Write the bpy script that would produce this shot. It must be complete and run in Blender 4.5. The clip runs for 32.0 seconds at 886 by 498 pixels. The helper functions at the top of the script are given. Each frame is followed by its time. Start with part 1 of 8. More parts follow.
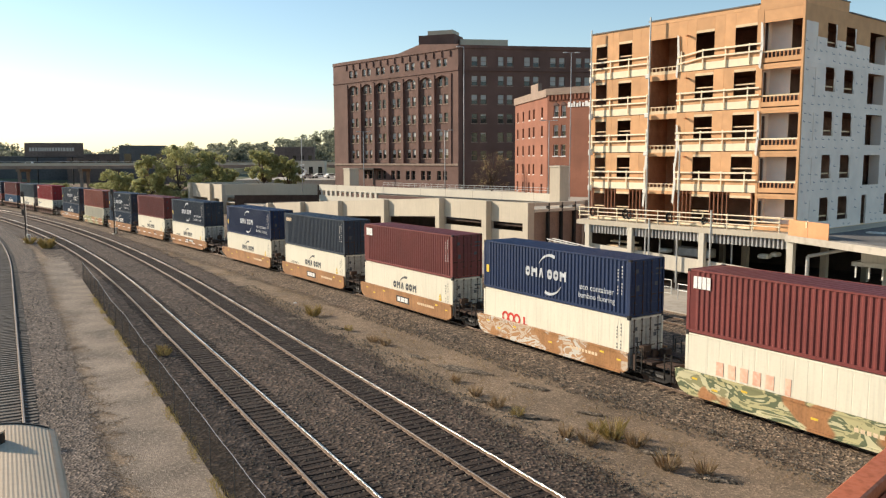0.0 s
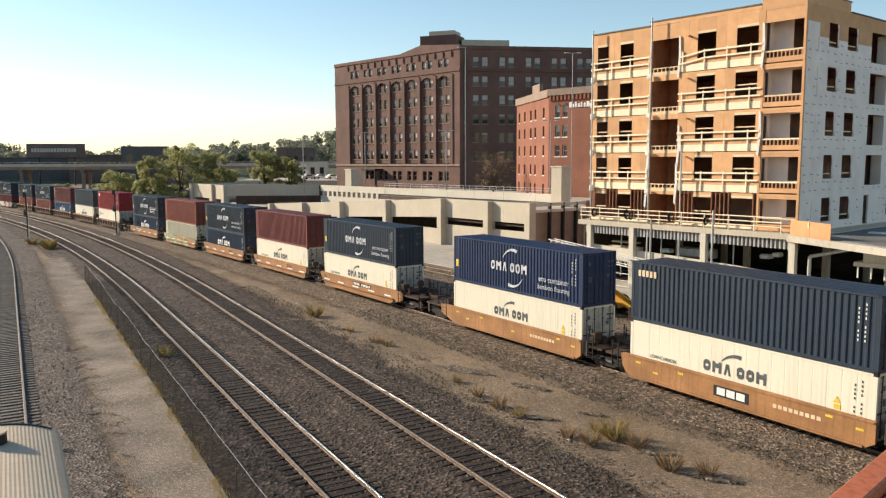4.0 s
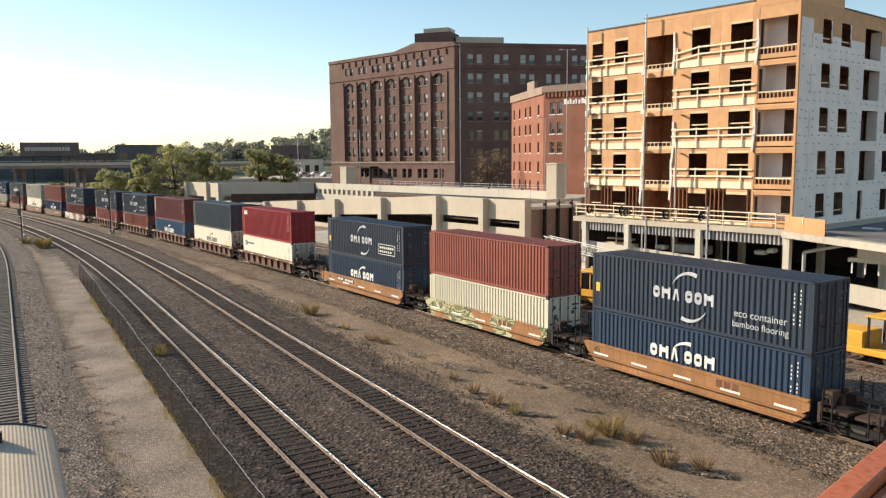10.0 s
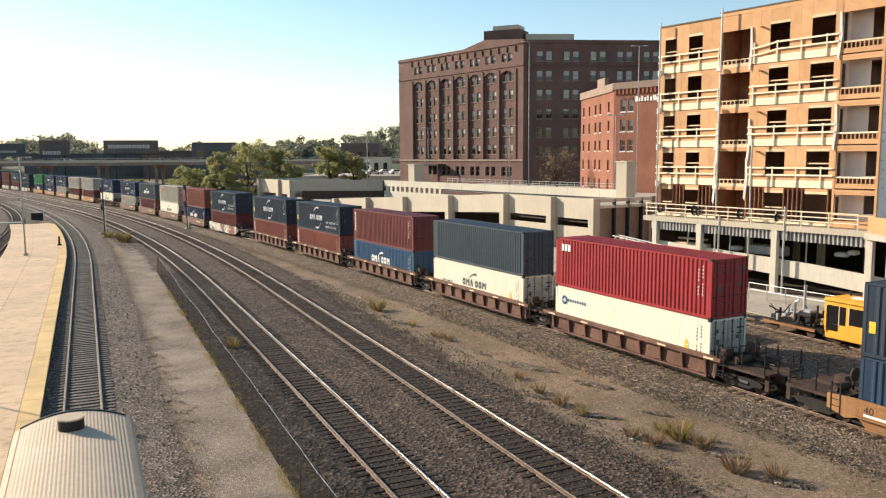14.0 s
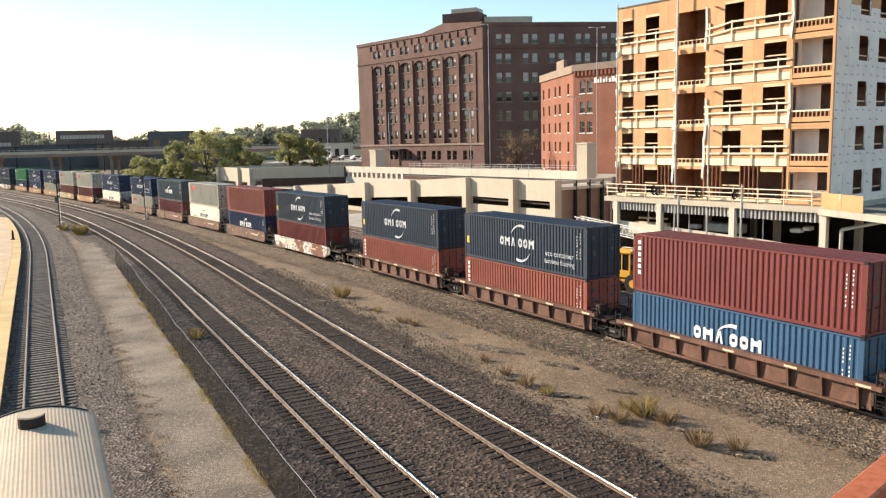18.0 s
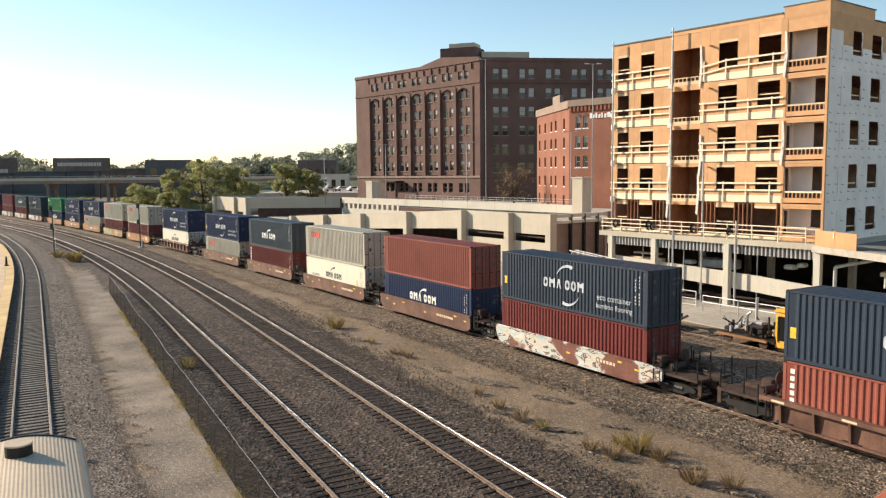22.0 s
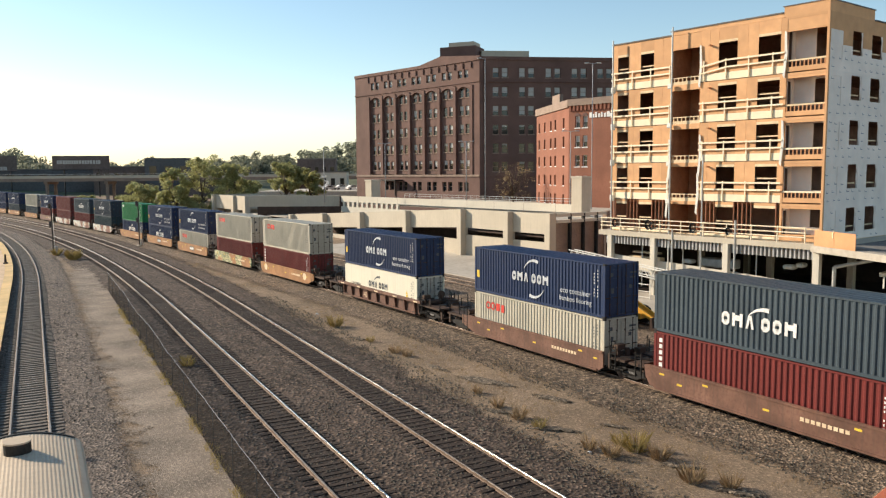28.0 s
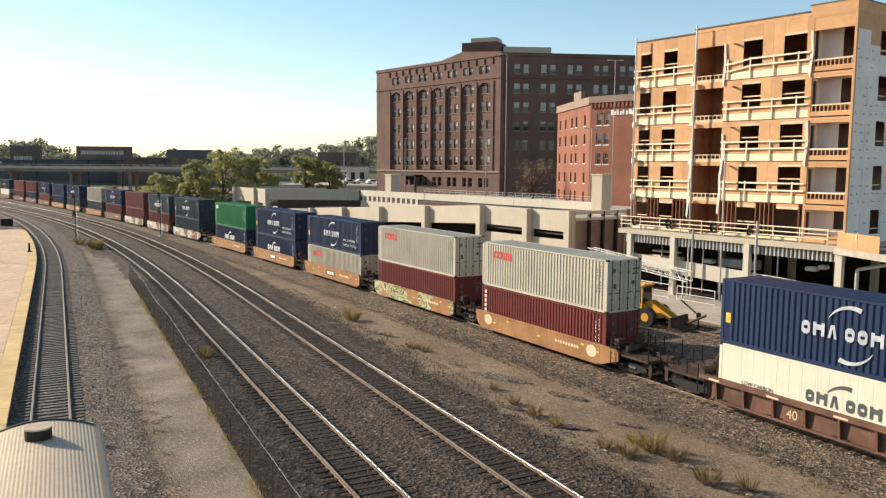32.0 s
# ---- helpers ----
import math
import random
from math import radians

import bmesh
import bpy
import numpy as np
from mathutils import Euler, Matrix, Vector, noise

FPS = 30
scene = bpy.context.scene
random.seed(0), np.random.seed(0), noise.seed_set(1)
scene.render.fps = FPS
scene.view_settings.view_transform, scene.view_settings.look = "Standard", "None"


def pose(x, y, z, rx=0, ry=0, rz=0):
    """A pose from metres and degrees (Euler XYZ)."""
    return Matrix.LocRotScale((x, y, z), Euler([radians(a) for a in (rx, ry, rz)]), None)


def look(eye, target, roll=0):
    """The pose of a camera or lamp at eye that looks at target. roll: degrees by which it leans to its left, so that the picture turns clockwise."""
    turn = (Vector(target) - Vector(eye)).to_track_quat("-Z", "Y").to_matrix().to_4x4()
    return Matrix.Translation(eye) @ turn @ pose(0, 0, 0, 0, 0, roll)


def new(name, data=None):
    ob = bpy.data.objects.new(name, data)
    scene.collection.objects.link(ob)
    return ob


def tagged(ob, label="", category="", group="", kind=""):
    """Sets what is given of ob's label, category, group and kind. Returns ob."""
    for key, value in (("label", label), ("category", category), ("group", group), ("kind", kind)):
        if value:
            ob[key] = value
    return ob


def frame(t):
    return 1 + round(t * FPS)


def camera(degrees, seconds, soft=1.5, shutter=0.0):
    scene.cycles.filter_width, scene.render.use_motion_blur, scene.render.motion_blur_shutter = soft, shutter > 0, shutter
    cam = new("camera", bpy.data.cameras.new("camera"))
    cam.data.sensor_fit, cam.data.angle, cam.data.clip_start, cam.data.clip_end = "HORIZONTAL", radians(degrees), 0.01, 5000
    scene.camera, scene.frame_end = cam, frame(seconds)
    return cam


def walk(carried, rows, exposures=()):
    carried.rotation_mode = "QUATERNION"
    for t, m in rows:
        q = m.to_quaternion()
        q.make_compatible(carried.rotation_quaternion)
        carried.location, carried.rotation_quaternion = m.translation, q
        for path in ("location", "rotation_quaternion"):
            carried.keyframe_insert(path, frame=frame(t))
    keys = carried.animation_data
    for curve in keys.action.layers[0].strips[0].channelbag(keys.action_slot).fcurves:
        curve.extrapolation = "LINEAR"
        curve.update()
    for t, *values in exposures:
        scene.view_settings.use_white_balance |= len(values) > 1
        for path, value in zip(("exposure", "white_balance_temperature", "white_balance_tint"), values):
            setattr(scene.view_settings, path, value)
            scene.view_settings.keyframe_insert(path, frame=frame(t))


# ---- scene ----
# Camera: on a footbridge, 10.8 m over the rails, turned by hand. Rows: seconds, yaw, pitch, roll.
cam = camera(58.81, 32.0, soft=1.25)
EYE = (0.0, 0.0, 10.8)
TURNS = [
    (0, 0.00, -6.45, 0.20),
    (0.5, 0.01, -6.45, 0.30),
    (1, 0.02, -6.45, 0.22),
    (1.5, 0.02, -6.51, 0.21),
    (2, 0.08, -6.51, 0.21),
    (2.5, 0.11, -6.51, 0.22),
    (3, 0.08, -6.48, 0.10),
    (3.5, 0.08, -6.45, 0.22),
    (5.5, 0.20, -6.33, 0.22),
    (6, 0.33, -6.33, 0.21),
    (6.5, 0.47, -6.41, 0.39),
    (7, 0.45, -6.45, 0.21),
    (7.5, 0.38, -6.51, 0.20),
    (8, 0.33, -6.53, 0.30),
    (8.5, 0.26, -6.57, 0.20),
    (9, 0.14, -6.57, 0.20),
    (9.5, -0.04, -6.61, 0.42),
    (10, -0.25, -6.61, 0.46),
    (10.5, -0.42, -6.63, 0.26),
    (11, -0.46, -6.67, 0.43),
    (11.5, -0.42, -6.71, 0.24),
    (12, -0.35, -6.70, 0.21),
    (12.5, -0.18, -6.73, 0.45),
    (13, 0.06, -6.67, 0.46),
    (13.5, 0.79, -6.56, 0.40),
    (14, 4.66, -6.73, 0.37),
    (14.5, 6.41, -7.25, 0.17),
    (16.5, 5.65, -8.23, 0.84),
    (17, 3.39, -8.16, 1.64),
    (17.5, 2.39, -8.13, 1.83),
    (18, 1.86, -7.89, 1.39),
    (18.5, 2.00, -7.49, 1.25),
    (19, 2.38, -7.02, 1.15),
    (19.5, 2.65, -6.53, 1.02),
    (20, 2.75, -6.11, 0.94),
    (20.5, 2.65, -5.82, 0.76),
    (21, 2.41, -5.65, 0.58),
    (21.5, 2.01, -5.56, 0.53),
    (22, 1.59, -5.56, 0.59),
    (22.5, 1.17, -5.59, 0.71),
    (23, 0.71, -5.60, 0.90),
    (23.5, 0.28, -5.59, 0.83),
    (24, 0.00, -5.55, 0.78),
    (24.5, -0.02, -5.51, 0.59),
    (26.5, 0.58, -5.53, 0.73),
    (27, 0.80, -5.53, 0.60),
    (27.5, 1.12, -5.57, 0.60),
    (28, 1.55, -5.64, 0.43),
    (28.5, 2.07, -5.80, 0.25),
    (29, 2.55, -6.01, 0.03),
    (29.5, 2.93, -6.20, -0.11),
    (30, 3.12, -6.26, -0.22),
    (30.5, 3.13, -6.22, -0.35),
    (31, 3.16, -6.15, -0.44),
    (31.5, 3.10, -6.04, -0.39),
    (32, 2.99, -5.96, -0.40),
]
STOPS = ((0, 0.43), (6, 0.45), (10, 0.52), (13.2, 0.54), (14.5, 0.63), (16.5, 0.78), (17.5, 0.8), (19, 0.75), (21.5, 0.58), (24, 0.5), (27, 0.46), (29, 0.49), (32, 0.49))
walk(cam, [(t, pose(*EYE, 90 + p, r, y)) for t, y, p, r in TURNS], STOPS)

# ---- light ----
SUN_AZ, SUN_EL = 292.0, 23.0    # degrees clockwise from +y, and above the horizon
world = bpy.data.worlds.new("sky")
scene.world = world
world.use_nodes = True
_n, _l = world.node_tree.nodes, world.node_tree.links
_sky = _n.new("ShaderNodeTexSky")
_sky.sky_type, _sky.sun_disc = "NISHITA", False
_sky.sun_elevation, _sky.sun_rotation = radians(SUN_EL), radians(SUN_AZ)
_sky.air_density, _sky.dust_density, _sky.ozone_density = 1.0, 0.2, 1.0
_hs = _n.new("ShaderNodeHueSaturation")
_hs.inputs["Hue"].default_value, _hs.inputs["Saturation"].default_value, _hs.inputs["Value"].default_value = 0.492, 1.04, 1.02
_l.new(_sky.outputs["Color"], _hs.inputs["Color"])
_l.new(_hs.outputs["Color"], _n["Background"].inputs["Color"])
_n["Background"].inputs["Strength"].default_value = 0.116
_sun = new("sun", bpy.data.lights.new("sun", "SUN"))
_sun.data.energy, _sun.data.angle, _sun.data.color = 5.3, radians(0.6), (1.0, 0.865, 0.69)
_to = Vector((math.sin(radians(SUN_AZ)) * math.cos(radians(SUN_EL)), math.cos(radians(SUN_AZ)) * math.cos(radians(SUN_EL)), math.sin(radians(SUN_EL))))
_sun.matrix_world = look((0, 0, 60), Vector((0, 0, 60)) - _to)


# ---- materials ----
MATS = {}


def surf(name, col, rough=0.8, metal=0.0, var=0.25, scale=1.5, fine=14.0, bump=0.15, tint=None, streak=0.0, grain=0.0, each=0.0, spec=0.3, soft=False, pebble=1.0):
    """A weathered surface: large patches, fine grain, optional rain streaks, stone grain and a shade of its own for each object."""
    m = bpy.data.materials.new(name)
    m.use_nodes = True
    n, l = m.node_tree.nodes, m.node_tree.links
    b = n["Principled BSDF"]
    geo = n.new("ShaderNodeTexCoord")
    src = geo.outputs["Object"]

    def noise_at(sc, detail, mapping=None):
        t = n.new("ShaderNodeTexNoise")
        t.inputs["Scale"].default_value, t.inputs["Detail"].default_value = sc, detail
        if mapping:
            mp = n.new("ShaderNodeMapping")
            mp.inputs["Scale"].default_value = mapping
            l.new(src, mp.inputs["Vector"])
            l.new(mp.outputs["Vector"], t.inputs["Vector"])
        else:
            l.new(src, t.inputs["Vector"])
        return t.outputs["Fac"]

    def mix(a, c, fac, blend="MIX"):
        x = n.new("ShaderNodeMix")
        x.data_type, x.blend_type = "RGBA", blend
        for sock, v in ((x.inputs[0], fac), (x.inputs[6], a), (x.inputs[7], c)):
            if isinstance(v, (int, float)):
                sock.default_value = v
            elif isinstance(v, tuple):
                sock.default_value = (*v, 1)
            else:
                l.new(v, sock)
        return x.outputs[2]

    def span(v, lo, hi, a, c):
        r = n.new("ShaderNodeMapRange")
        for k, q in zip((1, 2, 3, 4), (lo, hi, a, c)):
            r.inputs[k].default_value = q
        l.new(v, r.inputs[0])
        return r.outputs[0]

    dark = tuple(c * (1 - var) for c in col)
    light = tuple(min(c * (1 + var * 0.7), 1) for c in col)
    big = noise_at(scale, 4)
    small = noise_at(fine, 5)
    out = mix(dark, light, span(big, 0.3, 0.7, 0, 1))
    out = mix(out, tint or tuple(c * 0.55 for c in col), span(small, 0.48, 0.78, 0, 0.75))
    if streak:
        out = mix(out, tuple(c * 0.35 + 0.02 for c in col), span(noise_at(3.0, 4, (2.5, 2.5, 0.12)), 0.5, 0.75, 0, streak))
    height = small
    if grain:
        v = n.new("ShaderNodeTexVoronoi")
        v.inputs["Scale"].default_value = grain
        l.new(src, v.inputs["Vector"])
        hs = n.new("ShaderNodeSeparateColor")
        l.new(v.outputs["Color"], hs.inputs[0])
        out = mix(out, tuple(c * 2.8 for c in col), span(hs.outputs[0], 0.6, 1.0, 0, 0.85 * pebble))
        out = mix(out, tuple(c * 0.15 for c in col), span(hs.outputs[1], 0.5, 1.0, 0, 0.9 * pebble))
        height = v.outputs["Distance"]
    if each:
        o = n.new("ShaderNodeObjectInfo")
        out = mix(out, tuple(c * 0.5 for c in col), span(o.outputs["Random"], 0, 1, 0, each))
    l.new(out, b.inputs["Base Color"])
    b.inputs["Metallic"].default_value = metal
    b.inputs["Specular IOR Level"].default_value = spec
    l.new(span(small, 0.3, 0.7, max(rough - 0.12, 0.05), min(rough + 0.1, 1)), b.inputs["Roughness"])
    if bump:
        bp = n.new("ShaderNodeBump")
        bp.inputs["Strength"].default_value, bp.inputs["Distance"].default_value = bump, 0.03 if grain == 0 else 0.06
        l.new(height, bp.inputs["Height"])
        l.new(bp.outputs["Normal"], b.inputs["Normal"])
    if soft:
        # the sheet thins out into scattered stones towards its edges
        at = n.new("ShaderNodeAttribute")
        at.attribute_name = "cover"
        gap = n.new("ShaderNodeMath")
        gap.operation = "GREATER_THAN"
        l.new(at.outputs["Fac"], gap.inputs[0])
        l.new(span(mix(noise_at(0.9, 3), noise_at(11.0, 3), 0.6), 0.32, 0.68, 0.02, 0.98), gap.inputs[1])
        x = n.new("ShaderNodeMixShader")
        l.new(gap.outputs[0], x.inputs[0])
        l.new(n.new("ShaderNodeBsdfTransparent").outputs[0], x.inputs[1])
        l.new(b.outputs[0], x.inputs[2])
        l.new(x.outputs[0], n["Material Output"].inputs[0])
    MATS[name] = m
    return m


def flat_glass(name, col, rough=0.08):
    m = bpy.data.materials.new(name)
    m.use_nodes = True
    b = m.node_tree.nodes["Principled BSDF"]
    b.inputs["Base Color"].default_value = (*col, 1)
    b.inputs["Roughness"].default_value, b.inputs["Specular IOR Level"].default_value = rough, 0.6
    MATS[name] = m
    return m


def leafy(name, col, col2):
    """Leaves: a shade of its own for each leaf, and a little light through them."""
    m = bpy.data.materials.new(name)
    m.use_nodes = True
    n, l = m.node_tree.nodes, m.node_tree.links
    g = n.new("ShaderNodeNewGeometry")
    r = n.new("ShaderNodeValToRGB")
    r.color_ramp.elements[0].color, r.color_ramp.elements[1].color = (*col, 1), (*col2, 1)
    l.new(g.outputs["Random Per Island"], r.inputs[0])
    b = n["Principled BSDF"]
    l.new(r.outputs[0], b.inputs["Base Color"])
    b.inputs["Roughness"].default_value = 0.7
    b.inputs["Specular IOR Level"].default_value = 0.2
    t = n.new("ShaderNodeBsdfTranslucent")
    l.new(r.outputs[0], t.inputs["Color"])
    x = n.new("ShaderNodeMixShader")
    x.inputs[0].default_value = 0.5
    l.new(b.outputs[0], x.inputs[1])
    l.new(t.outputs[0], x.inputs[2])
    l.new(x.outputs[0], n["Material Output"].inputs[0])
    MATS[name] = m
    return m


def graffiti(name, base, cols, size=1.6):
    """Paint patches over a base coat, as sprayed on a car's side."""
    m = surf(name, base, 0.6, var=0.25, scale=1.2, fine=9, bump=0.05, streak=0.4)
    n, l = m.node_tree.nodes, m.node_tree.links
    b = n["Principled BSDF"]
    before = b.inputs["Base Color"].links[0].from_socket
    tc = n.new("ShaderNodeTexCoord")
    mp = n.new("ShaderNodeMapping")
    mp.inputs["Scale"].default_value = (1, 0.55, 1.3)
    l.new(tc.outputs["Object"], mp.inputs["Vector"])
    ns = n.new("ShaderNodeTexNoise")
    ns.inputs["Scale"].default_value, ns.inputs["Detail"].default_value, ns.inputs["Distortion"].default_value = size, 3.0, 1.6
    l.new(mp.outputs[0], ns.inputs["Vector"])
    r = n.new("ShaderNodeValToRGB")
    r.color_ramp.interpolation = "CONSTANT"
    while len(r.color_ramp.elements) < len(cols):
        r.color_ramp.elements.new(0.5)
    for i, c in enumerate(cols):
        r.color_ramp.elements[i].position = 0.3 + 0.4 * i / len(cols) if i else 0
        r.color_ramp.elements[i].color = (*c, 1)
    l.new(ns.outputs["Fac"], r.inputs[0])
    sep = n.new("ShaderNodeSeparateXYZ")
    l.new(tc.outputs["Object"], sep.inputs[0])
    n2 = n.new("ShaderNodeTexNoise")
    n2.inputs["Scale"].default_value = 0.45
    l.new(tc.outputs["Object"], n2.inputs["Vector"])
    gate = n.new("ShaderNodeMapRange")
    gate.inputs[1].default_value, gate.inputs[2].default_value = 0.41, 0.44
    l.new(n2.outputs["Fac"], gate.inputs[0])
    x = n.new("ShaderNodeMix")
    x.data_type = "RGBA"
    l.new(gate.outputs[0], x.inputs[0])
    l.new(before, x.inputs[6])
    l.new(r.outputs[0], x.inputs[7])
    l.new(x.outputs[2], b.inputs["Base Color"])
    return m


surf("dirt", (0.235, 0.166, 0.107), 0.95, var=0.4, scale=0.22, fine=1.7, bump=0.4, grain=15.0, tint=(0.15, 0.112, 0.072), pebble=0.45)
surf("path_gravel", (0.262, 0.204, 0.152), 0.95, var=0.5, scale=0.35, fine=1.4, bump=0.4, grain=20.0, tint=(0.2, 0.165, 0.13), soft=True, pebble=0.45)
surf("ballast", (0.08, 0.054, 0.038), 0.95, var=0.4, scale=0.3, fine=2.2, bump=1.0, grain=6.5, soft=True)
surf("stained_ballast", (0.03, 0.019, 0.013), 0.95, var=0.4, scale=0.5, fine=3, bump=1.0, grain=7.0, soft=True)
surf("mid_ballast", (0.132, 0.1, 0.077), 0.95, var=0.3, scale=0.4, fine=2.5, bump=1.0, grain=9.0, soft=True)
surf("pale_ballast", (0.172, 0.124, 0.084), 0.95, var=0.3, scale=0.4, fine=2.5, bump=1.0, grain=9.0, soft=True)
surf("loose_stone", (0.13, 0.11, 0.085), 0.95, var=0.5, scale=3, fine=12, bump=0.3)
surf("tie_grey", (0.19, 0.16, 0.13), 0.9, var=0.35, scale=2.0, fine=25, bump=0.4, each=0.5)
surf("tie_wood", (0.048, 0.031, 0.022), 0.9, var=0.4, scale=2.0, fine=25, bump=0.4, each=0.6)
surf("rail_rust", (0.17, 0.115, 0.08), 0.7, 0.3, var=0.3, scale=2, fine=20)
surf("rail_shine", (0.66, 0.62, 0.56), 0.34, 1.0, var=0.1, scale=0.5, fine=8, bump=0.0)
surf("rail_brown", (0.17, 0.075, 0.045), 0.7, var=0.3, scale=2, fine=14, bump=0.0)
surf("rail_dull", (0.3, 0.245, 0.2), 0.5, 0.4, var=0.2, scale=1, fine=8, bump=0.05)
surf("platform", (0.68, 0.48, 0.3), 0.85, var=0.12, scale=0.2, fine=2, bump=0.1, each=0.15)
surf("edge_yellow", (0.72, 0.48, 0.2), 0.8, var=0.2, scale=0.6, fine=5, bump=0.1, tint=(0.62, 0.47, 0.31), each=0.2)
surf("concrete", (0.53, 0.46, 0.355), 0.85, var=0.09, scale=0.3, fine=3, bump=0.1, streak=0.22, tint=(0.48, 0.42, 0.33))
surf("pale_concrete", (0.62, 0.56, 0.455), 0.85, var=0.09, scale=0.25, fine=3, bump=0.1, streak=0.2, tint=(0.57, 0.52, 0.43))
surf("pavement", (0.45, 0.4, 0.33), 0.9, var=0.2, scale=0.15, fine=2, bump=0.1, tint=(0.3, 0.26, 0.21))
# Soil darkened in colour for the soft shade beside ground bumps.
surf("damp_soil", (0.13, 0.1, 0.07), 0.95, var=0.3, scale=0.5, fine=4, bump=0.4, grain=10, soft=True)
surf("dark_brick", (0.165, 0.094, 0.076), 0.85, var=0.25, scale=0.25, fine=7, bump=0.1, streak=0.25)
surf("stone_trim", (0.3, 0.22, 0.17), 0.85, var=0.2, scale=0.5, fine=6, bump=0.1)
surf("red_brick", (0.27, 0.11, 0.068), 0.85, var=0.2, scale=0.3, fine=8, bump=0.1, streak=0.2)
surf("osb", (0.7, 0.395, 0.2), 0.85, var=0.16, scale=0.9, fine=30, bump=0.1, tint=(0.66, 0.32, 0.13), each=0.42)
# Darker copy of osb, offsetting the stronger sun on the podium edge sheets.
surf("darker_ply", (0.6, 0.3, 0.145), 0.85, var=0.16, scale=0.9, fine=30, bump=0.1, tint=(0.5, 0.24, 0.11), each=0.2)
surf("pale_lumber", (0.92, 0.79, 0.57), 0.8, var=0.1, scale=1.2, fine=20, bump=0.1, tint=(0.85, 0.66, 0.4), each=0.15)
surf("lumber", (0.84, 0.64, 0.4), 0.8, var=0.15, scale=2, fine=20, bump=0.1, each=0.3)
# Warm tint in the white base offsets blue skylight on the shaded wall.
surf("wrap", (0.84, 0.73, 0.65), 0.6, var=0.1, scale=0.7, fine=5, bump=0.1, tint=(0.78, 0.75, 0.7), each=0.1)
# Near-black tone that puts the shade of deep insides into the colour.
surf("inside_shade", (0.09, 0.062, 0.05), 0.95, var=0.3, scale=1, fine=8, bump=0)
surf("raw_stud", (0.42, 0.2, 0.12), 0.9, var=0.25, scale=2, fine=20, bump=0.1, each=0.4)
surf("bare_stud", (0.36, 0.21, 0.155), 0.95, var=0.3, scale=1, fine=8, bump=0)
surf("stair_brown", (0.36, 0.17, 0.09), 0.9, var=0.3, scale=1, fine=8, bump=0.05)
surf("galvanised", (0.55, 0.55, 0.53), 0.45, 0.6, var=0.2, scale=2, fine=20, bump=0.05)
surf("rope_white", (0.75, 0.73, 0.66), 0.8, var=0.1, scale=2, fine=20, bump=0.05)
surf("roofing", (0.17, 0.16, 0.15), 0.9, var=0.3, scale=0.4, fine=4, bump=0.1)
surf("dark_steel", (0.03, 0.027, 0.025), 0.6, 0.3, var=0.3, scale=2, fine=20, bump=0.1)
surf("rusty_steel", (0.08, 0.05, 0.036), 0.75, 0.2, var=0.4, scale=1.5, fine=15, bump=0.15)
surf("car_orange", (0.37, 0.18, 0.07), 0.6, var=0.3, scale=0.9, fine=7, bump=0.06, streak=0.55, tint=(0.25, 0.13, 0.07), each=0.25)
surf("car_brown", (0.175, 0.088, 0.058), 0.65, var=0.45, scale=0.9, fine=7, bump=0.06, streak=0.5, tint=(0.11, 0.05, 0.04), each=0.2)
graffiti("car_sprayed_pale", (0.36, 0.17, 0.07), [(0.2, 0.2, 0.1), (0.42, 0.38, 0.2), (0.11, 0.13, 0.07), (0.5, 0.46, 0.28), (0.24, 0.23, 0.12)], 0.75)
graffiti("car_sprayed_tan", (0.37, 0.18, 0.07), [(0.46, 0.31, 0.2), (0.5, 0.4, 0.3), (0.38, 0.2, 0.09), (0.54, 0.5, 0.43), (0.4, 0.24, 0.13)], 1.1)
graffiti("car_sprayed_white", (0.2, 0.08, 0.055), [(0.6, 0.58, 0.52), (0.42, 0.5, 0.48), (0.62, 0.5, 0.4), (0.12, 0.1, 0.09), (0.55, 0.55, 0.5)])
surf("roof_steel", (0.56, 0.45, 0.33), 0.75, 0.0, var=0.08, scale=0.5, fine=5, bump=0.03, streak=0.1, spec=0.1, tint=(0.48, 0.38, 0.28))
surf("loader_yellow", (0.86, 0.43, 0.05), 0.5, var=0.15, scale=1, fine=10, bump=0.05, tint=(0.45, 0.27, 0.06))
surf("rubber", (0.03, 0.028, 0.026), 0.85, var=0.3, scale=3, fine=30, bump=0.1)
surf("parapet_red", (0.48, 0.13, 0.05), 0.5, var=0.12, scale=3, fine=40, bump=0.05)
surf("bark", (0.1, 0.075, 0.055), 0.95, var=0.3, scale=2, fine=12, bump=0.4)
surf("hill_soil", (0.12, 0.13, 0.075), 0.95, var=0.4, scale=0.02, fine=0.2, bump=0)
# Metal and brick of the distance, greyed and lifted to carry haze.
surf("hazed_metal", (0.105, 0.108, 0.112), 0.7, var=0.2, scale=0.1, fine=1, bump=0)
surf("hazed_brick", (0.15, 0.12, 0.108), 0.9, var=0.25, scale=0.1, fine=1, bump=0)
surf("paint_white", (0.78, 0.76, 0.72), 0.6, var=0.12, scale=2, fine=12, bump=0.03)
surf("paint_mark", (0.5, 0.52, 0.54), 0.6, var=0.25, scale=2, fine=6, bump=0.0, tint=(0.3, 0.33, 0.38))
surf("paint_black", (0.025, 0.025, 0.03), 0.6, var=0.2, scale=2, fine=12, bump=0.0)
surf("faint_grey", (0.3, 0.3, 0.33), 0.6, var=0.2, scale=2, fine=12, bump=0.0)
surf("joist_steel", (0.42, 0.41, 0.4), 0.6, 0.0, var=0.2, scale=2, fine=12, bump=0.0)
surf("paint_grey", (0.09, 0.095, 0.1), 0.6, var=0.2, scale=2, fine=12, bump=0.0)
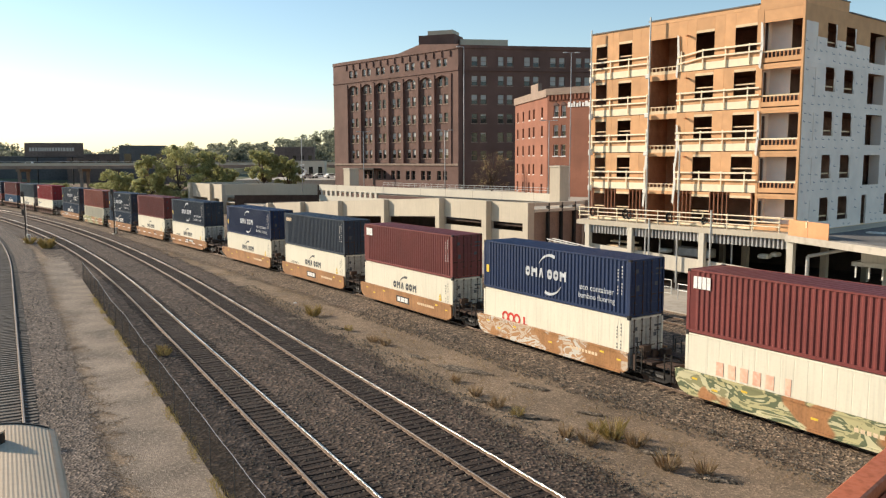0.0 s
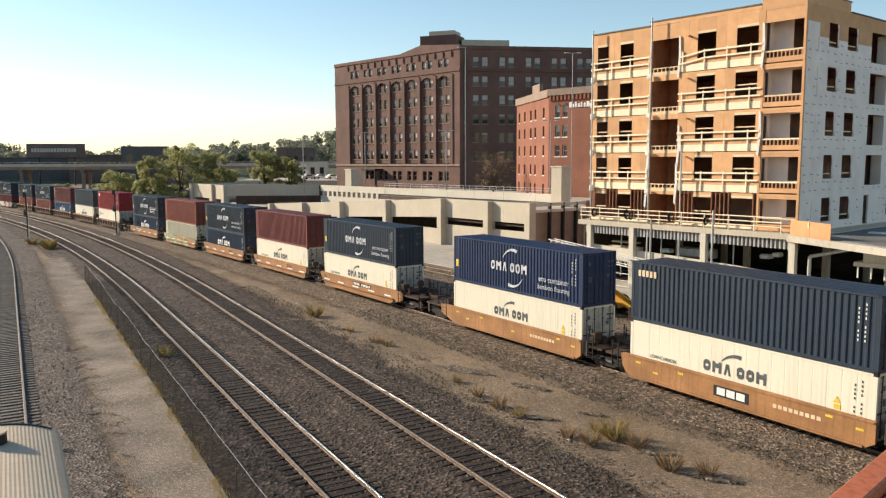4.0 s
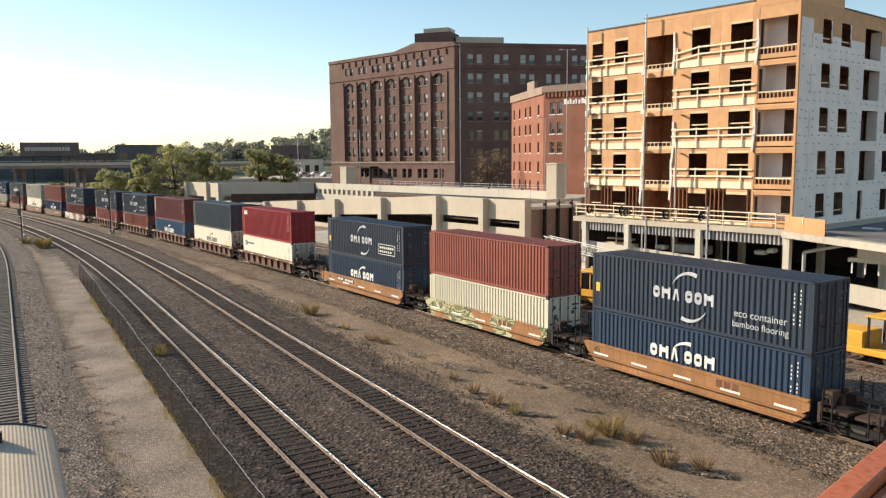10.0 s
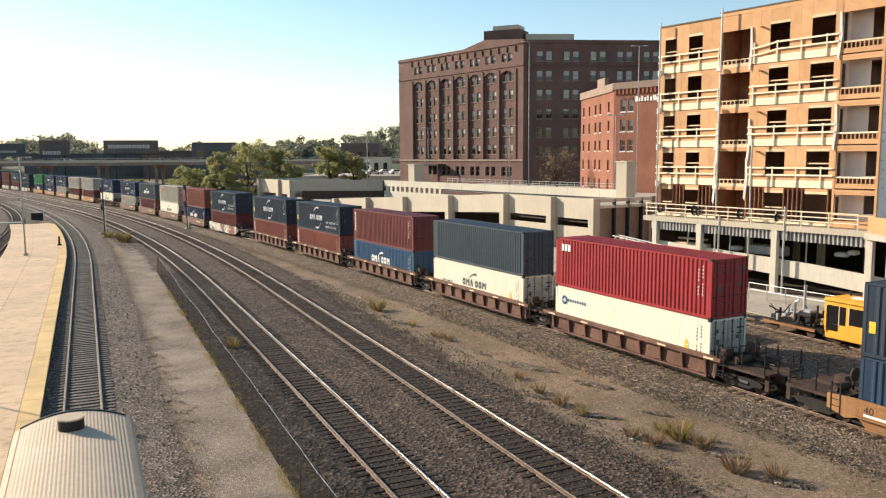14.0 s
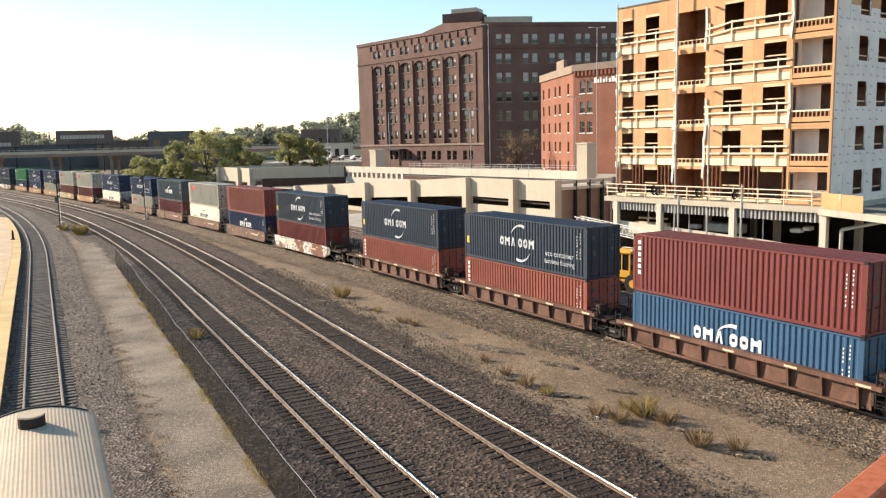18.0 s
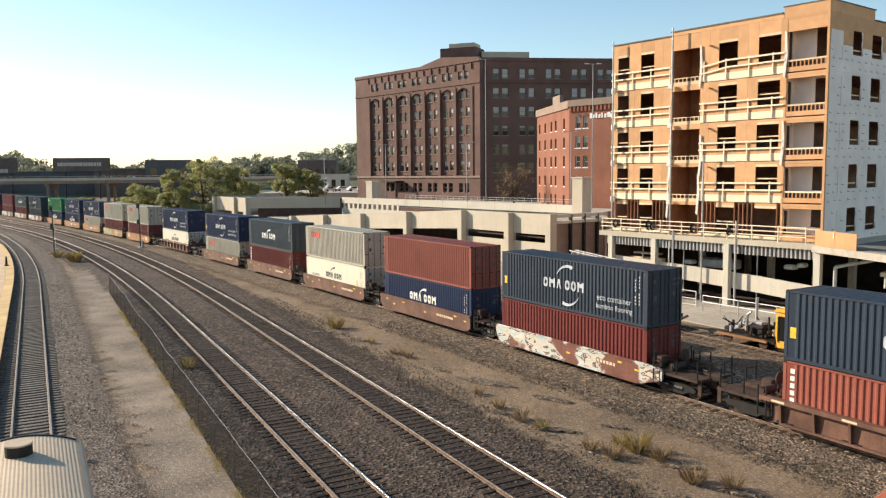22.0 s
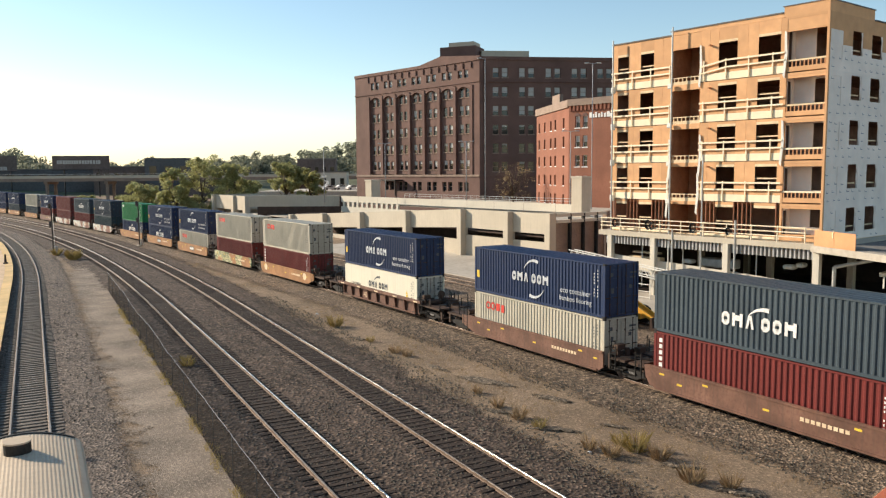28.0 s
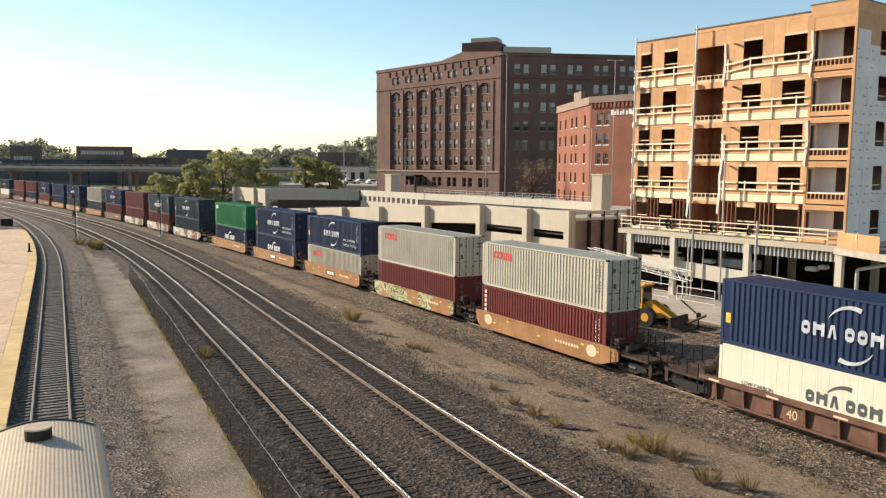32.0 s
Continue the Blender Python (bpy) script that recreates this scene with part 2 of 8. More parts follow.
surf("paint_red", (0.6, 0.05, 0.035), 0.6, var=0.2, scale=2, fine=12, bump=0.0)
surf("paint_faded_pink", (0.76, 0.42, 0.3), 0.6, var=0.2, scale=2, fine=6, bump=0.0, tint=(0.74, 0.6, 0.46))
surf("paint_yellow", (0.75, 0.5, 0.05), 0.6, var=0.2, scale=2, fine=12, bump=0.0)
surf("paint_pale_orange", (0.72, 0.55, 0.36), 0.6, var=0.15, scale=2, fine=12, bump=0.0)
flat_glass("pane_dark", (0.018, 0.017, 0.018))
# Blind tone raised to stand also for sky reflected in the panes.
flat_glass("pane_blind", (0.42, 0.41, 0.39), 0.3)
leafy("leaf_green", (0.26, 0.262, 0.11), (0.57, 0.54, 0.25))
# Skyline leaves paled in colour for the haze over them.
leafy("leaf_hazed", (0.13, 0.138, 0.1), (0.27, 0.275, 0.2))
leafy("leaf_brown", (0.16, 0.115, 0.07), (0.36, 0.27, 0.15))
leafy("weed_green", (0.26, 0.2, 0.075), (0.5, 0.39, 0.16))
leafy("weed_dry", (0.24, 0.17, 0.1), (0.45, 0.33, 0.19))
BOX = {}
for _k, _c in dict(navy=(0.013, 0.03, 0.085), ink=(0.028, 0.042, 0.064), steel_blue=(0.026, 0.05, 0.09), slate=(0.055, 0.075, 0.09), maroon=(0.19, 0.045, 0.04), red=(0.34, 0.025, 0.03),
                   rust=(0.295, 0.083, 0.056), oxblood=(0.16, 0.026, 0.022), cream=(0.74, 0.685, 0.545), ribbed_cream=(0.7, 0.635, 0.485), pale_grey=(0.52, 0.47, 0.37),
                   sea=(0.045, 0.11, 0.2), green=(0.02, 0.22, 0.07), teal=(0.02, 0.045, 0.055)).items():
    BOX[_k] = surf("box_" + _k, _c, 0.5, var=0.14 if _c[0] < 0.7 else 0.05, scale=0.6, fine=9, bump=0.03, streak=0.2 if _c[0] < 0.4 else 0.24, tint=tuple(c * (0.72 if _c[0] < 0.7 else 0.9) for c in _c), each=0.2)


# Cream door greyed for the end turned from the sun, with some dirt.
surf("cream_door_shade", (0.4, 0.38, 0.33), 0.6, var=0.25, scale=1.0, fine=6, bump=0.05, streak=0.4)


# ---- building blocks ----
def box(bm, x0, x1, y0, y1, z0, z1):
    v = [bm.verts.new(p) for p in ((x0, y0, z0), (x1, y0, z0), (x1, y1, z0), (x0, y1, z0), (x0, y0, z1), (x1, y0, z1), (x1, y1, z1), (x0, y1, z1))]
    for f in ((3, 2, 1, 0), (4, 5, 6, 7), (0, 1, 5, 4), (1, 2, 6, 5), (2, 3, 7, 6), (3, 0, 4, 7)):
        bm.faces.new([v[i] for i in f])


def tube(bm, a, b, r, n=8, r2=None):
    """A round bar from a to b."""
    a, b = Vector(a), Vector(b)
    q = (b - a).to_track_quat("Z", "Y").to_matrix()
    r2 = r if r2 is None else r2
    lo = [bm.verts.new(a + q @ Vector((r * math.cos(6.2832 * i / n), r * math.sin(6.2832 * i / n), 0))) for i in range(n)]
    hi = [bm.verts.new(b + q @ Vector((r2 * math.cos(6.2832 * i / n), r2 * math.sin(6.2832 * i / n), 0))) for i in range(n)]
    for i in range(n):
        bm.faces.new((lo[i], lo[(i + 1) % n], hi[(i + 1) % n], hi[i]))
    bm.faces.new(lo[::-1])
    bm.faces.new(hi)


def outline(bm, pts, axis, lo, hi):
    """A flat shape, its outline in the two axes left over, made solid along one axis (0, 1 or 2) from lo to hi."""
    def at3(p, w):
        q = list(p)
        q.insert(axis, w)
        return q
    a = [bm.verts.new(at3(p, lo)) for p in pts]
    b = [bm.verts.new(at3(p, hi)) for p in pts]
    bm.faces.new(a[::-1])
    bm.faces.new(b)
    for i in range(len(pts)):
        j = (i + 1) % len(pts)
        bm.faces.new((a[i], a[j], b[j], b[i]))


def as_mesh(name, bm, material, smooth=False):
    bmesh.ops.recalc_face_normals(bm, faces=bm.faces)
    me = bpy.data.meshes.new(name)
    bm.to_mesh(me)
    bm.free()
    me.materials.append(material if not isinstance(material, str) else MATS[material])
    if smooth:
        me.shade_smooth()
    return me


def part(name, bm, material=None, parent=None, label="", smooth=False):
    """Links a bmesh, or a mesh made before, as one object under a thing or a part."""
    ob = new(name, bm if isinstance(bm, bpy.types.Mesh) else as_mesh(name, bm, material, smooth))
    ob.parent = parent
    if label:
        tagged(ob, label)
    return ob


def thing(name, m, label, category, group="", kind=""):
    e = new(name)
    e.matrix_basis = m
    return tagged(e, label, category, group, kind)


def boxes(name, material, parent, *dims, label="", bevel=0.0):
    bm = bmesh.new()
    for d in dims:
        box(bm, *d)
    if bevel:
        bmesh.ops.bevel(bm, geom=bm.edges[:], offset=bevel, segments=1, affect="EDGES")
    return part(name, bm, material, parent, label)


def bars(name, material, parent, rods, label="", n=8):
    bm = bmesh.new()
    for a, b, r in rods:
        tube(bm, a, b, r, n)
    return part(name, bm, material, parent, label)


def sheet(name, verts, faces, material):
    me = bpy.data.meshes.new(name)
    me.from_pydata(verts, [], faces)
    me.update()
    me.materials.append(MATS[material])
    return me


def holed(bm, u0, u1, z0, z1, holes, y0, y1):
    """A wall along x with openings right through it (u0, u1, z0, z1), in one closed skin."""
    us = [u for u in sorted({u0, u1, *(h[0] for h in holes), *(h[1] for h in holes)}) if u0 <= u <= u1]
    zs = [z for z in sorted({z0, z1, *(h[2] for h in holes), *(h[3] for h in holes)}) if z0 <= z <= z1]
    nu, nz = len(us) - 1, len(zs) - 1

    def full(i, j):
        if not (0 <= i < nu and 0 <= j < nz):
            return False
        u, z = (us[i] + us[i + 1]) / 2, (zs[j] + zs[j + 1]) / 2
        return not any(h[0] < u < h[1] and h[2] < z < h[3] for h in holes)
    made = {}

    def at(i, j, y):
        if (i, j, y) not in made:
            made[(i, j, y)] = bm.verts.new((us[i], y, zs[j]))
        return made[(i, j, y)]
    for i in range(nu):
        for j in range(nz):
            if not full(i, j):
                continue
            bm.faces.new((at(i, j, y0), at(i + 1, j, y0), at(i + 1, j + 1, y0), at(i, j + 1, y0)))
            bm.faces.new((at(i, j + 1, y1), at(i + 1, j + 1, y1), at(i + 1, j, y1), at(i, j, y1)))
            for di, dj, a, b in ((-1, 0, (i, j + 1), (i, j)), (1, 0, (i + 1, j), (i + 1, j + 1)), (0, -1, (i, j), (i + 1, j)), (0, 1, (i + 1, j + 1), (i, j + 1))):
                if not full(i + di, j + dj):
                    bm.faces.new((at(*a, y0), at(*a, y1), at(*b, y1), at(*b, y0)))


def words(text, size, material, parent, m, name="lettering"):
    """Lettering in the built-in font, as a mesh, at the pose m under its thing."""
    cu = bpy.data.curves.new(name, "FONT")
    cu.body, cu.size, cu.extrude, cu.align_x = text, size, 0.002, "CENTER"
    tmp = bpy.data.objects.new(name, cu)
    scene.collection.objects.link(tmp)
    me = bpy.data.meshes.new_from_object(tmp.evaluated_get(bpy.context.evaluated_depsgraph_get()))
    bpy.data.objects.remove(tmp)
    me.materials.clear()
    me.materials.append(MATS[material])
    ob = new(name, me)
    ob.parent = parent
    ob.matrix_basis = m
    return ob


# ---- lines of the tracks: x, y, heading, metres along ----
def line(x0, h0, s1, s2, h1, lo, hi, shift=0.0, s3=1e9, h2=0.0):
    x = y = 0.0
    pts = []
    for i in range(int(hi - lo) + 1):
        s = lo + i
        h = radians(h0 + (h1 - h0) * min(max((s - s1) / (s2 - s1), 0), 1))
        if s > s2 and s3 < 1e9:
            h = radians(h1 + (h2 - h1) * min((s - s2) / (s3 - s2), 1))
        pts.append((x, y, h, s))
        x, y = x - math.sin(h), y + math.cos(h)
    ox, oy = pts[int(-lo)][:2]
    return [(px - ox + x0 + shift * math.cos(h), py - oy + 25.0 + shift * math.sin(h), h, s) for px, py, h, s in pts]


def on(L, s, d=0.0):
    i = min(max(s - L[0][3], 0), len(L) - 1.001)
    k, f = int(i), i - int(i)
    a, b = L[k], L[k + 1]
    h = a[2] + (b[2] - a[2]) * f
    return a[0] + (b[0] - a[0]) * f + d * math.cos(h), a[1] + (b[1] - a[1]) * f + d * math.sin(h), h


def swept(name, L, profile, material, lo=-1e9, hi=1e9, step=2, wobble=0.0, cover=None):
    """A profile of (across, height) drawn along a line."""
    P = [p for p in L if lo <= p[3] <= hi][::step]
    n = len(profile)
    v, f = [], []
    for x, y, h, s in P:
        for d, z in profile:
            w = wobble * noise.noise((x * 0.35, y * 0.35, d)) if wobble else 0
            v.append((x + (d + w) * math.cos(h), y + (d + w) * math.sin(h), z))
    for i in range(len(P) - 1):
        for k in range(n - 1):
            f.append((n * i + k, n * i + k + 1, n * i + n + k + 1, n * i + n + k))
    me = sheet(name, v, f, material)
    if cover:
        me.attributes.new("cover", "FLOAT", "POINT").data.foreach_set("value", list(cover) * len(P))
    return me


LINE_A = line(-3.31, 29.38, 39.5, 177, 41.7, -70, 560)
LINE_B = line(-3.31, 29.38, 39.5, 177, 41.7, -70, 560, 5.13)
LINE_C = line(17.56, 31.09, -24.08, 170.4, 39.68, -420, 960, 1.22, 300, 43.98)
LINE_F = line(-26.1, 28.9, 92, 165, 38.5, -40, 260)
LINE_D = line(-14.6, 29.1, 58, 175, 40.5, -70, 205)
LINE_E = line(17.18, 30.1, -5.42, 120, 39.2, -60, 110, 12.85)


# ---- ground, tracks ----
def relief(x, y):
    return -0.24 + 0.05 * noise.noise((x * 0.12, y * 0.12, 0)) + 0.02 * noise.noise((x * 0.7, y * 0.7, 3))


def make_ground():
    xs = [-3000, -1200, -500, -250] + [-130 + 2.0 * i for i in range(96)] + [120, 250, 500, 1200, 3000]
    ys = [-3000, -600, -100, -20] + [2.0 * i for i in range(85)] + [220, 320, 500, 1200, 3500]
    v = [(x, y, relief(x, y) if -130 < x < 60 and 0 < y < 168 else -0.24) for y in ys for x in xs]
    n = len(xs)
    f = [(j * n + i, j * n + i + 1, (j + 1) * n + i + 1, (j + 1) * n + i) for j in range(len(ys) - 1) for i in range(n - 1)]
    g = new("ground", sheet("ground", v, f, "dirt"))
    tagged(g, "dry tan dirt with gravel and sparse weeds", "ground", kind="structure")


make_ground()
_beds = [("ballast_bed", LINE_A, [(-4.3, -0.21, 0), (-3.3, -0.2, 1), (-2.4, -0.18, 1), (-1.45, -0.15, 1), (-1.2, -0.152, 1), (1.2, -0.152, 1), (1.45, -0.15, 1), (2.67, -0.17, 1)], "ballast", "dark grey ballast under the main track"),
         ("ballast_bed", LINE_B, [(-2.68, -0.17, 1), (-1.45, -0.15, 1), (-1.2, -0.152, 1), (1.2, -0.152, 1), (1.45, -0.15, 1), (2.3, -0.17, 1), (4.3, -0.2, 0)], "ballast", "dark grey ballast under the second track"),
         ("ballast_bed", LINE_C, [(-5.4, -0.2, 0), (-3.0, -0.18, 1), (-1.5, -0.13, 1), (1.5, -0.13, 1), (10.5, -0.16, 1)], "pale_ballast", "pale gravel ballast under the freight track"),
         ("ballast_bed", LINE_D, [(-2.4, -0.4, 1), (-1.5, -0.17, 1), (1.4, -0.17, 1), (2.6, -0.18, 1), (4.4, -0.2, 0)], "mid_ballast", "brown gravel ballast under the platform track"),
         ("ballast_bed", LINE_F, [(-9.0, -0.2, 0), (-4.0, -0.17, 1), (2.5, -0.17, 1), (4.5, -0.2, 0)], "ballast", "dark gravel ballast under the curving rusty track"),
         ("ballast_bed", LINE_E, [(-2.7, -0.145, 0), (-1.5, -0.13, 1), (1.5, -0.13, 1), (3.0, -0.3, 1)], "pale_ballast", "pale ballast under the machine siding")]
for _nm, _L, _p, _m, _lab in _beds:
    tagged(new(_nm, swept(_nm, _L, [q[:2] for q in _p], _m, -70 if _L is not LINE_C else -90, 560, 1, 0.3, [q[2] for q in _p])), _lab, "ballast", kind="structure")
for _L in (LINE_A, LINE_B):
    tagged(new("stained_ballast", swept("stained_ballast", _L, [(-0.95, -0.15), (-0.7, -0.146), (0.7, -0.146), (0.95, -0.15)], "stained_ballast", -70, 300, 1, 0.1, (0.0, 0.95, 0.95, 0.0))), "oil-stained dark ballast between the rails", "ballast", kind="structure")
_v, _f = [], []
for _i in range(63):
    _fx, _fy = -6.25 - 0.5545 * (12 + _i - 23.2), 12.0 + _i
    _v += [(_fx + 0.02, _fy, -0.207), (_fx + 1.9, _fy + 1.0, -0.204)]
    _f += [(2 * _i, 2 * _i + 1, 2 * _i + 3, 2 * _i + 2)] if _i < 62 else []
_me = sheet("ballast_shoulder", _v, _f, "ballast")
_me.attributes.new("cover", "FLOAT", "POINT").data.foreach_set("value", [1.0] * len(_v))
tagged(new("ballast_shoulder", _me), "dark ballast shoulder between the fence and the main track", "ballast", kind="structure")


def make_path():
    """The packed path fills the ground from the platform track's ballast to the fence."""
    v, f, cover = [], [], []
    for s in range(-24, 84):
        x, y, h = on(LINE_D, s)
        d = (-6.3 - 0.5545 * (y - 23.2) - x) / (math.cos(h) + 0.5545 * math.sin(h))
        d = min(max(d, 5.6), 9.5)
        fade = min(max((84 - s) / 22, 0), 1)
        for q, c in ((2.6, 0.0), (4.8 + 0.5 * noise.noise((s * 0.21, 0, 4)), 0.9), (d - 0.9, 1.0), (d, 1.0 if y < 70 else 0.3)):
            px, py, _ = on(LINE_D, s, q)
            v.append((px, py, -0.172 - (0.02 if c == 0 else 0)))
            cover.append(c * fade)
    for i in range(len(v) // 4 - 1):
        for k in range(3):
            f.append((4 * i + k, 4 * i + k + 1, 4 * i + 5 + k, 4 * i + 4 + k))
    me = sheet("gravel_path", v, f, "path_gravel")
    me.attributes.new("cover", "FLOAT", "POINT").data.foreach_set("value", cover)
    tagged(new("gravel_path", me), "pale packed gravel service path beside the fence", "path", kind="structure")


make_path()


def tie_mesh(material="tie_wood"):
    bm = bmesh.new()
    box(bm, -1.3, 1.3, -0.115, 0.115, -0.3, -0.125)
    bmesh.ops.bevel(bm, geom=bm.edges[:], offset=0.012, segments=1, affect="EDGES")
    for x in (-0.755, 0.755):
        box(bm, x - 0.18, x + 0.18, -0.1, 0.1, -0.13, -0.108)
    return as_mesh("tie", bm, material)


TIE = tie_mesh()
OLD_TIE = tie_mesh("tie_grey")
HEADS = {}


def track(L, label, lo, hi, near, far, top):
    """A track: two rails (> head), the ties near the camera as parts, the rest in one."""
    t = thing("railway_track", Matrix(), label, "railway track", "railway tracks", "structure")
    for d in (-0.755, 0.755):
        r = part("rail", swept("rail", L, [(d - 0.07, -0.12), (d - 0.05, -0.1), (d - 0.012, -0.085), (d - 0.012, -0.04), (d - 0.036, -0.03), (d - 0.036, -0.003), (d + 0.036, -0.003), (d + 0.036, -0.03), (d + 0.012, -0.04), (d + 0.012, -0.085), (d + 0.05, -0.1), (d + 0.07, -0.12)], "rail_rust", lo, hi, 1), None, t)
        # Right heads carry the glint: bright metal, chamfer tilted to the sun; left heads dull.
        worn = [(d - 0.037, -0.022), (d - 0.02, 0.0), (d + 0.034, 0.0), (d + 0.038, -0.012)] if d > 0 and top == "rail_shine" else [(d - 0.037, -0.012), (d - 0.03, 0.001), (d + 0.03, 0.001), (d + 0.037, -0.012)]
        part("rail_head", swept("rail_head", L, worn, top if d > 0 else "rail_dull", lo, hi, 1), None, r, "wheel-polished running surface")
    tv, tf = [], []
    base = [v.co.copy() for v in TIE.vertices]
    polys = [tuple(p.vertices) for p in TIE.polygons]
    s = lo
    while s < hi:
        x, y, h = on(L, s, random.uniform(-0.05, 0.05))
        m = Matrix.Translation((x, y, random.uniform(-0.012, 0.008))) @ Matrix.Rotation(h + random.uniform(-0.02, 0.02), 4, "Z")
        if near <= s <= far:
            o = new("tie", OLD_TIE if L is LINE_D else TIE)
            o.parent, o.matrix_basis = t, m
        elif s < 230:
            k = len(tv)
            tv += [tuple(m @ c) for c in base]
            tf += [tuple(i + k for i in p) for p in polys]
        s += 0.5
    tagged(part("tie_row", sheet("tie_row", tv, tf, "tie_grey" if L is LINE_D else "tie_wood"), None, t), kind="stuff")
    return t


track(LINE_A, "main railway track with bright rails on weathered wooden ties", -40, 540, -8, 72, "rail_shine")
track(LINE_B, "second railway track with polished rails on weathered wooden ties", -40, 540, -8, 72, "rail_shine")
track(LINE_C, "railway track under the double-stack freight train", -60, 560, -16, 45, "rail_dull")
track(LINE_D, "rusty platform track beside the station platform", -40, 200, 0, 60, "rail_dull")
track(LINE_F, "rusty track curving away behind the station platform", 10, 250, 30, 80, "rail_dull")
track(LINE_E, "siding track holding yellow maintenance machines", -40, 100, 4, 45, "rail_dull")


def stones():
    """Loose stones that lie proud of the ballast, in one sheet."""
    rnd = random.Random(5)
    v, f = [], []
    for L, lo, hi, d0, d1, k in ((LINE_A, -5, 40, -2.6, 7.6, 5200), (LINE_C, -12, 40, -5.0, -1.5, 3000), (LINE_B, -8, 45, 2.0, 4.6, 2400), (LINE_D, 8, 60, -2.2, 2.9, 900), (LINE_C, 0, 45, 1.6, 12, 1500)):
        for _ in range(k):
            s = rnd.uniform(lo, hi)
            x, y, h = on(L, s, rnd.uniform(d0, d1))
            r = rnd.uniform(0.025, 0.065)
            n = len(v)
            for p in ((r, 0, 0), (-r, 0.3 * r, 0), (0, r, 0.2 * r), (0.2 * r, -r, 0), (0, 0, r * 0.9), (0, 0, -r)):
                v.append((x + p[0] * rnd.uniform(0.7, 1.3), y + p[1] * rnd.uniform(0.7, 1.3), -0.15 + p[2]))
            f += [(n, n + 2, n + 4), (n + 2, n + 1, n + 4), (n + 1, n + 3, n + 4), (n + 3, n, n + 4), (n + 2, n, n + 5), (n + 1, n + 2, n + 5), (n + 3, n + 1, n + 5), (n, n + 3, n + 5)]
    tagged(new("loose_stones", sheet("loose_stones", v, f, "loose_stone")), "loose grey ballast stones strewn along the tracks", "gravel", kind="stuff")


stones()


# ---- station platform, coach, fence ----
def make_platform():
    p = thing("station_platform", Matrix(), "tan concrete station platform with a yellow edge strip", "platform", kind="structure")
    part("core", swept("core", LINE_D, [(-8.0, -0.4), (-8.0, 0.22), (-1.7, 0.22), (-1.7, -0.4)], "platform", -20, 115, 1), None, p)
    for k in range(-4, 38):
        s = k * 3.05
        for d0, d1, mt, nm, z in ((-8.05, -5.25, "platform", "slab", 0.26), (-5.23, -2.45, "platform", "slab", 0.26), (-2.43, -1.62, "edge_yellow", "edge_slab", 0.265)):
            bm = bmesh.new()
            c = [on(LINE_D, q, d) for q, d in ((s + 0.01, d0), (s + 0.01, d1), (s + 3.03, d1), (s + 3.03, d0))]
            if k == 37:
                c = [on(LINE_D, q, d) for q, d in ((s + 0.01, d0 + 0), (s + 0.01, d1), (s + (2.2 if d1 > -2 else 3.0), d1 - (0.5 if d1 > -2 else 0)), (s + (4.4 if d0 < -8 else 3.0), d0))]
            outline(bm, [(a[0], a[1]) for a in c], 2, 0.1, z)
            part(nm, bm, mt, p)
    return p


make_platform()


BOLLARD = (-54.7, 91.6)


def lamp_post(name, x, y, z0, z1, label, head="single", turn=0):
    e = thing(name, pose(x, y, z0, 0, 0, turn), label, "lamp post")
    h = z1 - z0
    bm = bmesh.new()
    tube(bm, (0, 0, 0.25), (0, 0, h), 0.09, 10, 0.05)
    part("pole", bm, "joist_steel", e, smooth=True)
    boxes("base_plate", "concrete", e, (-0.22, 0.22, -0.22, 0.22, -0.3, 0.3), bevel=0.03)
    for sx in ((1,) if head == "single" else (-1, 1)):
        bars("arm", "galvanised", e, [((0, 0, h - 0.1), (sx * 0.7, 0, h), 0.03)])
        boxes("lamp_head", "galvanised", e, (min(sx * 0.6, sx * 1.2), max(sx * 0.6, sx * 1.2), -0.16, 0.16, h - 0.08, h + 0.06), bevel=0.03)
    return e


lamp_post("platform_lamp", -52.8, 81.8, 0.26, 11.0, "grey steel platform lamp post", turn=40)
lamp_post("yard_lamp", -39.6, 38.2, -0.25, 11.0, "grey steel lamp post beyond the platform", turn=40)
_e = thing("bollard", pose(BOLLARD[0], BOLLARD[1], 0.26), "small dark bollard on the platform", "bollard")
_bm = bmesh.new()
tube(_bm, (0, 0, 0.0), (0, 0, 0.12), 0.28, 12, 0.24)
tube(_bm, (0, 0, 0.1), (0, 0, 1.1), 0.14, 12, 0.09)
part("post", _bm, "dark_steel", _e)


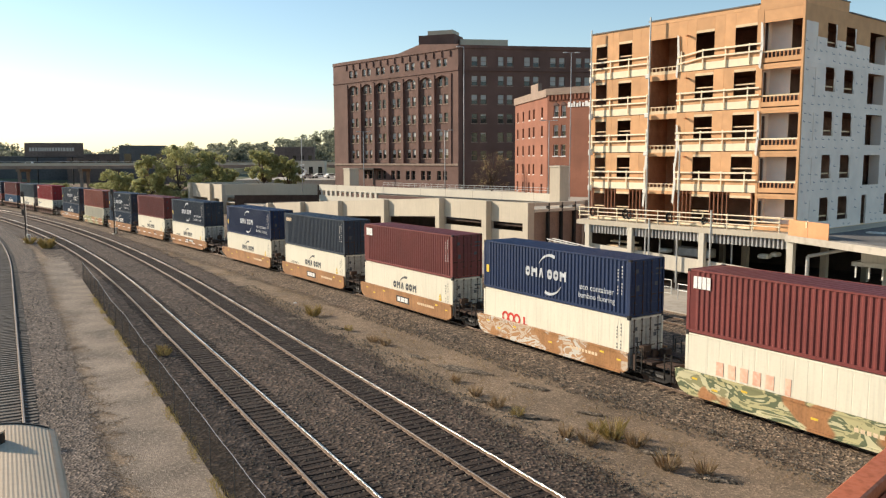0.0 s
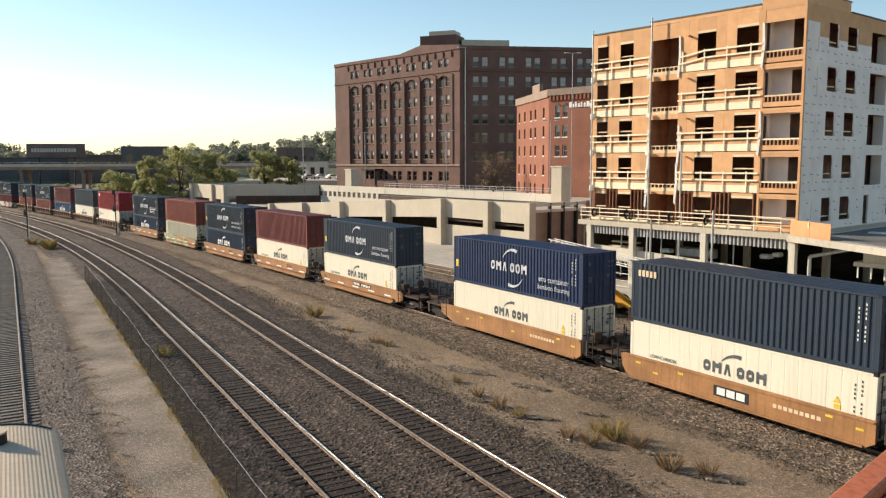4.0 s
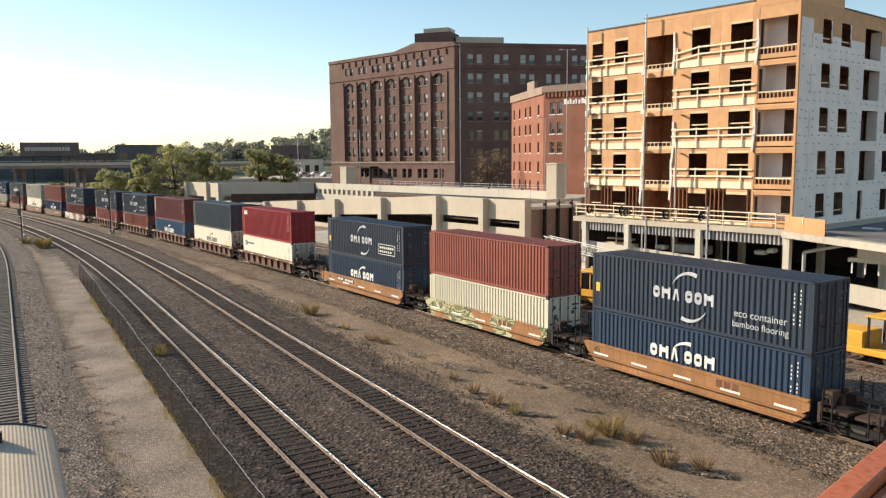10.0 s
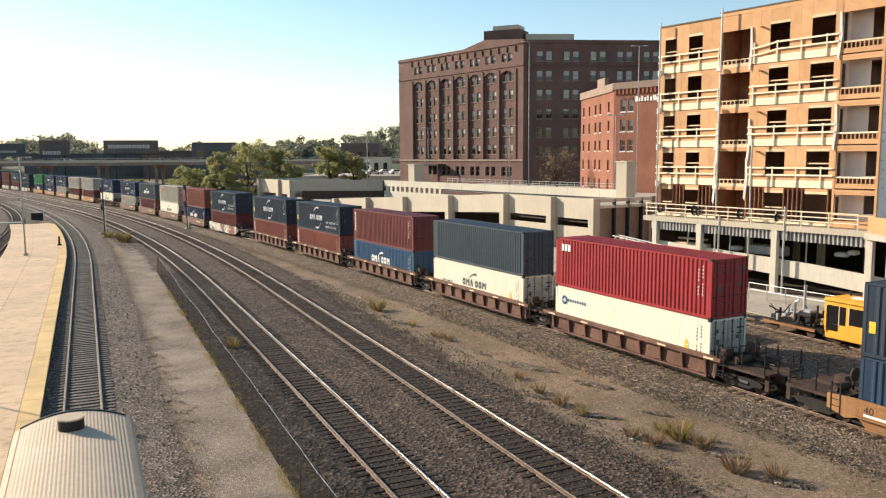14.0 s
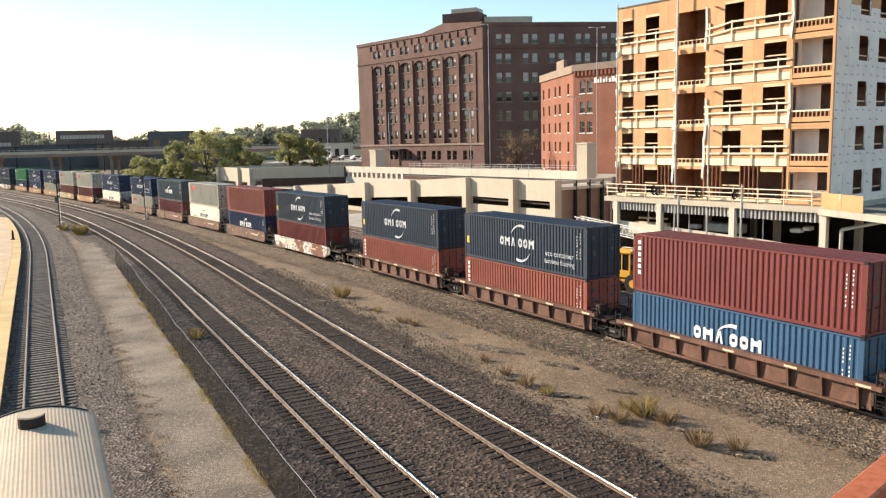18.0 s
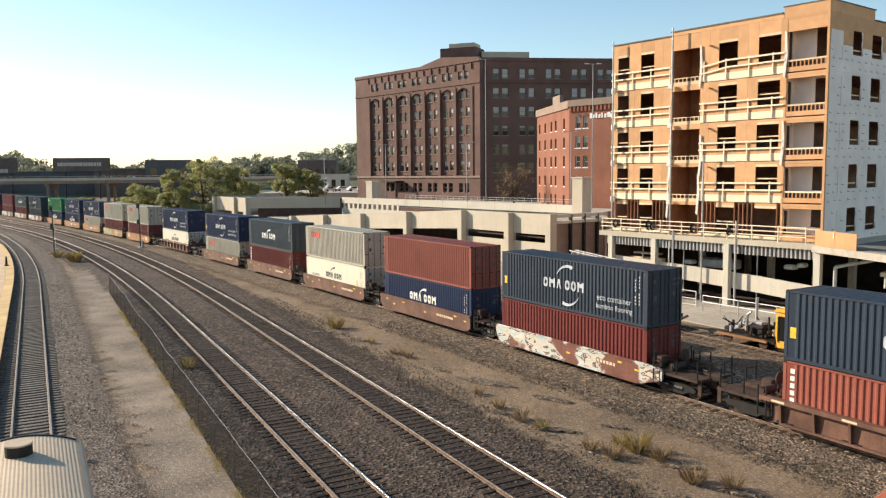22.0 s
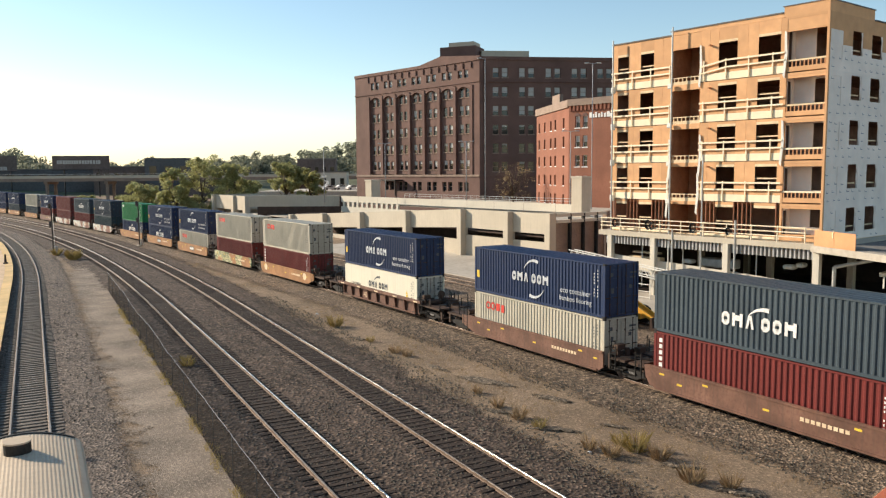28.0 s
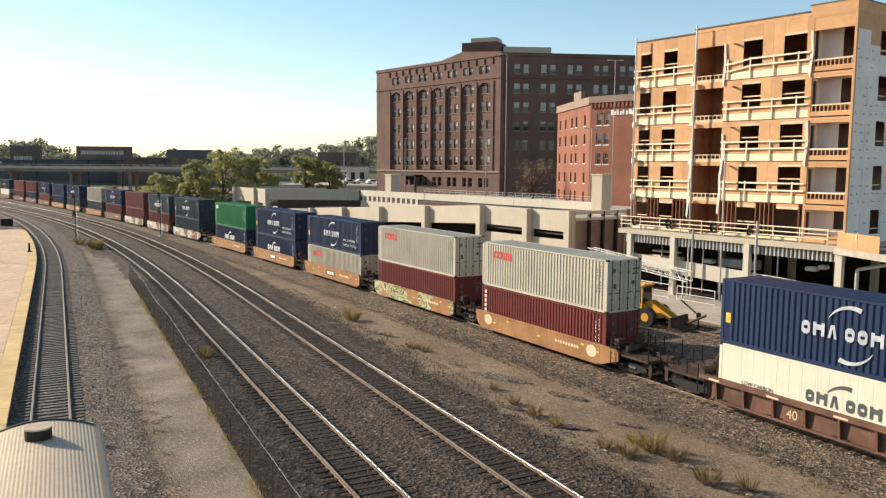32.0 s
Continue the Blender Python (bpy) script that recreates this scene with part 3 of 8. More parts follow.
def make_coach():
    """Passenger coach at the platform: arched, ribbed metal roof, a round vent near its end."""
    x, y, h = on(LINE_D, -6.75)
    e = thing("passenger_coach", pose(x, y, 0, 0, 0, math.degrees(h)), "silver passenger railway coach with a ribbed arched roof", "railway coach")
    w, end, L = 1.26, 0.0, 24.0

    def arch(a):
        return 3.92 + 0.3 * (1 - (a / w) ** 2)
    xs = [-w + 2 * w * i / 60 for i in range(61)]
    bm = bmesh.new()
    rows = []
    for yy in (-L, end):
        rows.append([bm.verts.new((a, yy, arch(a) + (0.007 if i % 2 else 0.0))) for i, a in enumerate(xs)])
    for i in range(60):
        bm.faces.new((rows[0][i], rows[0][i + 1], rows[1][i + 1], rows[1][i]))
    part("roof", bm, "roof_steel", e, "ribbed silver metal roof")
    for sx in (-1, 1):
        bm = bmesh.new()
        prof = [(w - 0.01, 3.945), (w + 0.1, 3.88), (w + 0.17, 3.74), (w + 0.19, 3.5), (w + 0.1, 3.5)]
        outline(bm, [(sx * a, b) for a, b in prof], 1, -L, end - 0.02)
        part("eave", bm, "roof_steel", e)
        boxes("side_wall", "roof_steel", e, (sx * (w + 0.12) - 0.05, sx * (w + 0.12) + 0.05, -L, end - 0.05, 0.9, 3.5))
        for k in range(8):
            boxes("window", "pane_dark", e, (sx * (w + 0.13) - 0.05, sx * (w + 0.13) + 0.05, -3 - 2.6 * k, -1.4 - 2.6 * k, 2.1, 2.9))
    bm = bmesh.new()
    lip = [(a, arch(a) + 0.035) for a in xs[::3]] + [(a, arch(a) - 0.14) for a in xs[::3][::-1]]
    outline(bm, lip, 1, end - 0.02, end + 0.05)
    part("roof_lip", bm, "dark_steel", e, "dark end lip of the roof")
    boxes("end_wall", "roof_steel", e, (-w, w, end - 0.12, end - 0.05, 0.9, 3.85))
    boxes("underframe", "dark_steel", e, (-1.2, 1.2, -L, end - 0.1, 0.55, 0.9))
    for yy in (-3.2, -20.5):
        for q in (-1.1, 1.1):
            bm = bmesh.new()
            for sx in (-1, 1):
                tube(bm, (sx * 0.69, yy + q, 0.45), (sx * 0.82, yy + q, 0.45), 0.44, 20)
            tube(bm, (-0.7, yy + q, 0.45), (0.7, yy + q, 0.45), 0.08, 8)
            part("wheelset", bm, "rusty_steel", e)
        boxes("bogie_frame", "dark_steel", e, (-1.0, -0.86, yy - 1.6, yy + 1.6, 0.35, 0.62), (0.86, 1.0, yy - 1.6, yy + 1.6, 0.35, 0.62), (-0.9, 0.9, yy - 0.2, yy + 0.2, 0.4, 0.6))
    v = bmesh.new()
    tube(v, (-0.03, -1.39, 4.1), (-0.03, -1.39, 4.47), 0.3, 20)
    vent = part("roof_vent", v, "dark_steel", e, "dark round roof vent")
    v = bmesh.new()
    tube(v, (-0.03, -1.39, 4.47), (-0.03, -1.39, 4.51), 0.31, 20)
    part("vent_cap", v, "roof_steel", vent, "pale metal vent cap")


make_coach()


def make_fence():
    f = thing("chain_link_fence", Matrix(), "low dark mesh fence with a bent pale top rail", "fence")
    FL = [(-6.25 - 0.5545 * (s - 23.2), s) for s in [12 + 1.0 * i for i in range(62)]]
    m = bpy.data.materials.new("fence_mesh")
    m.use_nodes = True
    n, l = m.node_tree.nodes, m.node_tree.links
    b = n["Principled BSDF"]
    b.inputs["Base Color"].default_value = (0.03, 0.027, 0.024, 1)
    b.inputs["Specular IOR Level"].default_value, b.inputs["Roughness"].default_value = 0.0, 1.0
    tr, mx = n.new("ShaderNodeBsdfTransparent"), n.new("ShaderNodeMixShader")
    tc, wv = n.new("ShaderNodeTexCoord"), n.new("ShaderNodeTexNoise")
    wv.inputs["Scale"].default_value = 0.9
    mr = n.new("ShaderNodeMapRange")
    mr.inputs[3].default_value, mr.inputs[4].default_value = 0.4, 0.55
    l.new(tc.outputs["Object"], wv.inputs["Vector"])
    l.new(wv.outputs["Fac"], mr.inputs[0])
    l.new(mr.outputs[0], mx.inputs[0])
    l.new(tr.outputs[0], mx.inputs[1])
    l.new(b.outputs[0], mx.inputs[2])
    l.new(mx.outputs[0], n["Material Output"].inputs[0])
    MATS["fence_mesh"] = m
    top = lambda i: 1.53 + 0.09 * math.sin(i * 0.42) * (1 if 27 < i < 50 else 0.2) + 0.02 * math.sin(i * 1.7)
    v, fc = [], []
    for i, (x, y) in enumerate(FL):
        v += [(x, y, -0.26), (x + 0.02, y, top(i) - 0.02)]
    fc = [(2 * i, 2 * i + 2, 2 * i + 3, 2 * i + 1) for i in range(len(FL) - 1)]
    part("mesh_panel", sheet("mesh_panel", v, fc, "fence_mesh"), None, f, "dark close-woven mesh")
    bm = bmesh.new()
    for i in range(len(FL) - 1):
        tube(bm, (*FL[i], top(i)), (*FL[i + 1], top(i + 1)), 0.009, 6)
    part("top_rail", bm, "faint_grey", f, "bent grey metal top rail")
    for i in range(0, len(FL), 3):
        bars("post", "paint_grey", f, [((FL[i][0] + 0.03, FL[i][1], -0.5), (FL[i][0] + 0.03, FL[i][1], top(i)), 0.018)], n=6)


make_fence()


def signal(x, y, top, label):
    e = thing("railway_signal", pose(x, y, -0.25, 0, 0, -32), label, "railway signal", "railway signals")
    bars("mast", "dark_steel", e, [((0, 0, 0), (0, 0, top), 0.08)])
    boxes("footing", "concrete", e, (-0.3, 0.3, -0.3, 0.3, -0.2, 0.25), bevel=0.03)
    boxes("cabinet", "galvanised", e, (-0.25, 0.25, 0.15, 0.5, 0.1, 1.1), bevel=0.02)
    for z in (top - 0.1, top - 2.6):
        bm = bmesh.new()
        tube(bm, (0, -0.14, z), (0, -0.2, z), 0.42, 20)
        hd = part("signal_head", bm, "paint_black", e, "black round signal target")
        for q in (0.22, 0, -0.22):
            bars("hood", "paint_black", hd, [((0, -0.2, z + q), (0, -0.4, z + q), 0.09)])
    bm = bmesh.new()
    for sx in (-0.16, 0.16):
        tube(bm, (sx, 0.12, 0.2), (sx, 0.12, top - 1.0), 0.018, 6)
    for k in range(int(top * 2.6)):
        tube(bm, (-0.16, 0.12, 0.4 + k * 0.32), (0.16, 0.12, 0.4 + k * 0.32), 0.012, 6)
    part("ladder", bm, "galvanised", e)


_e = thing("crossing_strip", pose(-88, 127.9, -0.24, 0, 0, 5), "pale concrete walkway strip at the platform end", "walkway", kind="structure")
boxes("strip", "pale_concrete", _e, (-22, 5.2, -0.6, 0.6, -0.1, 0.27))
_e = thing("utility_box", pose(-85.1, 136.0, -0.25, 0, 0, 20), "dark metal utility box beyond the platform", "utility box")
boxes("cabinet", "dark_steel", _e, (-0.9, 0.9, -0.6, 0.6, 0, 1.2), bevel=0.05)
boxes("lid", "dark_steel", _e, (-0.95, 0.95, -0.65, 0.65, 1.2, 1.3), bevel=0.03)
signal(-57.0, 106.9, 6.8, "black two-head railway signal beside the main track")
signal(-49.7, 118.4, 6.6, "black two-head railway signal between the tracks")


# ---- timber building under construction on its concrete podium ----
CX, CY, CA = 26.29, 58.5, 39.6
RAISED = 22.88
FLOORS = (5.35, 8.15, 11.4, 14.65, 17.95)
LEFT = pose(CX - 19.75 * math.sin(radians(CA)), CY + 19.75 * math.cos(radians(CA)), 0, 0, 0, CA - 90)
RIGHT = pose(CX, CY, 0, 0, 0, CA)


def put(ob, m):
    ob.matrix_basis = m
    return ob


def make_timber_building():
    e = thing("timber_apartment_building", Matrix(), "unfinished five-storey timber building with bare sheathing and white wrap", "building")
    tops = FLOORS[1:] + (22.1,)
    cols = {"a": (0.55, 1.75), "b": (3.1, 4.5), "c": (10.85, 12.5), "d": (14.3, 16.1)}
    left = put(part("wall_left", box_frame(19.75), "lumber", e, "wall of orange sheathing boards with pale timber bands"), LEFT)
    for k, (z0, z1) in enumerate(zip(FLOORS, tops)):
        zb = z0 + (0.62 if k else 0.18)                      # top of the pale rim band
        holes = {n: (u0, u1, zb + (0.35 if k else 0.1), z1 - 0.25 - (0.85 if k == 4 else 0.1)) for n, (u0, u1) in cols.items()}
        # sheets of sheathing between the openings
        edges = [0.02, 0.55, 1.75, 3.1, 4.5, 6.4]
        edges2 = [9.2, 10.85, 12.5, 14.3, 16.1, 16.55]
        for E in (edges, edges2):
            for a, b in zip(E, E[1:]):
                hole = next((h for h in holes.values() if abs(h[0] - a) < 0.01), None)
                pieces = [(a, b, zb, z1)] if not hole else [(a, b, zb, hole[2]), (a, b, hole[3], z1)]
                if k == 0 and not hole:
                    # studs not yet sheathed
                    q = a
                    while q < b - 0.04:
                        boxes("stud", "raw_stud", left, (q, q + 0.045, 0.0, 0.14, zb - 0.7, z1))
                        q += 0.38
                    continue
                for (p, q, r, s) in pieces:
                    if s - r < 0.05:
                        continue
                    mid = [p, (p + q) / 2, q] if q - p > 1.3 and not hole else [p, q]
                    for i in range(len(mid) - 1):
                        boxes("sheathing_board", "osb", left, (mid[i] + 0.006, mid[i + 1] - 0.006, 0.0, 0.03, r + 0.006, s - 0.006))
                if hole:
                    boxes("lintel", "lumber", left, (hole[0], hole[1], -0.005, 0.1, hole[3] - 0.06, hole[3] + 0.14))
                    if random.random() < 0.6:
                        boxes("brace_board", "lumber", left, (hole[0], hole[1], 0.1, 0.14, hole[2] + 0.9, hole[2] + 1.0))
        # pale rim bands on each side of the stair recess
        for a, b in ((0.0, 6.4), (9.2, 16.55)):
            boxes("rim_band", "pale_lumber", left, (a, b, -0.012, 0.2, z0 + (0.05 if k else 0), zb), label="pale timber rim band")
        # guard rails on brackets
        if k:
            for a, b in ((-0.1, 6.3), (9.2, 16.5)):
                sag = 0.35 if (k == 4 and a > 5) else 0.0
                for h in (0.95, 1.5):
                    rail = bmesh.new()
                    n, rows = 6, []
                    for i in range(n + 1):
                        u, d = a + (b - a) * i / n, z0 + h - sag * max(0, 1 - i / 2.0)
                        rows.append([rail.verts.new((u, y, z)) for y, z in ((-0.17, d), (-0.17, d + 0.13), (-0.13, d + 0.13), (-0.13, d))])
                    for p, q in zip(rows, rows[1:]):
                        for i in range(4):
                            rail.faces.new((p[i], p[(i + 1) % 4], q[(i + 1) % 4], q[i]))
                    rail.faces.new(rows[0])
                    rail.faces.new(rows[-1][::-1])
                    part("guard_rail", rail, "pale_lumber", left)
                q = a + 0.3
                while q < b:
                    boxes("rail_post", "pale_lumber", left, (q, q + 0.09, -0.13, -0.05, z0 + 0.1, z0 + 1.7))
                    q += 2.0
        # headers over the stair recess and the corner balcony
        head = (7.85, 11.05, 14.2, 17.45, 20.86)[k]
        boxes("recess_header", "osb", left, (6.4, 9.2, 0.0, 0.12, head, z1 - 0.02))
        boxes("balcony_header", "osb", left, (16.62, 19.6, 0.0, 0.12, (7.78, 10.97, 14.25, 17.55, 21.0)[k], z1 - 0.2))
        # stair recess
        boxes("recess_floor", "lumber", left, (6.4, 9.2, 0.02, 2.6, z0 - 0.15, z0 + (0.25 if k else 0.0)))
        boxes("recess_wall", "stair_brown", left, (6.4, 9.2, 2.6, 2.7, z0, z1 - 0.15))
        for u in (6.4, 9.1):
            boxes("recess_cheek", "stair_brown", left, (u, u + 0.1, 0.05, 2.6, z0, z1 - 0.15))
        if k:
            rr = bmesh.new()
            box(rr, 6.5, 9.1, 0.02, 0.08, z0 + 0.52, z0 + 0.6)
            for i in range(7):
                box(rr, 6.58 + i * 0.4, 6.65 + i * 0.4, 0.03, 0.1, z0 + 0.2, z0 + 0.53)
            part("recess_rail", rr, "lumber", left)
        # corner balcony
        boxes("balcony_floor", "osb", left, (16.55, 19.64, 0.0, 2.4, z0 + (0.1 if k else 0), z0 + 0.45))
        inner = bmesh.new()
        holed(inner, 16.55, 19.6, z0 + 0.45, z1 - 0.05, [(18.15, 19.35, z0 + 1.0, z1 - 0.45)], 1.3, 1.42)
        part("balcony_wall", inner, "wrap", left, "white wrapped balcony wall")
        boxes("balcony_cheek", "wrap", left, (16.5, 16.58, 0.05, 0.3, z0 + 0.45, z1))
        boxes("balcony_cheek", "wrap", left, (16.5, 16.58, 0.85, 1.3, z0 + 0.45, z1))
        boxes("cheek_header", "wrap", left, (16.5, 16.58, 0.302, 0.848, z1 - 0.55, z1))
        # Dark block set behind the cheek opening as its shade.
        boxes("dark_doorway", "inside_shade", left, (16.38, 16.49, 0.302, 0.848, z0 + 0.45, z1 - 0.55))
        boxes("balcony_post", "osb", left, (16.45, 16.62, -0.02, 0.14, z0, z1), (19.6, 19.78, -0.02, 0.14, z0, z1), (16.55, 19.75, -0.015, 0.1, z1 - 0.2, z1))
        if k:
            for i in range(10):
                boxes("baluster", "darker_ply", left, (16.68 + i * 0.31, 16.76 + i * 0.31, -0.01, 0.05, z0 + 0.45, z0 + 0.85))
            boxes("balcony_cap", "pale_lumber" if k < 3 else "lumber", left, (16.6, 19.6, -0.02, 0.06, z0 + 0.85, z0 + 0.97))
            # Dark strip standing in for the shade between the balusters.
            boxes("joist_shadow", "inside_shade", left, (16.6, 19.6, 0.3, 0.35, z0 + 0.45, z0 + 0.9))
        else:
            boxes("balcony_rail", "lumber", left, (16.6, 19.7, -0.02, 0.04, z0 + 0.9, z0 + 1.0))
    # parapet cap and pipes on the face
    boxes("parapet_cap", "roofing", left, (-0.1, 6.3, -0.08, 0.3, 22.1, 22.2))
    boxes("middle_parapet", "osb", left, (6.3, 16.28, -0.008, 0.22, 22.1, 22.42))
    boxes("middle_cap", "roofing", left, (6.2, 16.2, -0.07, 0.29, 22.42, 22.52))
    boxes("raised_parapet", "osb", left, (16.3, 19.74, -0.01, 0.22, 22.1, RAISED))
    boxes("raised_cap", "roofing", left, (16.2, 19.8, -0.06, 0.28, RAISED, RAISED + 0.06))
    for u, za, zb in ((0.5, -0.2, 22.4), (6.85, -0.2, 22.7), (10.05, -0.2, 12.0)):
        bars("stand_pipe", "galvanised", left, [((u, -0.65, za), (u, -0.65, zb), 0.07)], label="tall grey steel pipe")
    for k in range(1, 5):
        boxes("white_bucket", "rope_white", left, (6.25, 6.65, -0.45, -0.2, FLOORS[k] - 0.3, FLOORS[k] + 0.1), bevel=0.05)
        boxes("white_bucket", "rope_white", left, (0.1, 0.5, -0.45, -0.2, FLOORS[k] - 0.2, FLOORS[k] + 0.35), bevel=0.05)
    for k in range(1, 5):
        boxes("outrigger", "darker_ply", left, (10.1, 10.24, -0.4, 0.0, (7.85, 11.05, 14.2, 17.45, 20.86)[k] - 0.1, (7.85, 11.05, 14.2, 17.45, 20.86)[k] + 0.02))
    # loose white wrap hanging at the recess
    for u, z in ((6.15, 9.0), (9.15, 9.4), (9.2, 19.9), (6.3, 12.3), (9.3, 12.6), (16.5, 20.0), (16.45, 13.4)):
        bm = bmesh.new()
        outline(bm, [(u - 0.14, z - 2.2), (u + 0.02, z - 2.4), (u + 0.2, z - 0.6), (u + 0.1, z + 1.0), (u - 0.06, z + 1.1), (u - 0.02, z - 0.6)], 1, -0.12, -0.07)
        part("loose_wrap", bm, "rope_white", left, "loose strip of white wrap")

    # right face
    right = put(part("wall_right", box_frame(22.0), "lumber", e, "wall covered in white weather wrap with dark openings"), RIGHT)
    wins = [(3.65, 5.3), (6.8, 8.65), (11.15, 14.3), (15.7, 17.3), (19.2, 20.8)]
    lows = (5.95, 9.27, 12.57, 15.93, 19.25)
    for k, (z0, z1) in enumerate(zip(FLOORS, tops)):
        zt = (7.8, 11.1, 14.42, 17.75, 21.02)[k]
        holes = [(a, b if i != 2 or k else 12.1, lows[k] - (0.65 if i == 2 else 0.0), zt) for i, (a, b) in enumerate(wins)]
        blank = (0.5, 2.05, zt - 2.3, zt - 0.2)
        ztop = 19.86 if k == 4 else z1
        bm = bmesh.new()
        holed(bm, 0.12, 22.0, z0, ztop, holes + [blank], 0.0, 0.06)
        part("wrap_panel", bm, "wrap", right, "white weather wrap")
        boxes("wrapped_opening", "wrap", right, (blank[0], blank[1], 0.03, 0.055, blank[2], min(blank[3], ztop)), label="opening covered by slack wrap")
        for i, (a, b, lo, hi) in enumerate(holes):
            deep = 0.85 if i == 2 and k else 0.14
            boxes("left_jamb", "stair_brown", right, (a - 0.04, a, 0.065, 0.2, lo, hi))
            boxes("right_jamb", "wrap", right, (b, b + 0.04, 0.065, deep, lo, hi), label="wrapped jamb")
            boxes("window_sill", "lumber", right, (a, b, 0.065, 0.2, lo - 0.05, lo))
            if i in (0, 1):
                boxes("brace_board", "lumber", right, (a, b, 0.2, 0.24, lo + 0.35, lo + 0.45))
                w = b - a
                bm = bmesh.new()
                outline(bm, [(b, hi), (b - 0.17 * w, hi - 0.02), (b - 0.06 * w, hi - 0.5), (b - 0.13 * w, hi - 0.9), (b - 0.05 * w, hi - 1.5), (b, hi - 1.6)], 1, 0.02, 0.04)
                part("wrap_flap", bm, "wrap", right)
        # rows of printed marks on the wrap
        bm = bmesh.new()
        for i in range(200):
            u, z = 0.4 + (i % 20) * 1.05 + random.uniform(-0.2, 0.2), z0 + 0.2 + (i // 20) * 0.62 + random.uniform(-0.05, 0.05)
            if z > ztop - 0.2 or random.random() < 0.25:
                continue
            if not any(h[0] - 0.4 < u < h[1] + 0.1 and h[2] < z < h[3] for h in holes):
                box(bm, u, u + 0.05, -0.004, 0.0, z, z + 0.16)
                box(bm, u + 0.05, u + random.uniform(0.25, 0.42), -0.004, 0.0, z, z + 0.06)
        tagged(part("tape_mark", bm, "faint_grey", right, "rows of small printed marks"), kind="stuff")
    bm = bmesh.new()
    holed(bm, 0.0, 22.0, 19.86, 22.1, [(a, b, 19.2, 21.02) for a, b in wins], -0.004, 0.06)
    part("top_sheathing", bm, "osb", right, "bare sheathing band under the roof edge")
    boxes("corner_wrap", "wrap", right, (0.25, 2.1, -0.01, -0.004, 19.8, 20.85))
    boxes("parapet_cap", "roofing", right, (7.1, 22.1, -0.08, 0.3, 22.1, 22.2))
    boxes("raised_parapet", "osb", right, (0.0, 7.05, -0.01, 0.22, 22.1, RAISED))
    boxes("raised_cap", "roofing", right, (-0.08, 7.15, -0.06, 0.28, RAISED, RAISED + 0.08))
    boxes("corner_post", "osb", right, (-0.06, 0.14, -0.04, 0.14, FLOORS[0], 22.1))
    # insides: floors, roof, back walls; core walls added to keep the openings dark
    e2 = RIGHT
    for z in FLOORS[1:] + (21.9,):
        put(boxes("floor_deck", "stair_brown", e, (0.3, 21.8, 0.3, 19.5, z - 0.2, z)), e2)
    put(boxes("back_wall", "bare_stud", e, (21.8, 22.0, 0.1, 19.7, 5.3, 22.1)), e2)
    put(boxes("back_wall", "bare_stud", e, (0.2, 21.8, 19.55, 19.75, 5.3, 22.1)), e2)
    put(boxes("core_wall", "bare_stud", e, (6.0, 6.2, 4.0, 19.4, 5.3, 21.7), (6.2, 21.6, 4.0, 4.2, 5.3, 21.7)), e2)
    return e


def box_frame(length):
    """The timber plate a wall stands on."""
    bm = bmesh.new()
    box(bm, 0, length, 0.04, 0.2, FLOORS[0] - 0.06, FLOORS[0] + 0.06)
    return bm


make_timber_building()


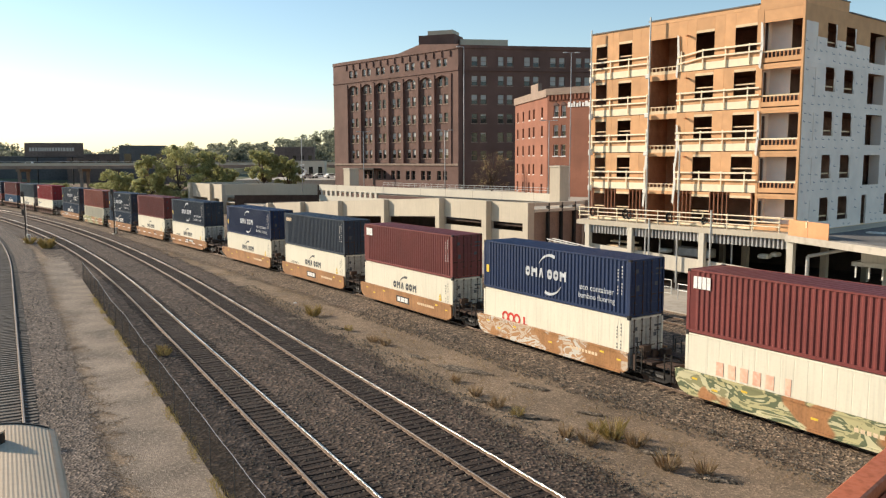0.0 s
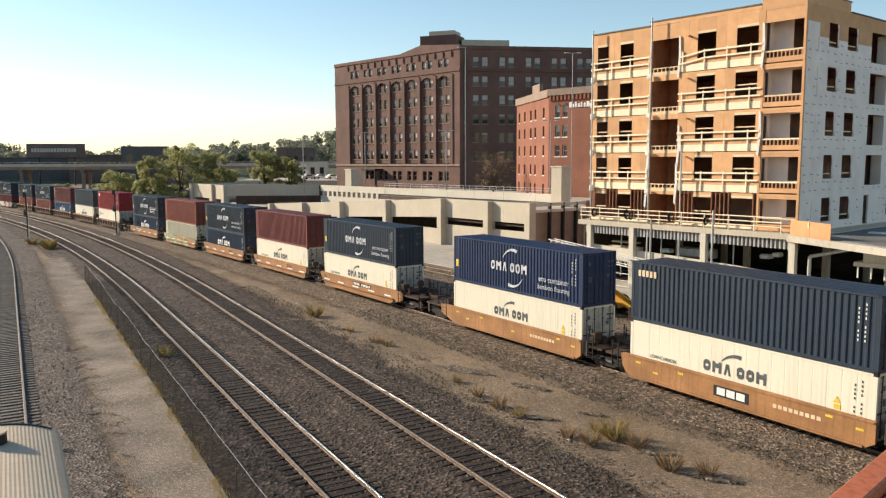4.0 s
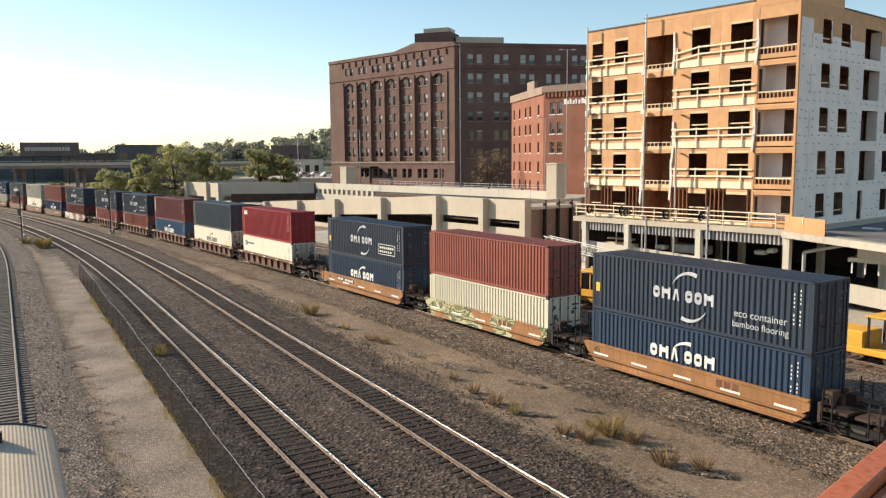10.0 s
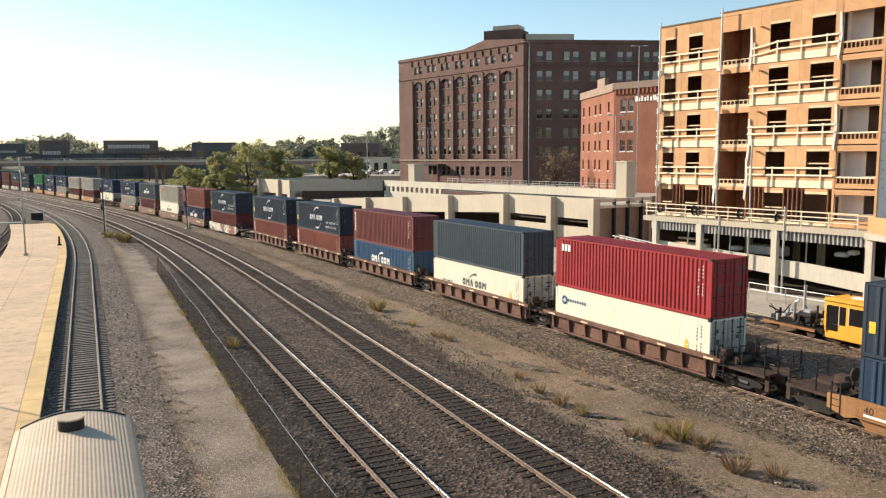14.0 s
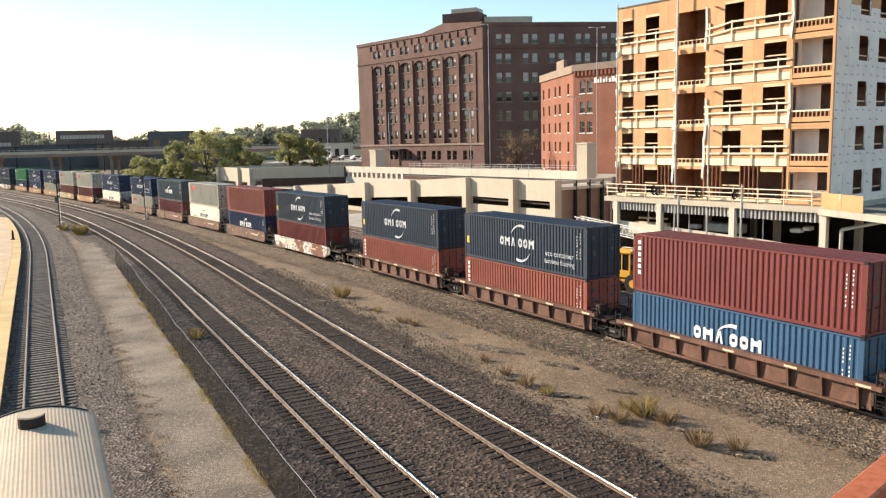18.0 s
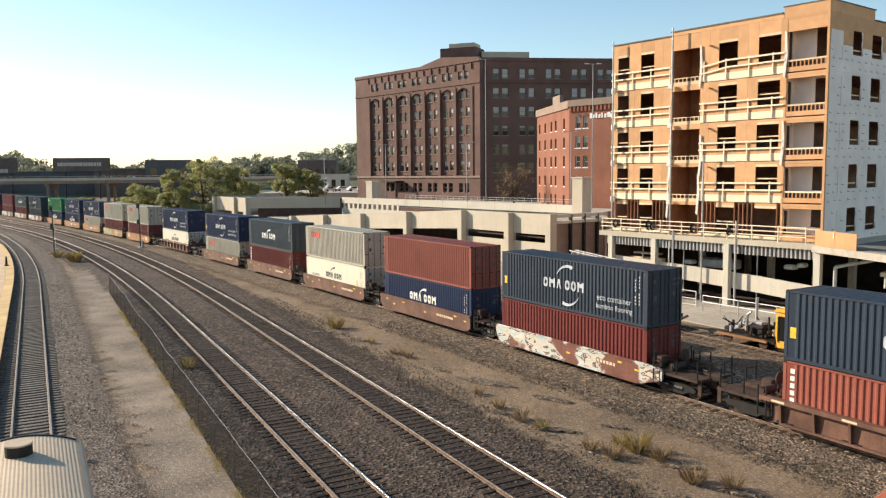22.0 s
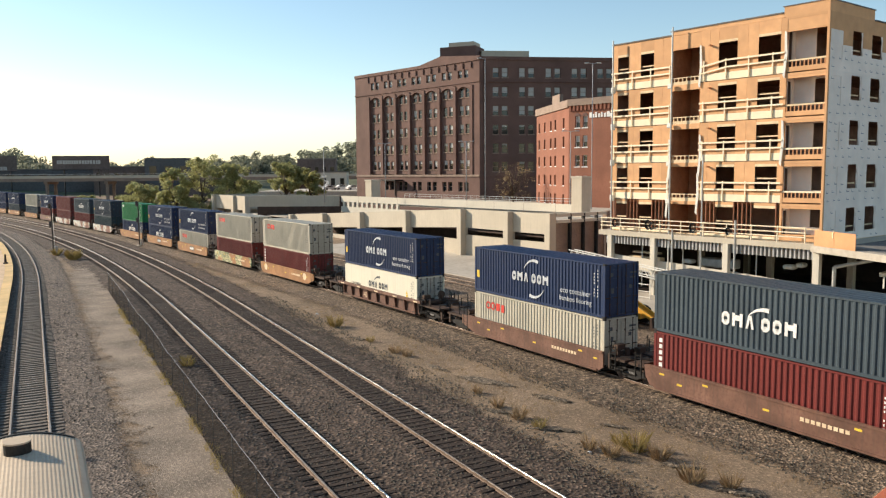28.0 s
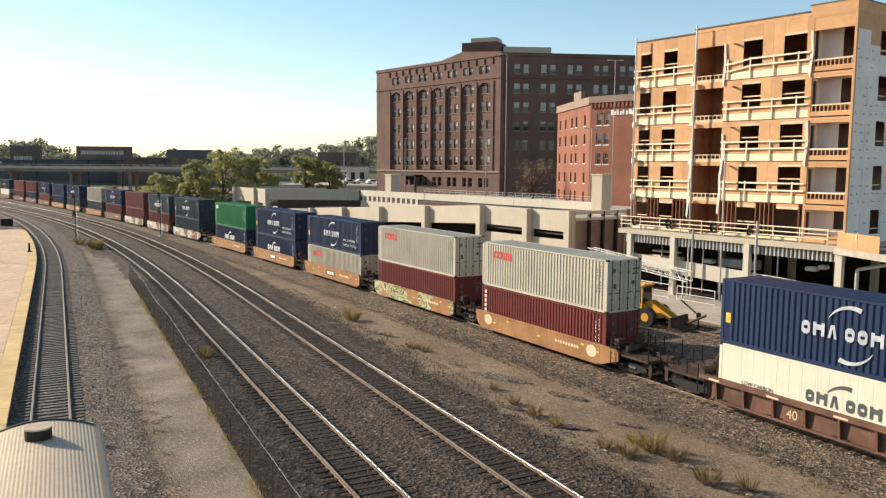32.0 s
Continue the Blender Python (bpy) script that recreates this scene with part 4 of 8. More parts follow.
def make_podium():
    p = thing("concrete_podium", RIGHT, "grey concrete podium deck on columns over a dark parking level", "podium", kind="structure")
    boxes("deck", "concrete", p, (-0.9, 40, -1.6, 20.5, 4.85, 5.28), label="concrete deck slab")
    bm = bmesh.new()
    outline(bm, [(-0.95, 0.3), (-5.2, -8.4), (-6.9, -12.0), (40, -12.0), (40, -1.61), (-0.91, -1.61)], 2, 4.72, 5.2)
    part("lower_deck", bm, "pavement", p, "concrete lower deck with a flared edge")
    bm = bmesh.new()
    outline(bm, [(-1.3, -2.0), (-4.6, -8.6), (-6.2, -11.9), (39.8, -11.9), (39.8, -1.7), (-1.0, -1.7)], 2, 5.204, 5.24)
    part("roof_skin", bm, "roofing", p, "dark roofing skin with clutter")
    for i in range(2):
        put(boxes("edge_sheet", "darker_ply", p, (0.1 + i * 2.1, 2.18 + i * 2.1, -0.02, 0.02, 5.205, 6.35), label="sheet of plywood on the podium edge"), pose(-0.95, 0.1, 0, 0, 0, -116))
    put(boxes("sheet_cleat", "lumber", p, (2.0, 2.12, -0.06, -0.022, 5.9, 6.3), (2.0, 2.1, 0.022, 0.06, 5.21, 6.4)), pose(-0.95, 0.1, 0, 0, 0, -116))
    # Dark sheet added behind the joists as the shade in their gaps.
    boxes("joist_header", "dark_steel", p, (0.3, 0.5, 0.0, 20.0, 4.0, 4.85))
    for y in (-0.1, 7.3, 14.4, 19.2):
        boxes("column", "pale_concrete", p, (-0.9, -0.45, y - 0.25, y + 0.25, -0.3, 4.85), bevel=0.02)
    for y in (-9.3, -5.5):
        boxes("column", "pale_concrete", p, (3.3, 3.8, y, y + 0.5, -0.3, 4.6), bevel=0.02)
    for y in (1.0, 8.0, 15.0):
        for x in (7.5, 15.5):
            boxes("column", "concrete", p, (x, x + 0.5, y, y + 0.5, -0.3, 4.85))
    # deck joists seen under the edge
    for i in range(58):
        boxes("joist", "joist_steel", p, (-0.7, 0.3, 0.2 + i * 0.34, 0.33 + i * 0.34, 4.1, 4.85))
    # sloped vehicle barrier
    bm = bmesh.new()
    outline(bm, [(19.5, 1.9), (5.0, 1.15), (-9.5, 0.0), (-9.5, 1.35), (5.0, 2.45), (19.5, 3.05)], 0, -0.4, -0.15)
    part("barrier_wall", bm, "pale_concrete", p, "pale sloping concrete barrier")
    # Parking floor and rear walls coloured dark for the shade under the deck.
    boxes("ramp_floor", "inside_shade", p, (0.0, 21, -9, 19.5, -0.2, -0.12))
    boxes("rear_wall", "inside_shade", p, (21.5, 21.8, -9.5, 20.4, -0.3, 4.85), (-0.2, 21.5, 20.2, 20.4, -0.3, 4.85))
    bars("drain_pipe", "galvanised", p, [((0.3, -0.9, 0.3), (0.3, -0.9, 3.6), 0.14), ((0.3, -0.9, 3.6), (0.9, -3.5, 4.3), 0.14)], n=10)
    # pipe guard rail round the deck edge
    g = bmesh.new()
    for z in (5.72, 6.05, 6.42):
        tube(g, (-0.85, 0.75, z), (-0.85, 20.3, z), 0.045, 8)
    part("pipe_rail", g, "pale_lumber", p, "white pipe guard rail")
    for i in range(10):
        bars("rail_post", "pale_lumber", p, [((-0.85, 0.8 + i * 2.15, 5.0), (-0.85, 0.8 + i * 2.15, 6.5), 0.05)])
    # pale ramp slab under the far bay
    boxes("ramp_slab", "pale_concrete", p, (0.4, 3.2, -9.4, -4.0, 3.2, 3.5), label="pale concrete ramp slab")
    boxes("ramp_kerb", "pale_concrete", p, (0.5, 3.2, -9.4, -4.6, 3.5, 4.25), (0.5, 0.8, -9.3, -8.9, -0.2, 3.2))
    for i in range(5):
        boxes("ramp_rail", "rope_white", p, (0.3, 0.38, -8.0 + i * 0.9, -7.9 + i * 0.9, 2.4, 3.2))
    # clutter under the deck
    for i, (y, z, r) in enumerate(((17.6, 2.75, 0.3), (12.3, 3.0, 0.5), (3.2, 3.3, 0.45), (2.4, 3.5, 0.3))):
        boxes("stored_bundle", "rope_white", p, (0.9 + 0.2 * i, 1.7 + 0.2 * i, y - r, y + r, z - 0.35, z), bevel=0.1)
    for y in (16.3, 12.0, 10.4, 5.2):
        bars("prop_post", "galvanised", p, [((0.2, y, 0.3), (0.2, y, 4.1), 0.06)], n=6)
    boxes("stored_duct", "galvanised", p, (2.0, 3.0, 8.2, 11.6, 2.4, 3.2), bevel=0.1)
    boxes("stored_board", "lumber", p, (1.0, 1.6, 14.9, 18.4, 2.6, 2.9), (1.0, 1.6, 15.2, 18.0, 3.2, 3.35))
    for i, (x, y) in enumerate(((1.2, -4.6), (2.2, -6.6), (6, -5))):
        boxes("roof_clutter", "rope_white", p, (x + 3, x + 3.6, y, y + 1.3, 5.24, 5.36), bevel=0.02)


make_podium()
for _i, (_u, _zt) in enumerate(((13.3, 7.0), (7.4, 6.0))):
    _e = thing("steel_post", LEFT @ pose(_u, -0.9, -0.25), "slim grey steel post standing before the podium", "post")
    bars("shaft", "galvanised", _e, [((0, 0, 0), (0, 0, _zt), 0.08)])
    boxes("foot", "galvanised", _e, (-0.16, 0.16, -0.16, 0.16, -0.05, 0.04))
for _i, (_u, _z, _r) in enumerate(((4.9, 6.0, 0.32), (5.3, 5.9, 0.25), (9.4, 5.95, 0.3), (12.7, 5.85, 0.22), (1.2, 6.0, 0.28))):
    _e = thing("cable_coil", LEFT @ pose(_u, -1.02, _z), "dark coil of cable hung on the podium guard rail", "cable coil", "cable coils")
    _bm, _rows = bmesh.new(), []
    for _k in range(43):
        _a, _w = 6.2832 * _k / 14, _r * (1 - 0.1 * _k / 14)
        _rows.append([_bm.verts.new(((_w + 0.028 * math.cos(_q * 1.2566)) * math.cos(_a), 0.05 * _k / 14 + 0.028 * math.sin(_q * 1.2566), 1.4 * (_w + 0.028 * math.cos(_q * 1.2566)) * math.sin(_a))) for _q in range(5)])
    for _p, _n in zip(_rows, _rows[1:]):
        for _q in range(5):
            _bm.faces.new((_p[_q], _p[(_q + 1) % 5], _n[(_q + 1) % 5], _n[_q]))
    part("coil", _bm, "rubber", _e)
# white boom lift basket frame left of the podium
_e = thing("lattice_walkway", LEFT @ pose(-2.5, -1.6, 0), "white steel lattice walkway leaning beside the podium", "walkway")
_bm = bmesh.new()
for _k in range(2):
    for _z in (2.5, 3.3):
        tube(_bm, (-0.6, -0.8 * _k, _z), (10.5, -0.8 * _k, _z - 1.1), 0.05, 6)
    for _i in range(16):
        _u = -0.6 + _i * 0.7
        tube(_bm, (_u, -0.8 * _k, 2.5 - 0.1 * (_u + 0.6)), (_u + 0.35, -0.8 * _k, 3.3 - 0.1 * (_u + 0.95)), 0.025, 5)
        tube(_bm, (_u + 0.35, -0.8 * _k, 3.3 - 0.1 * (_u + 0.95)), (_u + 0.7, -0.8 * _k, 2.5 - 0.1 * (_u + 1.3)), 0.025, 5)
part("truss", _bm, "rope_white", _e)
bars("leg", "rope_white", _e, [((0.0, 0, -0.25), (0.0, 0, 2.5), 0.06), ((9.6, 0, -0.25), (9.6, 0, 1.6), 0.06)])
# pipe gate frames in front of the podium
for _i in range(2):
    _e = thing("pipe_barrier", LEFT @ pose(3.2 + 4.4 * _i, -3.0, -0.24), "white pipe crowd barrier on the pavement", "barrier", "pipe barriers")
    bars("frame", "rope_white", _e, [((0, 0, 0.0), (0, 0, 1.3), 0.035), ((3.6, 0, 0.0), (3.6, 0, 1.3), 0.035), ((0, 0, 1.3), (3.6, 0, 1.3), 0.035), ((0, 0, 0.7), (3.6, 0, 0.7), 0.03), ((0, 0, 0.2), (3.6, 0, 0.2), 0.03)])


# ---- pavement behind the train ----
def make_pavement():
    pts = [on(LINE_E, s, 3.1)[:2] for s in range(-10, 100, 6)]
    far = [on(LINE_E, s, 26.0)[:2] for s in range(-10, 100, 6)]
    bm = bmesh.new()
    outline(bm, pts + far[::-1], 2, -0.4, -0.17)
    o = part("pavement", bm, "pavement")
    tagged(o, "pale dusty concrete yard pavement beside the siding", "pavement", kind="structure")


make_pavement()


# ---- parking garage ----
GA = 37.0
GX, GY = 10.0 - 0.3, 90.0 + 0.4
GARAGE = pose(GX - 112 * math.sin(radians(GA)), GY + 112 * math.cos(radians(GA)), 0, 0, 0, GA - 90)   # left end, x towards the near corner


def make_garage():
    e = thing("parking_garage", GARAGE, "beige concrete parking garage with ramps and dark slot openings", "parking garage")

    def top(u):                     # the near wall slopes down with its ramp
        return 5.85 if u > 95.5 else 5.85 - (95.5 - u) * 0.0535 if u > 40 else 2.9
    piers = [105.2, 95.7, 82.4, 69.0, 56.0, 43.0]
    spans = list(zip([112.0] + piers, piers))
    for i, (b, a) in enumerate(spans):
        w = b - a
        for z0, z1 in ((-0.3, 0.0), (1.0, None)):
            bm = bmesh.new()
            za, zb = top(a + 0.01), top(b - 0.01)
            if z1 is None:
                sill, head = max(min(za, zb) - 3.35, 0.2), max(min(za, zb) - 2.4, 0.9)
                outline(bm, [(a, head + (za - min(za, zb))), (b, head + (zb - min(za, zb))), (b, zb), (a, za)], 1, 0.0, 0.35)
                part("spandrel", bm, "concrete", e, "beige concrete spandrel panel")
                lo = bmesh.new()
                outline(lo, [(a, -0.3), (b, -0.3), (b, sill), (a, sill)], 1, 0.0, 0.35)
                part("base_panel", lo, "concrete", e)
                boxes("jamb", "concrete", e, (a, a + 0.45, 0.02, 0.33, sill, head + 0.3), (b - 0.6, b, 0.02, 0.33, sill, head + 0.3))
            else:
                bm.free()
        boxes("pier", "concrete", e, (a - 0.45, a + 0.45, -0.85, 0.0, -0.3, top(a + 0.01) + 0.02), label="projecting concrete pier", bevel=0.02)
    # Dark sheets added behind the slots, coloured as the shade inside them.
    boxes("slot_back", "inside_shade", e, (43, 111.5, 5.5, 5.7, -0.3, 3.2))
    boxes("slot_ceiling", "inside_shade", e, (43, 111.5, 0.4, 5.5, 3.0, 3.2))
    boxes("corner_pier", "concrete", e, (111.3, 112.2, -0.1, 0.9, -0.3, 5.9), bevel=0.02)
    # end wall by the podium
    boxes("end_beam", "pale_concrete", e, (111.9, 112.3, 0.9, 9.6, 5.45, 5.85), (111.9, 112.3, 0.9, 9.6, 4.75, 5.1))
    boxes("end_infill", "stone_trim", e, (111.7, 111.8, 0.9, 9.6, -0.3, 4.9), label="dark infilled end bays")
    for y in (3.2, 5.4, 7.6):
        boxes("end_post", "dark_steel", e, (111.9, 112.3, y - 0.12, y + 0.12, -0.3, 5.8))
    boxes("end_pier", "stone_trim", e, (111.6, 112.3, 9.2, 10.3, -0.3, 5.9))
    boxes("top_deck", "pavement", e, (96.0, 111.8, 0.4, 30, 4.75, 4.95))
    # upper deck parapet set back
    up = put(part("upper_parapet", bmesh_of((0, 58.8, 0, 0.3, 5.2, 6.3)), "pale_concrete", e, "long pale upper deck parapet"), GARAGE.inverted() @ pose(-23.6, 150, 0, 0, 0, math.degrees(math.atan2(105 - 150, 14.3 + 23.6))))
    for i in range(9):
        boxes("parapet_joint", "stone_trim", up, (6.2 + i * 6.2, 6.24 + i * 6.2, -0.006, 0.0, 5.2, 6.3))
    for i in range(12):
        boxes("screen_post", "pale_concrete", up, (0.6 + i * 1.6, 1.25 + i * 1.6, 0.02, 0.28, 4.3, 5.2))
    boxes("lower_band", "pale_concrete", up, (0, 58.8, 0.01, 0.29, 3.2, 4.3))
    boxes("deck_slab", "pavement", up, (0, 58.8, 0.3, 26, 4.9, 5.1))
    g = bmesh.new()
    for z in (6.55, 7.0, 7.35):
        tube(g, (18, 2.0, z - 1.0 + 0.6), (58, 2.0, z - 1.0 + 0.6), 0.03, 5)
    part("deck_rail", g, "galvanised", up)
    for i in range(28):
        bars("rail_post", "galvanised", up, [((18 + i * 1.48, 2.0, 5.0), (18 + i * 1.48, 2.0, 6.98), 0.03)], n=5)
    # far-left block with piers and a shaded ramp wall
    for u in (0.6, 12.8, 19.6):
        boxes("pier", "concrete", e, (u - 0.6, u + 0.9, -0.6, 0.6, -0.3, 5.95), bevel=0.02)
    bm = bmesh.new()
    holed(bm, 0, 20.3, -0.3, 5.9, [(1.6, 12.2, 1.2, 2.9), (13.8, 19.0, 1.2, 2.9)], 0.0, 0.4)
    part("block_wall", bm, "concrete", e)
    put(boxes("ramp_wall", "concrete", e, (0, 17.6, 0, 0.4, 4.3, 6.35), label="shaded ramp wall"), GARAGE.inverted() @ pose(-41.6, 150.5, 0, 0, 0, -1))
    # Dark sheet added behind the ramp wall for the shade below it.
    put(boxes("ramp_back", "inside_shade", e, (0, 17.6, 6, 6.4, -0.3, 6.0)), GARAGE.inverted() @ pose(-41.6, 150.5, 0, 0, 0, -1))
    boxes("ramp_wall", "concrete", e, (20.0, 20.4, 0.4, 13.4, 3.2, 6.0))
    boxes("ramp_deck", "pavement", e, (20.3, 43, 0.4, 13.0, 2.2, 2.4))
    boxes("block_roof", "pavement", e, (0, 20.0, 0.4, 13, 5.3, 5.5))
    boxes("block_side", "concrete", e, (-0.3, 0.0, 0, 13, -0.3, 5.9))
    # stair towers on the deck
    for m, w, h in ((pose(-17.0, 146, 5.0, 0, 0, -50), 2.0, 4.2), (pose(14.8, 100.5, 4.9, 0, 0, -50), 1.7, 5.0)):
        t = put(boxes("stair_tower", "concrete", e, (-w / 2, w / 2, -w / 2, w / 2, -0.2, h), label="small concrete stair tower"), GARAGE.inverted() @ m)
        boxes("tower_cap", "pale_concrete", t, (-w / 2 - 0.1, w / 2 + 0.1, -w / 2 - 0.1, w / 2 + 0.1, h, h + 0.15))


def bmesh_of(d):
    bm = bmesh.new()
    box(bm, *d)
    return bm


make_garage()
for _x, _y, _zb, _zt, _h in ((-14.2, 141.5, 5.1, 15.9, "double"), (0.3, 124.5, 5.1, 15.5, "double"), (14.6, 109.3, 5.1, 16.2, "double"), (-25.0, 140.0, 5.1, 14.8, "double")):
    lamp_post("parking_lamp", _x, _y, _zb, _zt, "tall grey double-headed parking deck lamp post", _h, turn=8)
lamp_post("street_lamp", 18.6, 116.0, 0.0, 26.2, "very tall grey double-headed street lamp behind the garage", "double", turn=5)
lamp_post("street_lamp", 3.2, 121.0, 5.1, 27.8, "tall grey lamp post before the dark brick building", "single", turn=170)


# ---- dark brick warehouse ----
def window_set(parent, name, u, z, w, h, depth, blind, sill="stone_trim"):
    """A window in an opening: pane, blind or lower sash, and a sill."""
    o = part(name, WIN[(w, h)][0], None, parent)
    part("sill", WIN[(w, h)][1], None, o)
    o.matrix_basis = pose(u, depth, z)
    p = part("pane", PANE[(w, h)][0], None, o)
    p.matrix_basis = pose(0, 0.06, 0)
    if blind:
        q = part("blind", PANE[(w, h)][1], None, o)
        q.matrix_basis = pose(0, 0.045, h * (1 - blind)) @ Matrix.Diagonal((1, 1, blind, 1))


WIN, PANE = {}, {}


def window_kind(w, h, frame_mat):
    bm = bmesh.new()
    holed(bm, 0, w, 0, h, [(0.09, w - 0.09, 0.09, h * 0.5 - 0.04), (0.09, w - 0.09, h * 0.5 + 0.04, h - 0.09)], 0, 0.09)
    WIN[(w, h)] = as_mesh("window", bm, frame_mat), as_mesh("sill", bmesh_of((-0.12, w + 0.12, -0.3, 0.05, -0.16, -0.004)), frame_mat)
    a, b = bmesh.new(), bmesh.new()
    box(a, 0.05, w - 0.05, 0, 0.02, 0.05, h - 0.05)
    box(b, 0.08, w - 0.08, 0, 0.02, 0.0, h - 0.08)
    PANE[(w, h)] = (as_mesh("pane", a, "pane_dark"), as_mesh("blind", b, "pane_blind"))


def make_dark_building():
    e = thing("brick_warehouse", Matrix(), "large dark brown brick warehouse with tall pilasters and arched bays", "building")
    L = 45.5
    left = put(new_wall("wall_left", e), pose(-28.0, 205, 0, 0, 0, math.degrees(math.atan2(172 - 205, 3.34 + 28.0))))
    window_kind(1.35, 2.1, "stone_trim")
    window_kind(1.35, 1.7, "stone_trim")
    rows = [(11.2, 2.1), (15.1, 2.1), (19.1, 2.1), (23.1, 2.1), (27.0, 2.1)]
    holes, k0, bw = [], 5.6, 5.34
    us = [k0 + i * bw + d for i in range(7) for d in (1.05, 3.0)]
    bm = bmesh.new()
    inner = []
    for u in us:
        inner += [(u, u + 1.35, z, z + h) for z, h in rows]
    holed(bm, 0.0 + k0, k0 + 7 * bw, 10.2, 29.6, inner, 0.45, 0.9)
    part("bay_infill", bm, "dark_brick", left)
    bm = bmesh.new()
    upper = [(u, u + 1.35, 31.2, 32.9) for u in us]
    holed(bm, 0, L, 29.6, 35.2, upper, 0.0, 0.9)
    part("attic", bm, "dark_brick", left)
    bm = bmesh.new()
    low = [(u, u + 1.35, 6.3, 8.4) for u in us]
    holed(bm, 0, L, -0.3, 9.7, low, 0.0, 0.9)
    part("ground_storey", bm, "dark_brick", left)
    boxes("end_pier", "dark_brick", left, (0, k0, 0, 0.9, 9.7, 29.6))
    boxes("end_pier", "dark_brick", left, (k0 + 7 * bw, L, 0, 0.9, 9.7, 29.6))
    for i in range(8):
        u = k0 + i * bw
        boxes("pilaster", "dark_brick", left, (u - 0.45, u + 0.45, -0.2, 0.5, 9.9, 29.5))
    for i in range(7):
        u = k0 + i * bw
        bm = bmesh.new()
        arc = [(u + 0.45 + (bw - 0.9) * j / 8, 28.4 + 0.9 * math.sin(math.pi * j / 8)) for j in range(9)]
        outline(bm, arc + [(u + bw - 0.45, 29.58), (u + 0.45, 29.58)], 1, -0.02, 0.4)
        part("arch", bm, "dark_brick", left)
    for z0, z1, d in ((9.6, 10.05, -0.3), (30.0, 30.3, -0.25), (34.6, 35.3, -0.3)):
        boxes("stone_course", "stone_trim" if z0 < 12 else "dark_brick", left, (-0.05, L + 0.05, d * 0.7, 0.0, z0, z1), label="projecting course")
    for i in range(15):
        boxes("bracket", "dark_brick", left, (k0 - 0.15 + i * bw / 2, k0 + 0.15 + i * bw / 2, -0.25, 0.0, 33.2, 34.4))
    rnd = random.Random(3)
    for u in us:
        for z, h in rows:
            window_set(left, "window", u, z, 1.35, 2.1, 0.62, rnd.choice((0, 0.35, 0.5, 0.65, 0.5)))
        window_set(left, "window", u, 31.2, 1.35, 1.7, 0.3, rnd.choice((0.5, 0.6, 0.8)))
        window_set(left, "window", u, 6.3, 1.35, 2.1, 0.3, 0)
    bm = bmesh.new()
    outline(bm, [(24.5, 35.2), (45.5, 35.2), (45.5, 35.5), (36.0, 36.4), (33.0, 36.7)], 1, 0.1, 0.8)
    part("gable", bm, "dark_brick", left)
    boxes("entrance_canopy", "dark_steel", left, (11, 19, -2.5, 0, 8.6, 8.9), (11, 11.2, -2.5, -2.3, 5.0, 8.6), (18.8, 19, -2.5, -2.3, 5.0, 8.6))
    # shaded side
    W = 62.0
    right = put(new_wall("wall_right", e), pose(3.34, 172, 0, 0, 0, math.degrees(math.atan2(4.9, 30.2))))
    cols = [d + i * 5.85 for i in range(10) for d in (2.9, 4.9)]
    rz = [10.7, 14.7, 18.7, 22.8, 26.8, 30.9]
    bm = bmesh.new()
    holed(bm, 0.0, W, -0.3, 35.1, [(u, u + 1.35, z, z + 2.1) for u in cols for z in rz], 0.0, 0.7)
    part("side_wall", bm, "dark_brick", right)
    for u in cols:
        for z in rz:
            window_set(right, "window", u, z, 1.35, 2.1, 0.25, rnd.choice((0.5, 0.9, 0.9, 0.6)) if z > 22 else rnd.choice((0, 0, 0.2)))
    for z0, z1 in ((9.6, 10.0), (29.9, 30.2), (34.6, 35.3)):
        boxes("stone_course", "dark_brick", right, (0.0, W, -0.2, 0.0, z0, z1))
    bars("downpipe", "dark_steel", right, [((1.0, -0.2, 0), (1.0, -0.2, 34.6), 0.1)], n=6)
    # roof, rooftop houses
    bm = bmesh.new()
    outline(bm, [(-27.6, 206), (3.5, 173), (63, 182.6), (40, 220), (-10, 225)], 2, 34.2, 34.6)
    part("roof", bm, "roofing", e)
    put(boxes("rooftop_house", "dark_brick", e, (-6.0, 2.6, 0.0, 6.0, 34.5, 38.9), label="dark rooftop machine house"), pose(0.2, 181, 0, 0, 0, -20))
    put(boxes("rooftop_house", "concrete", e, (-4.0, 2.0, 0.5, 5.0, 38.9, 39.9), label="pale rooftop plant housing"), pose(0.2, 181, 0, 0, 0, -20))
    put(boxes("rooftop_house", "concrete", e, (0.0, 11.0, 0.0, 5.0, 34.5, 38.0), label="pale rooftop plant housing"), pose(4.0, 182, 0, 0, 0, 8))
    put(boxes("back_wall", "dark_brick", e, (0, 48, 0, 0.5, -0.3, 35.0)), pose(-27.8, 206, 0, 0, 0, 52))
    flatten(left)
    flatten(right)


def new_wall(name, parent):
    o = new(name)
    o.parent = parent
    return o


def flatten(wall):
    """Hands the pieces of a wall's frame over to the building itself."""
    for c in list(wall.children):
        c.parent, c.matrix_basis = wall.parent, wall.matrix_basis @ c.matrix_basis
    bpy.data.objects.remove(wall)


make_dark_building()


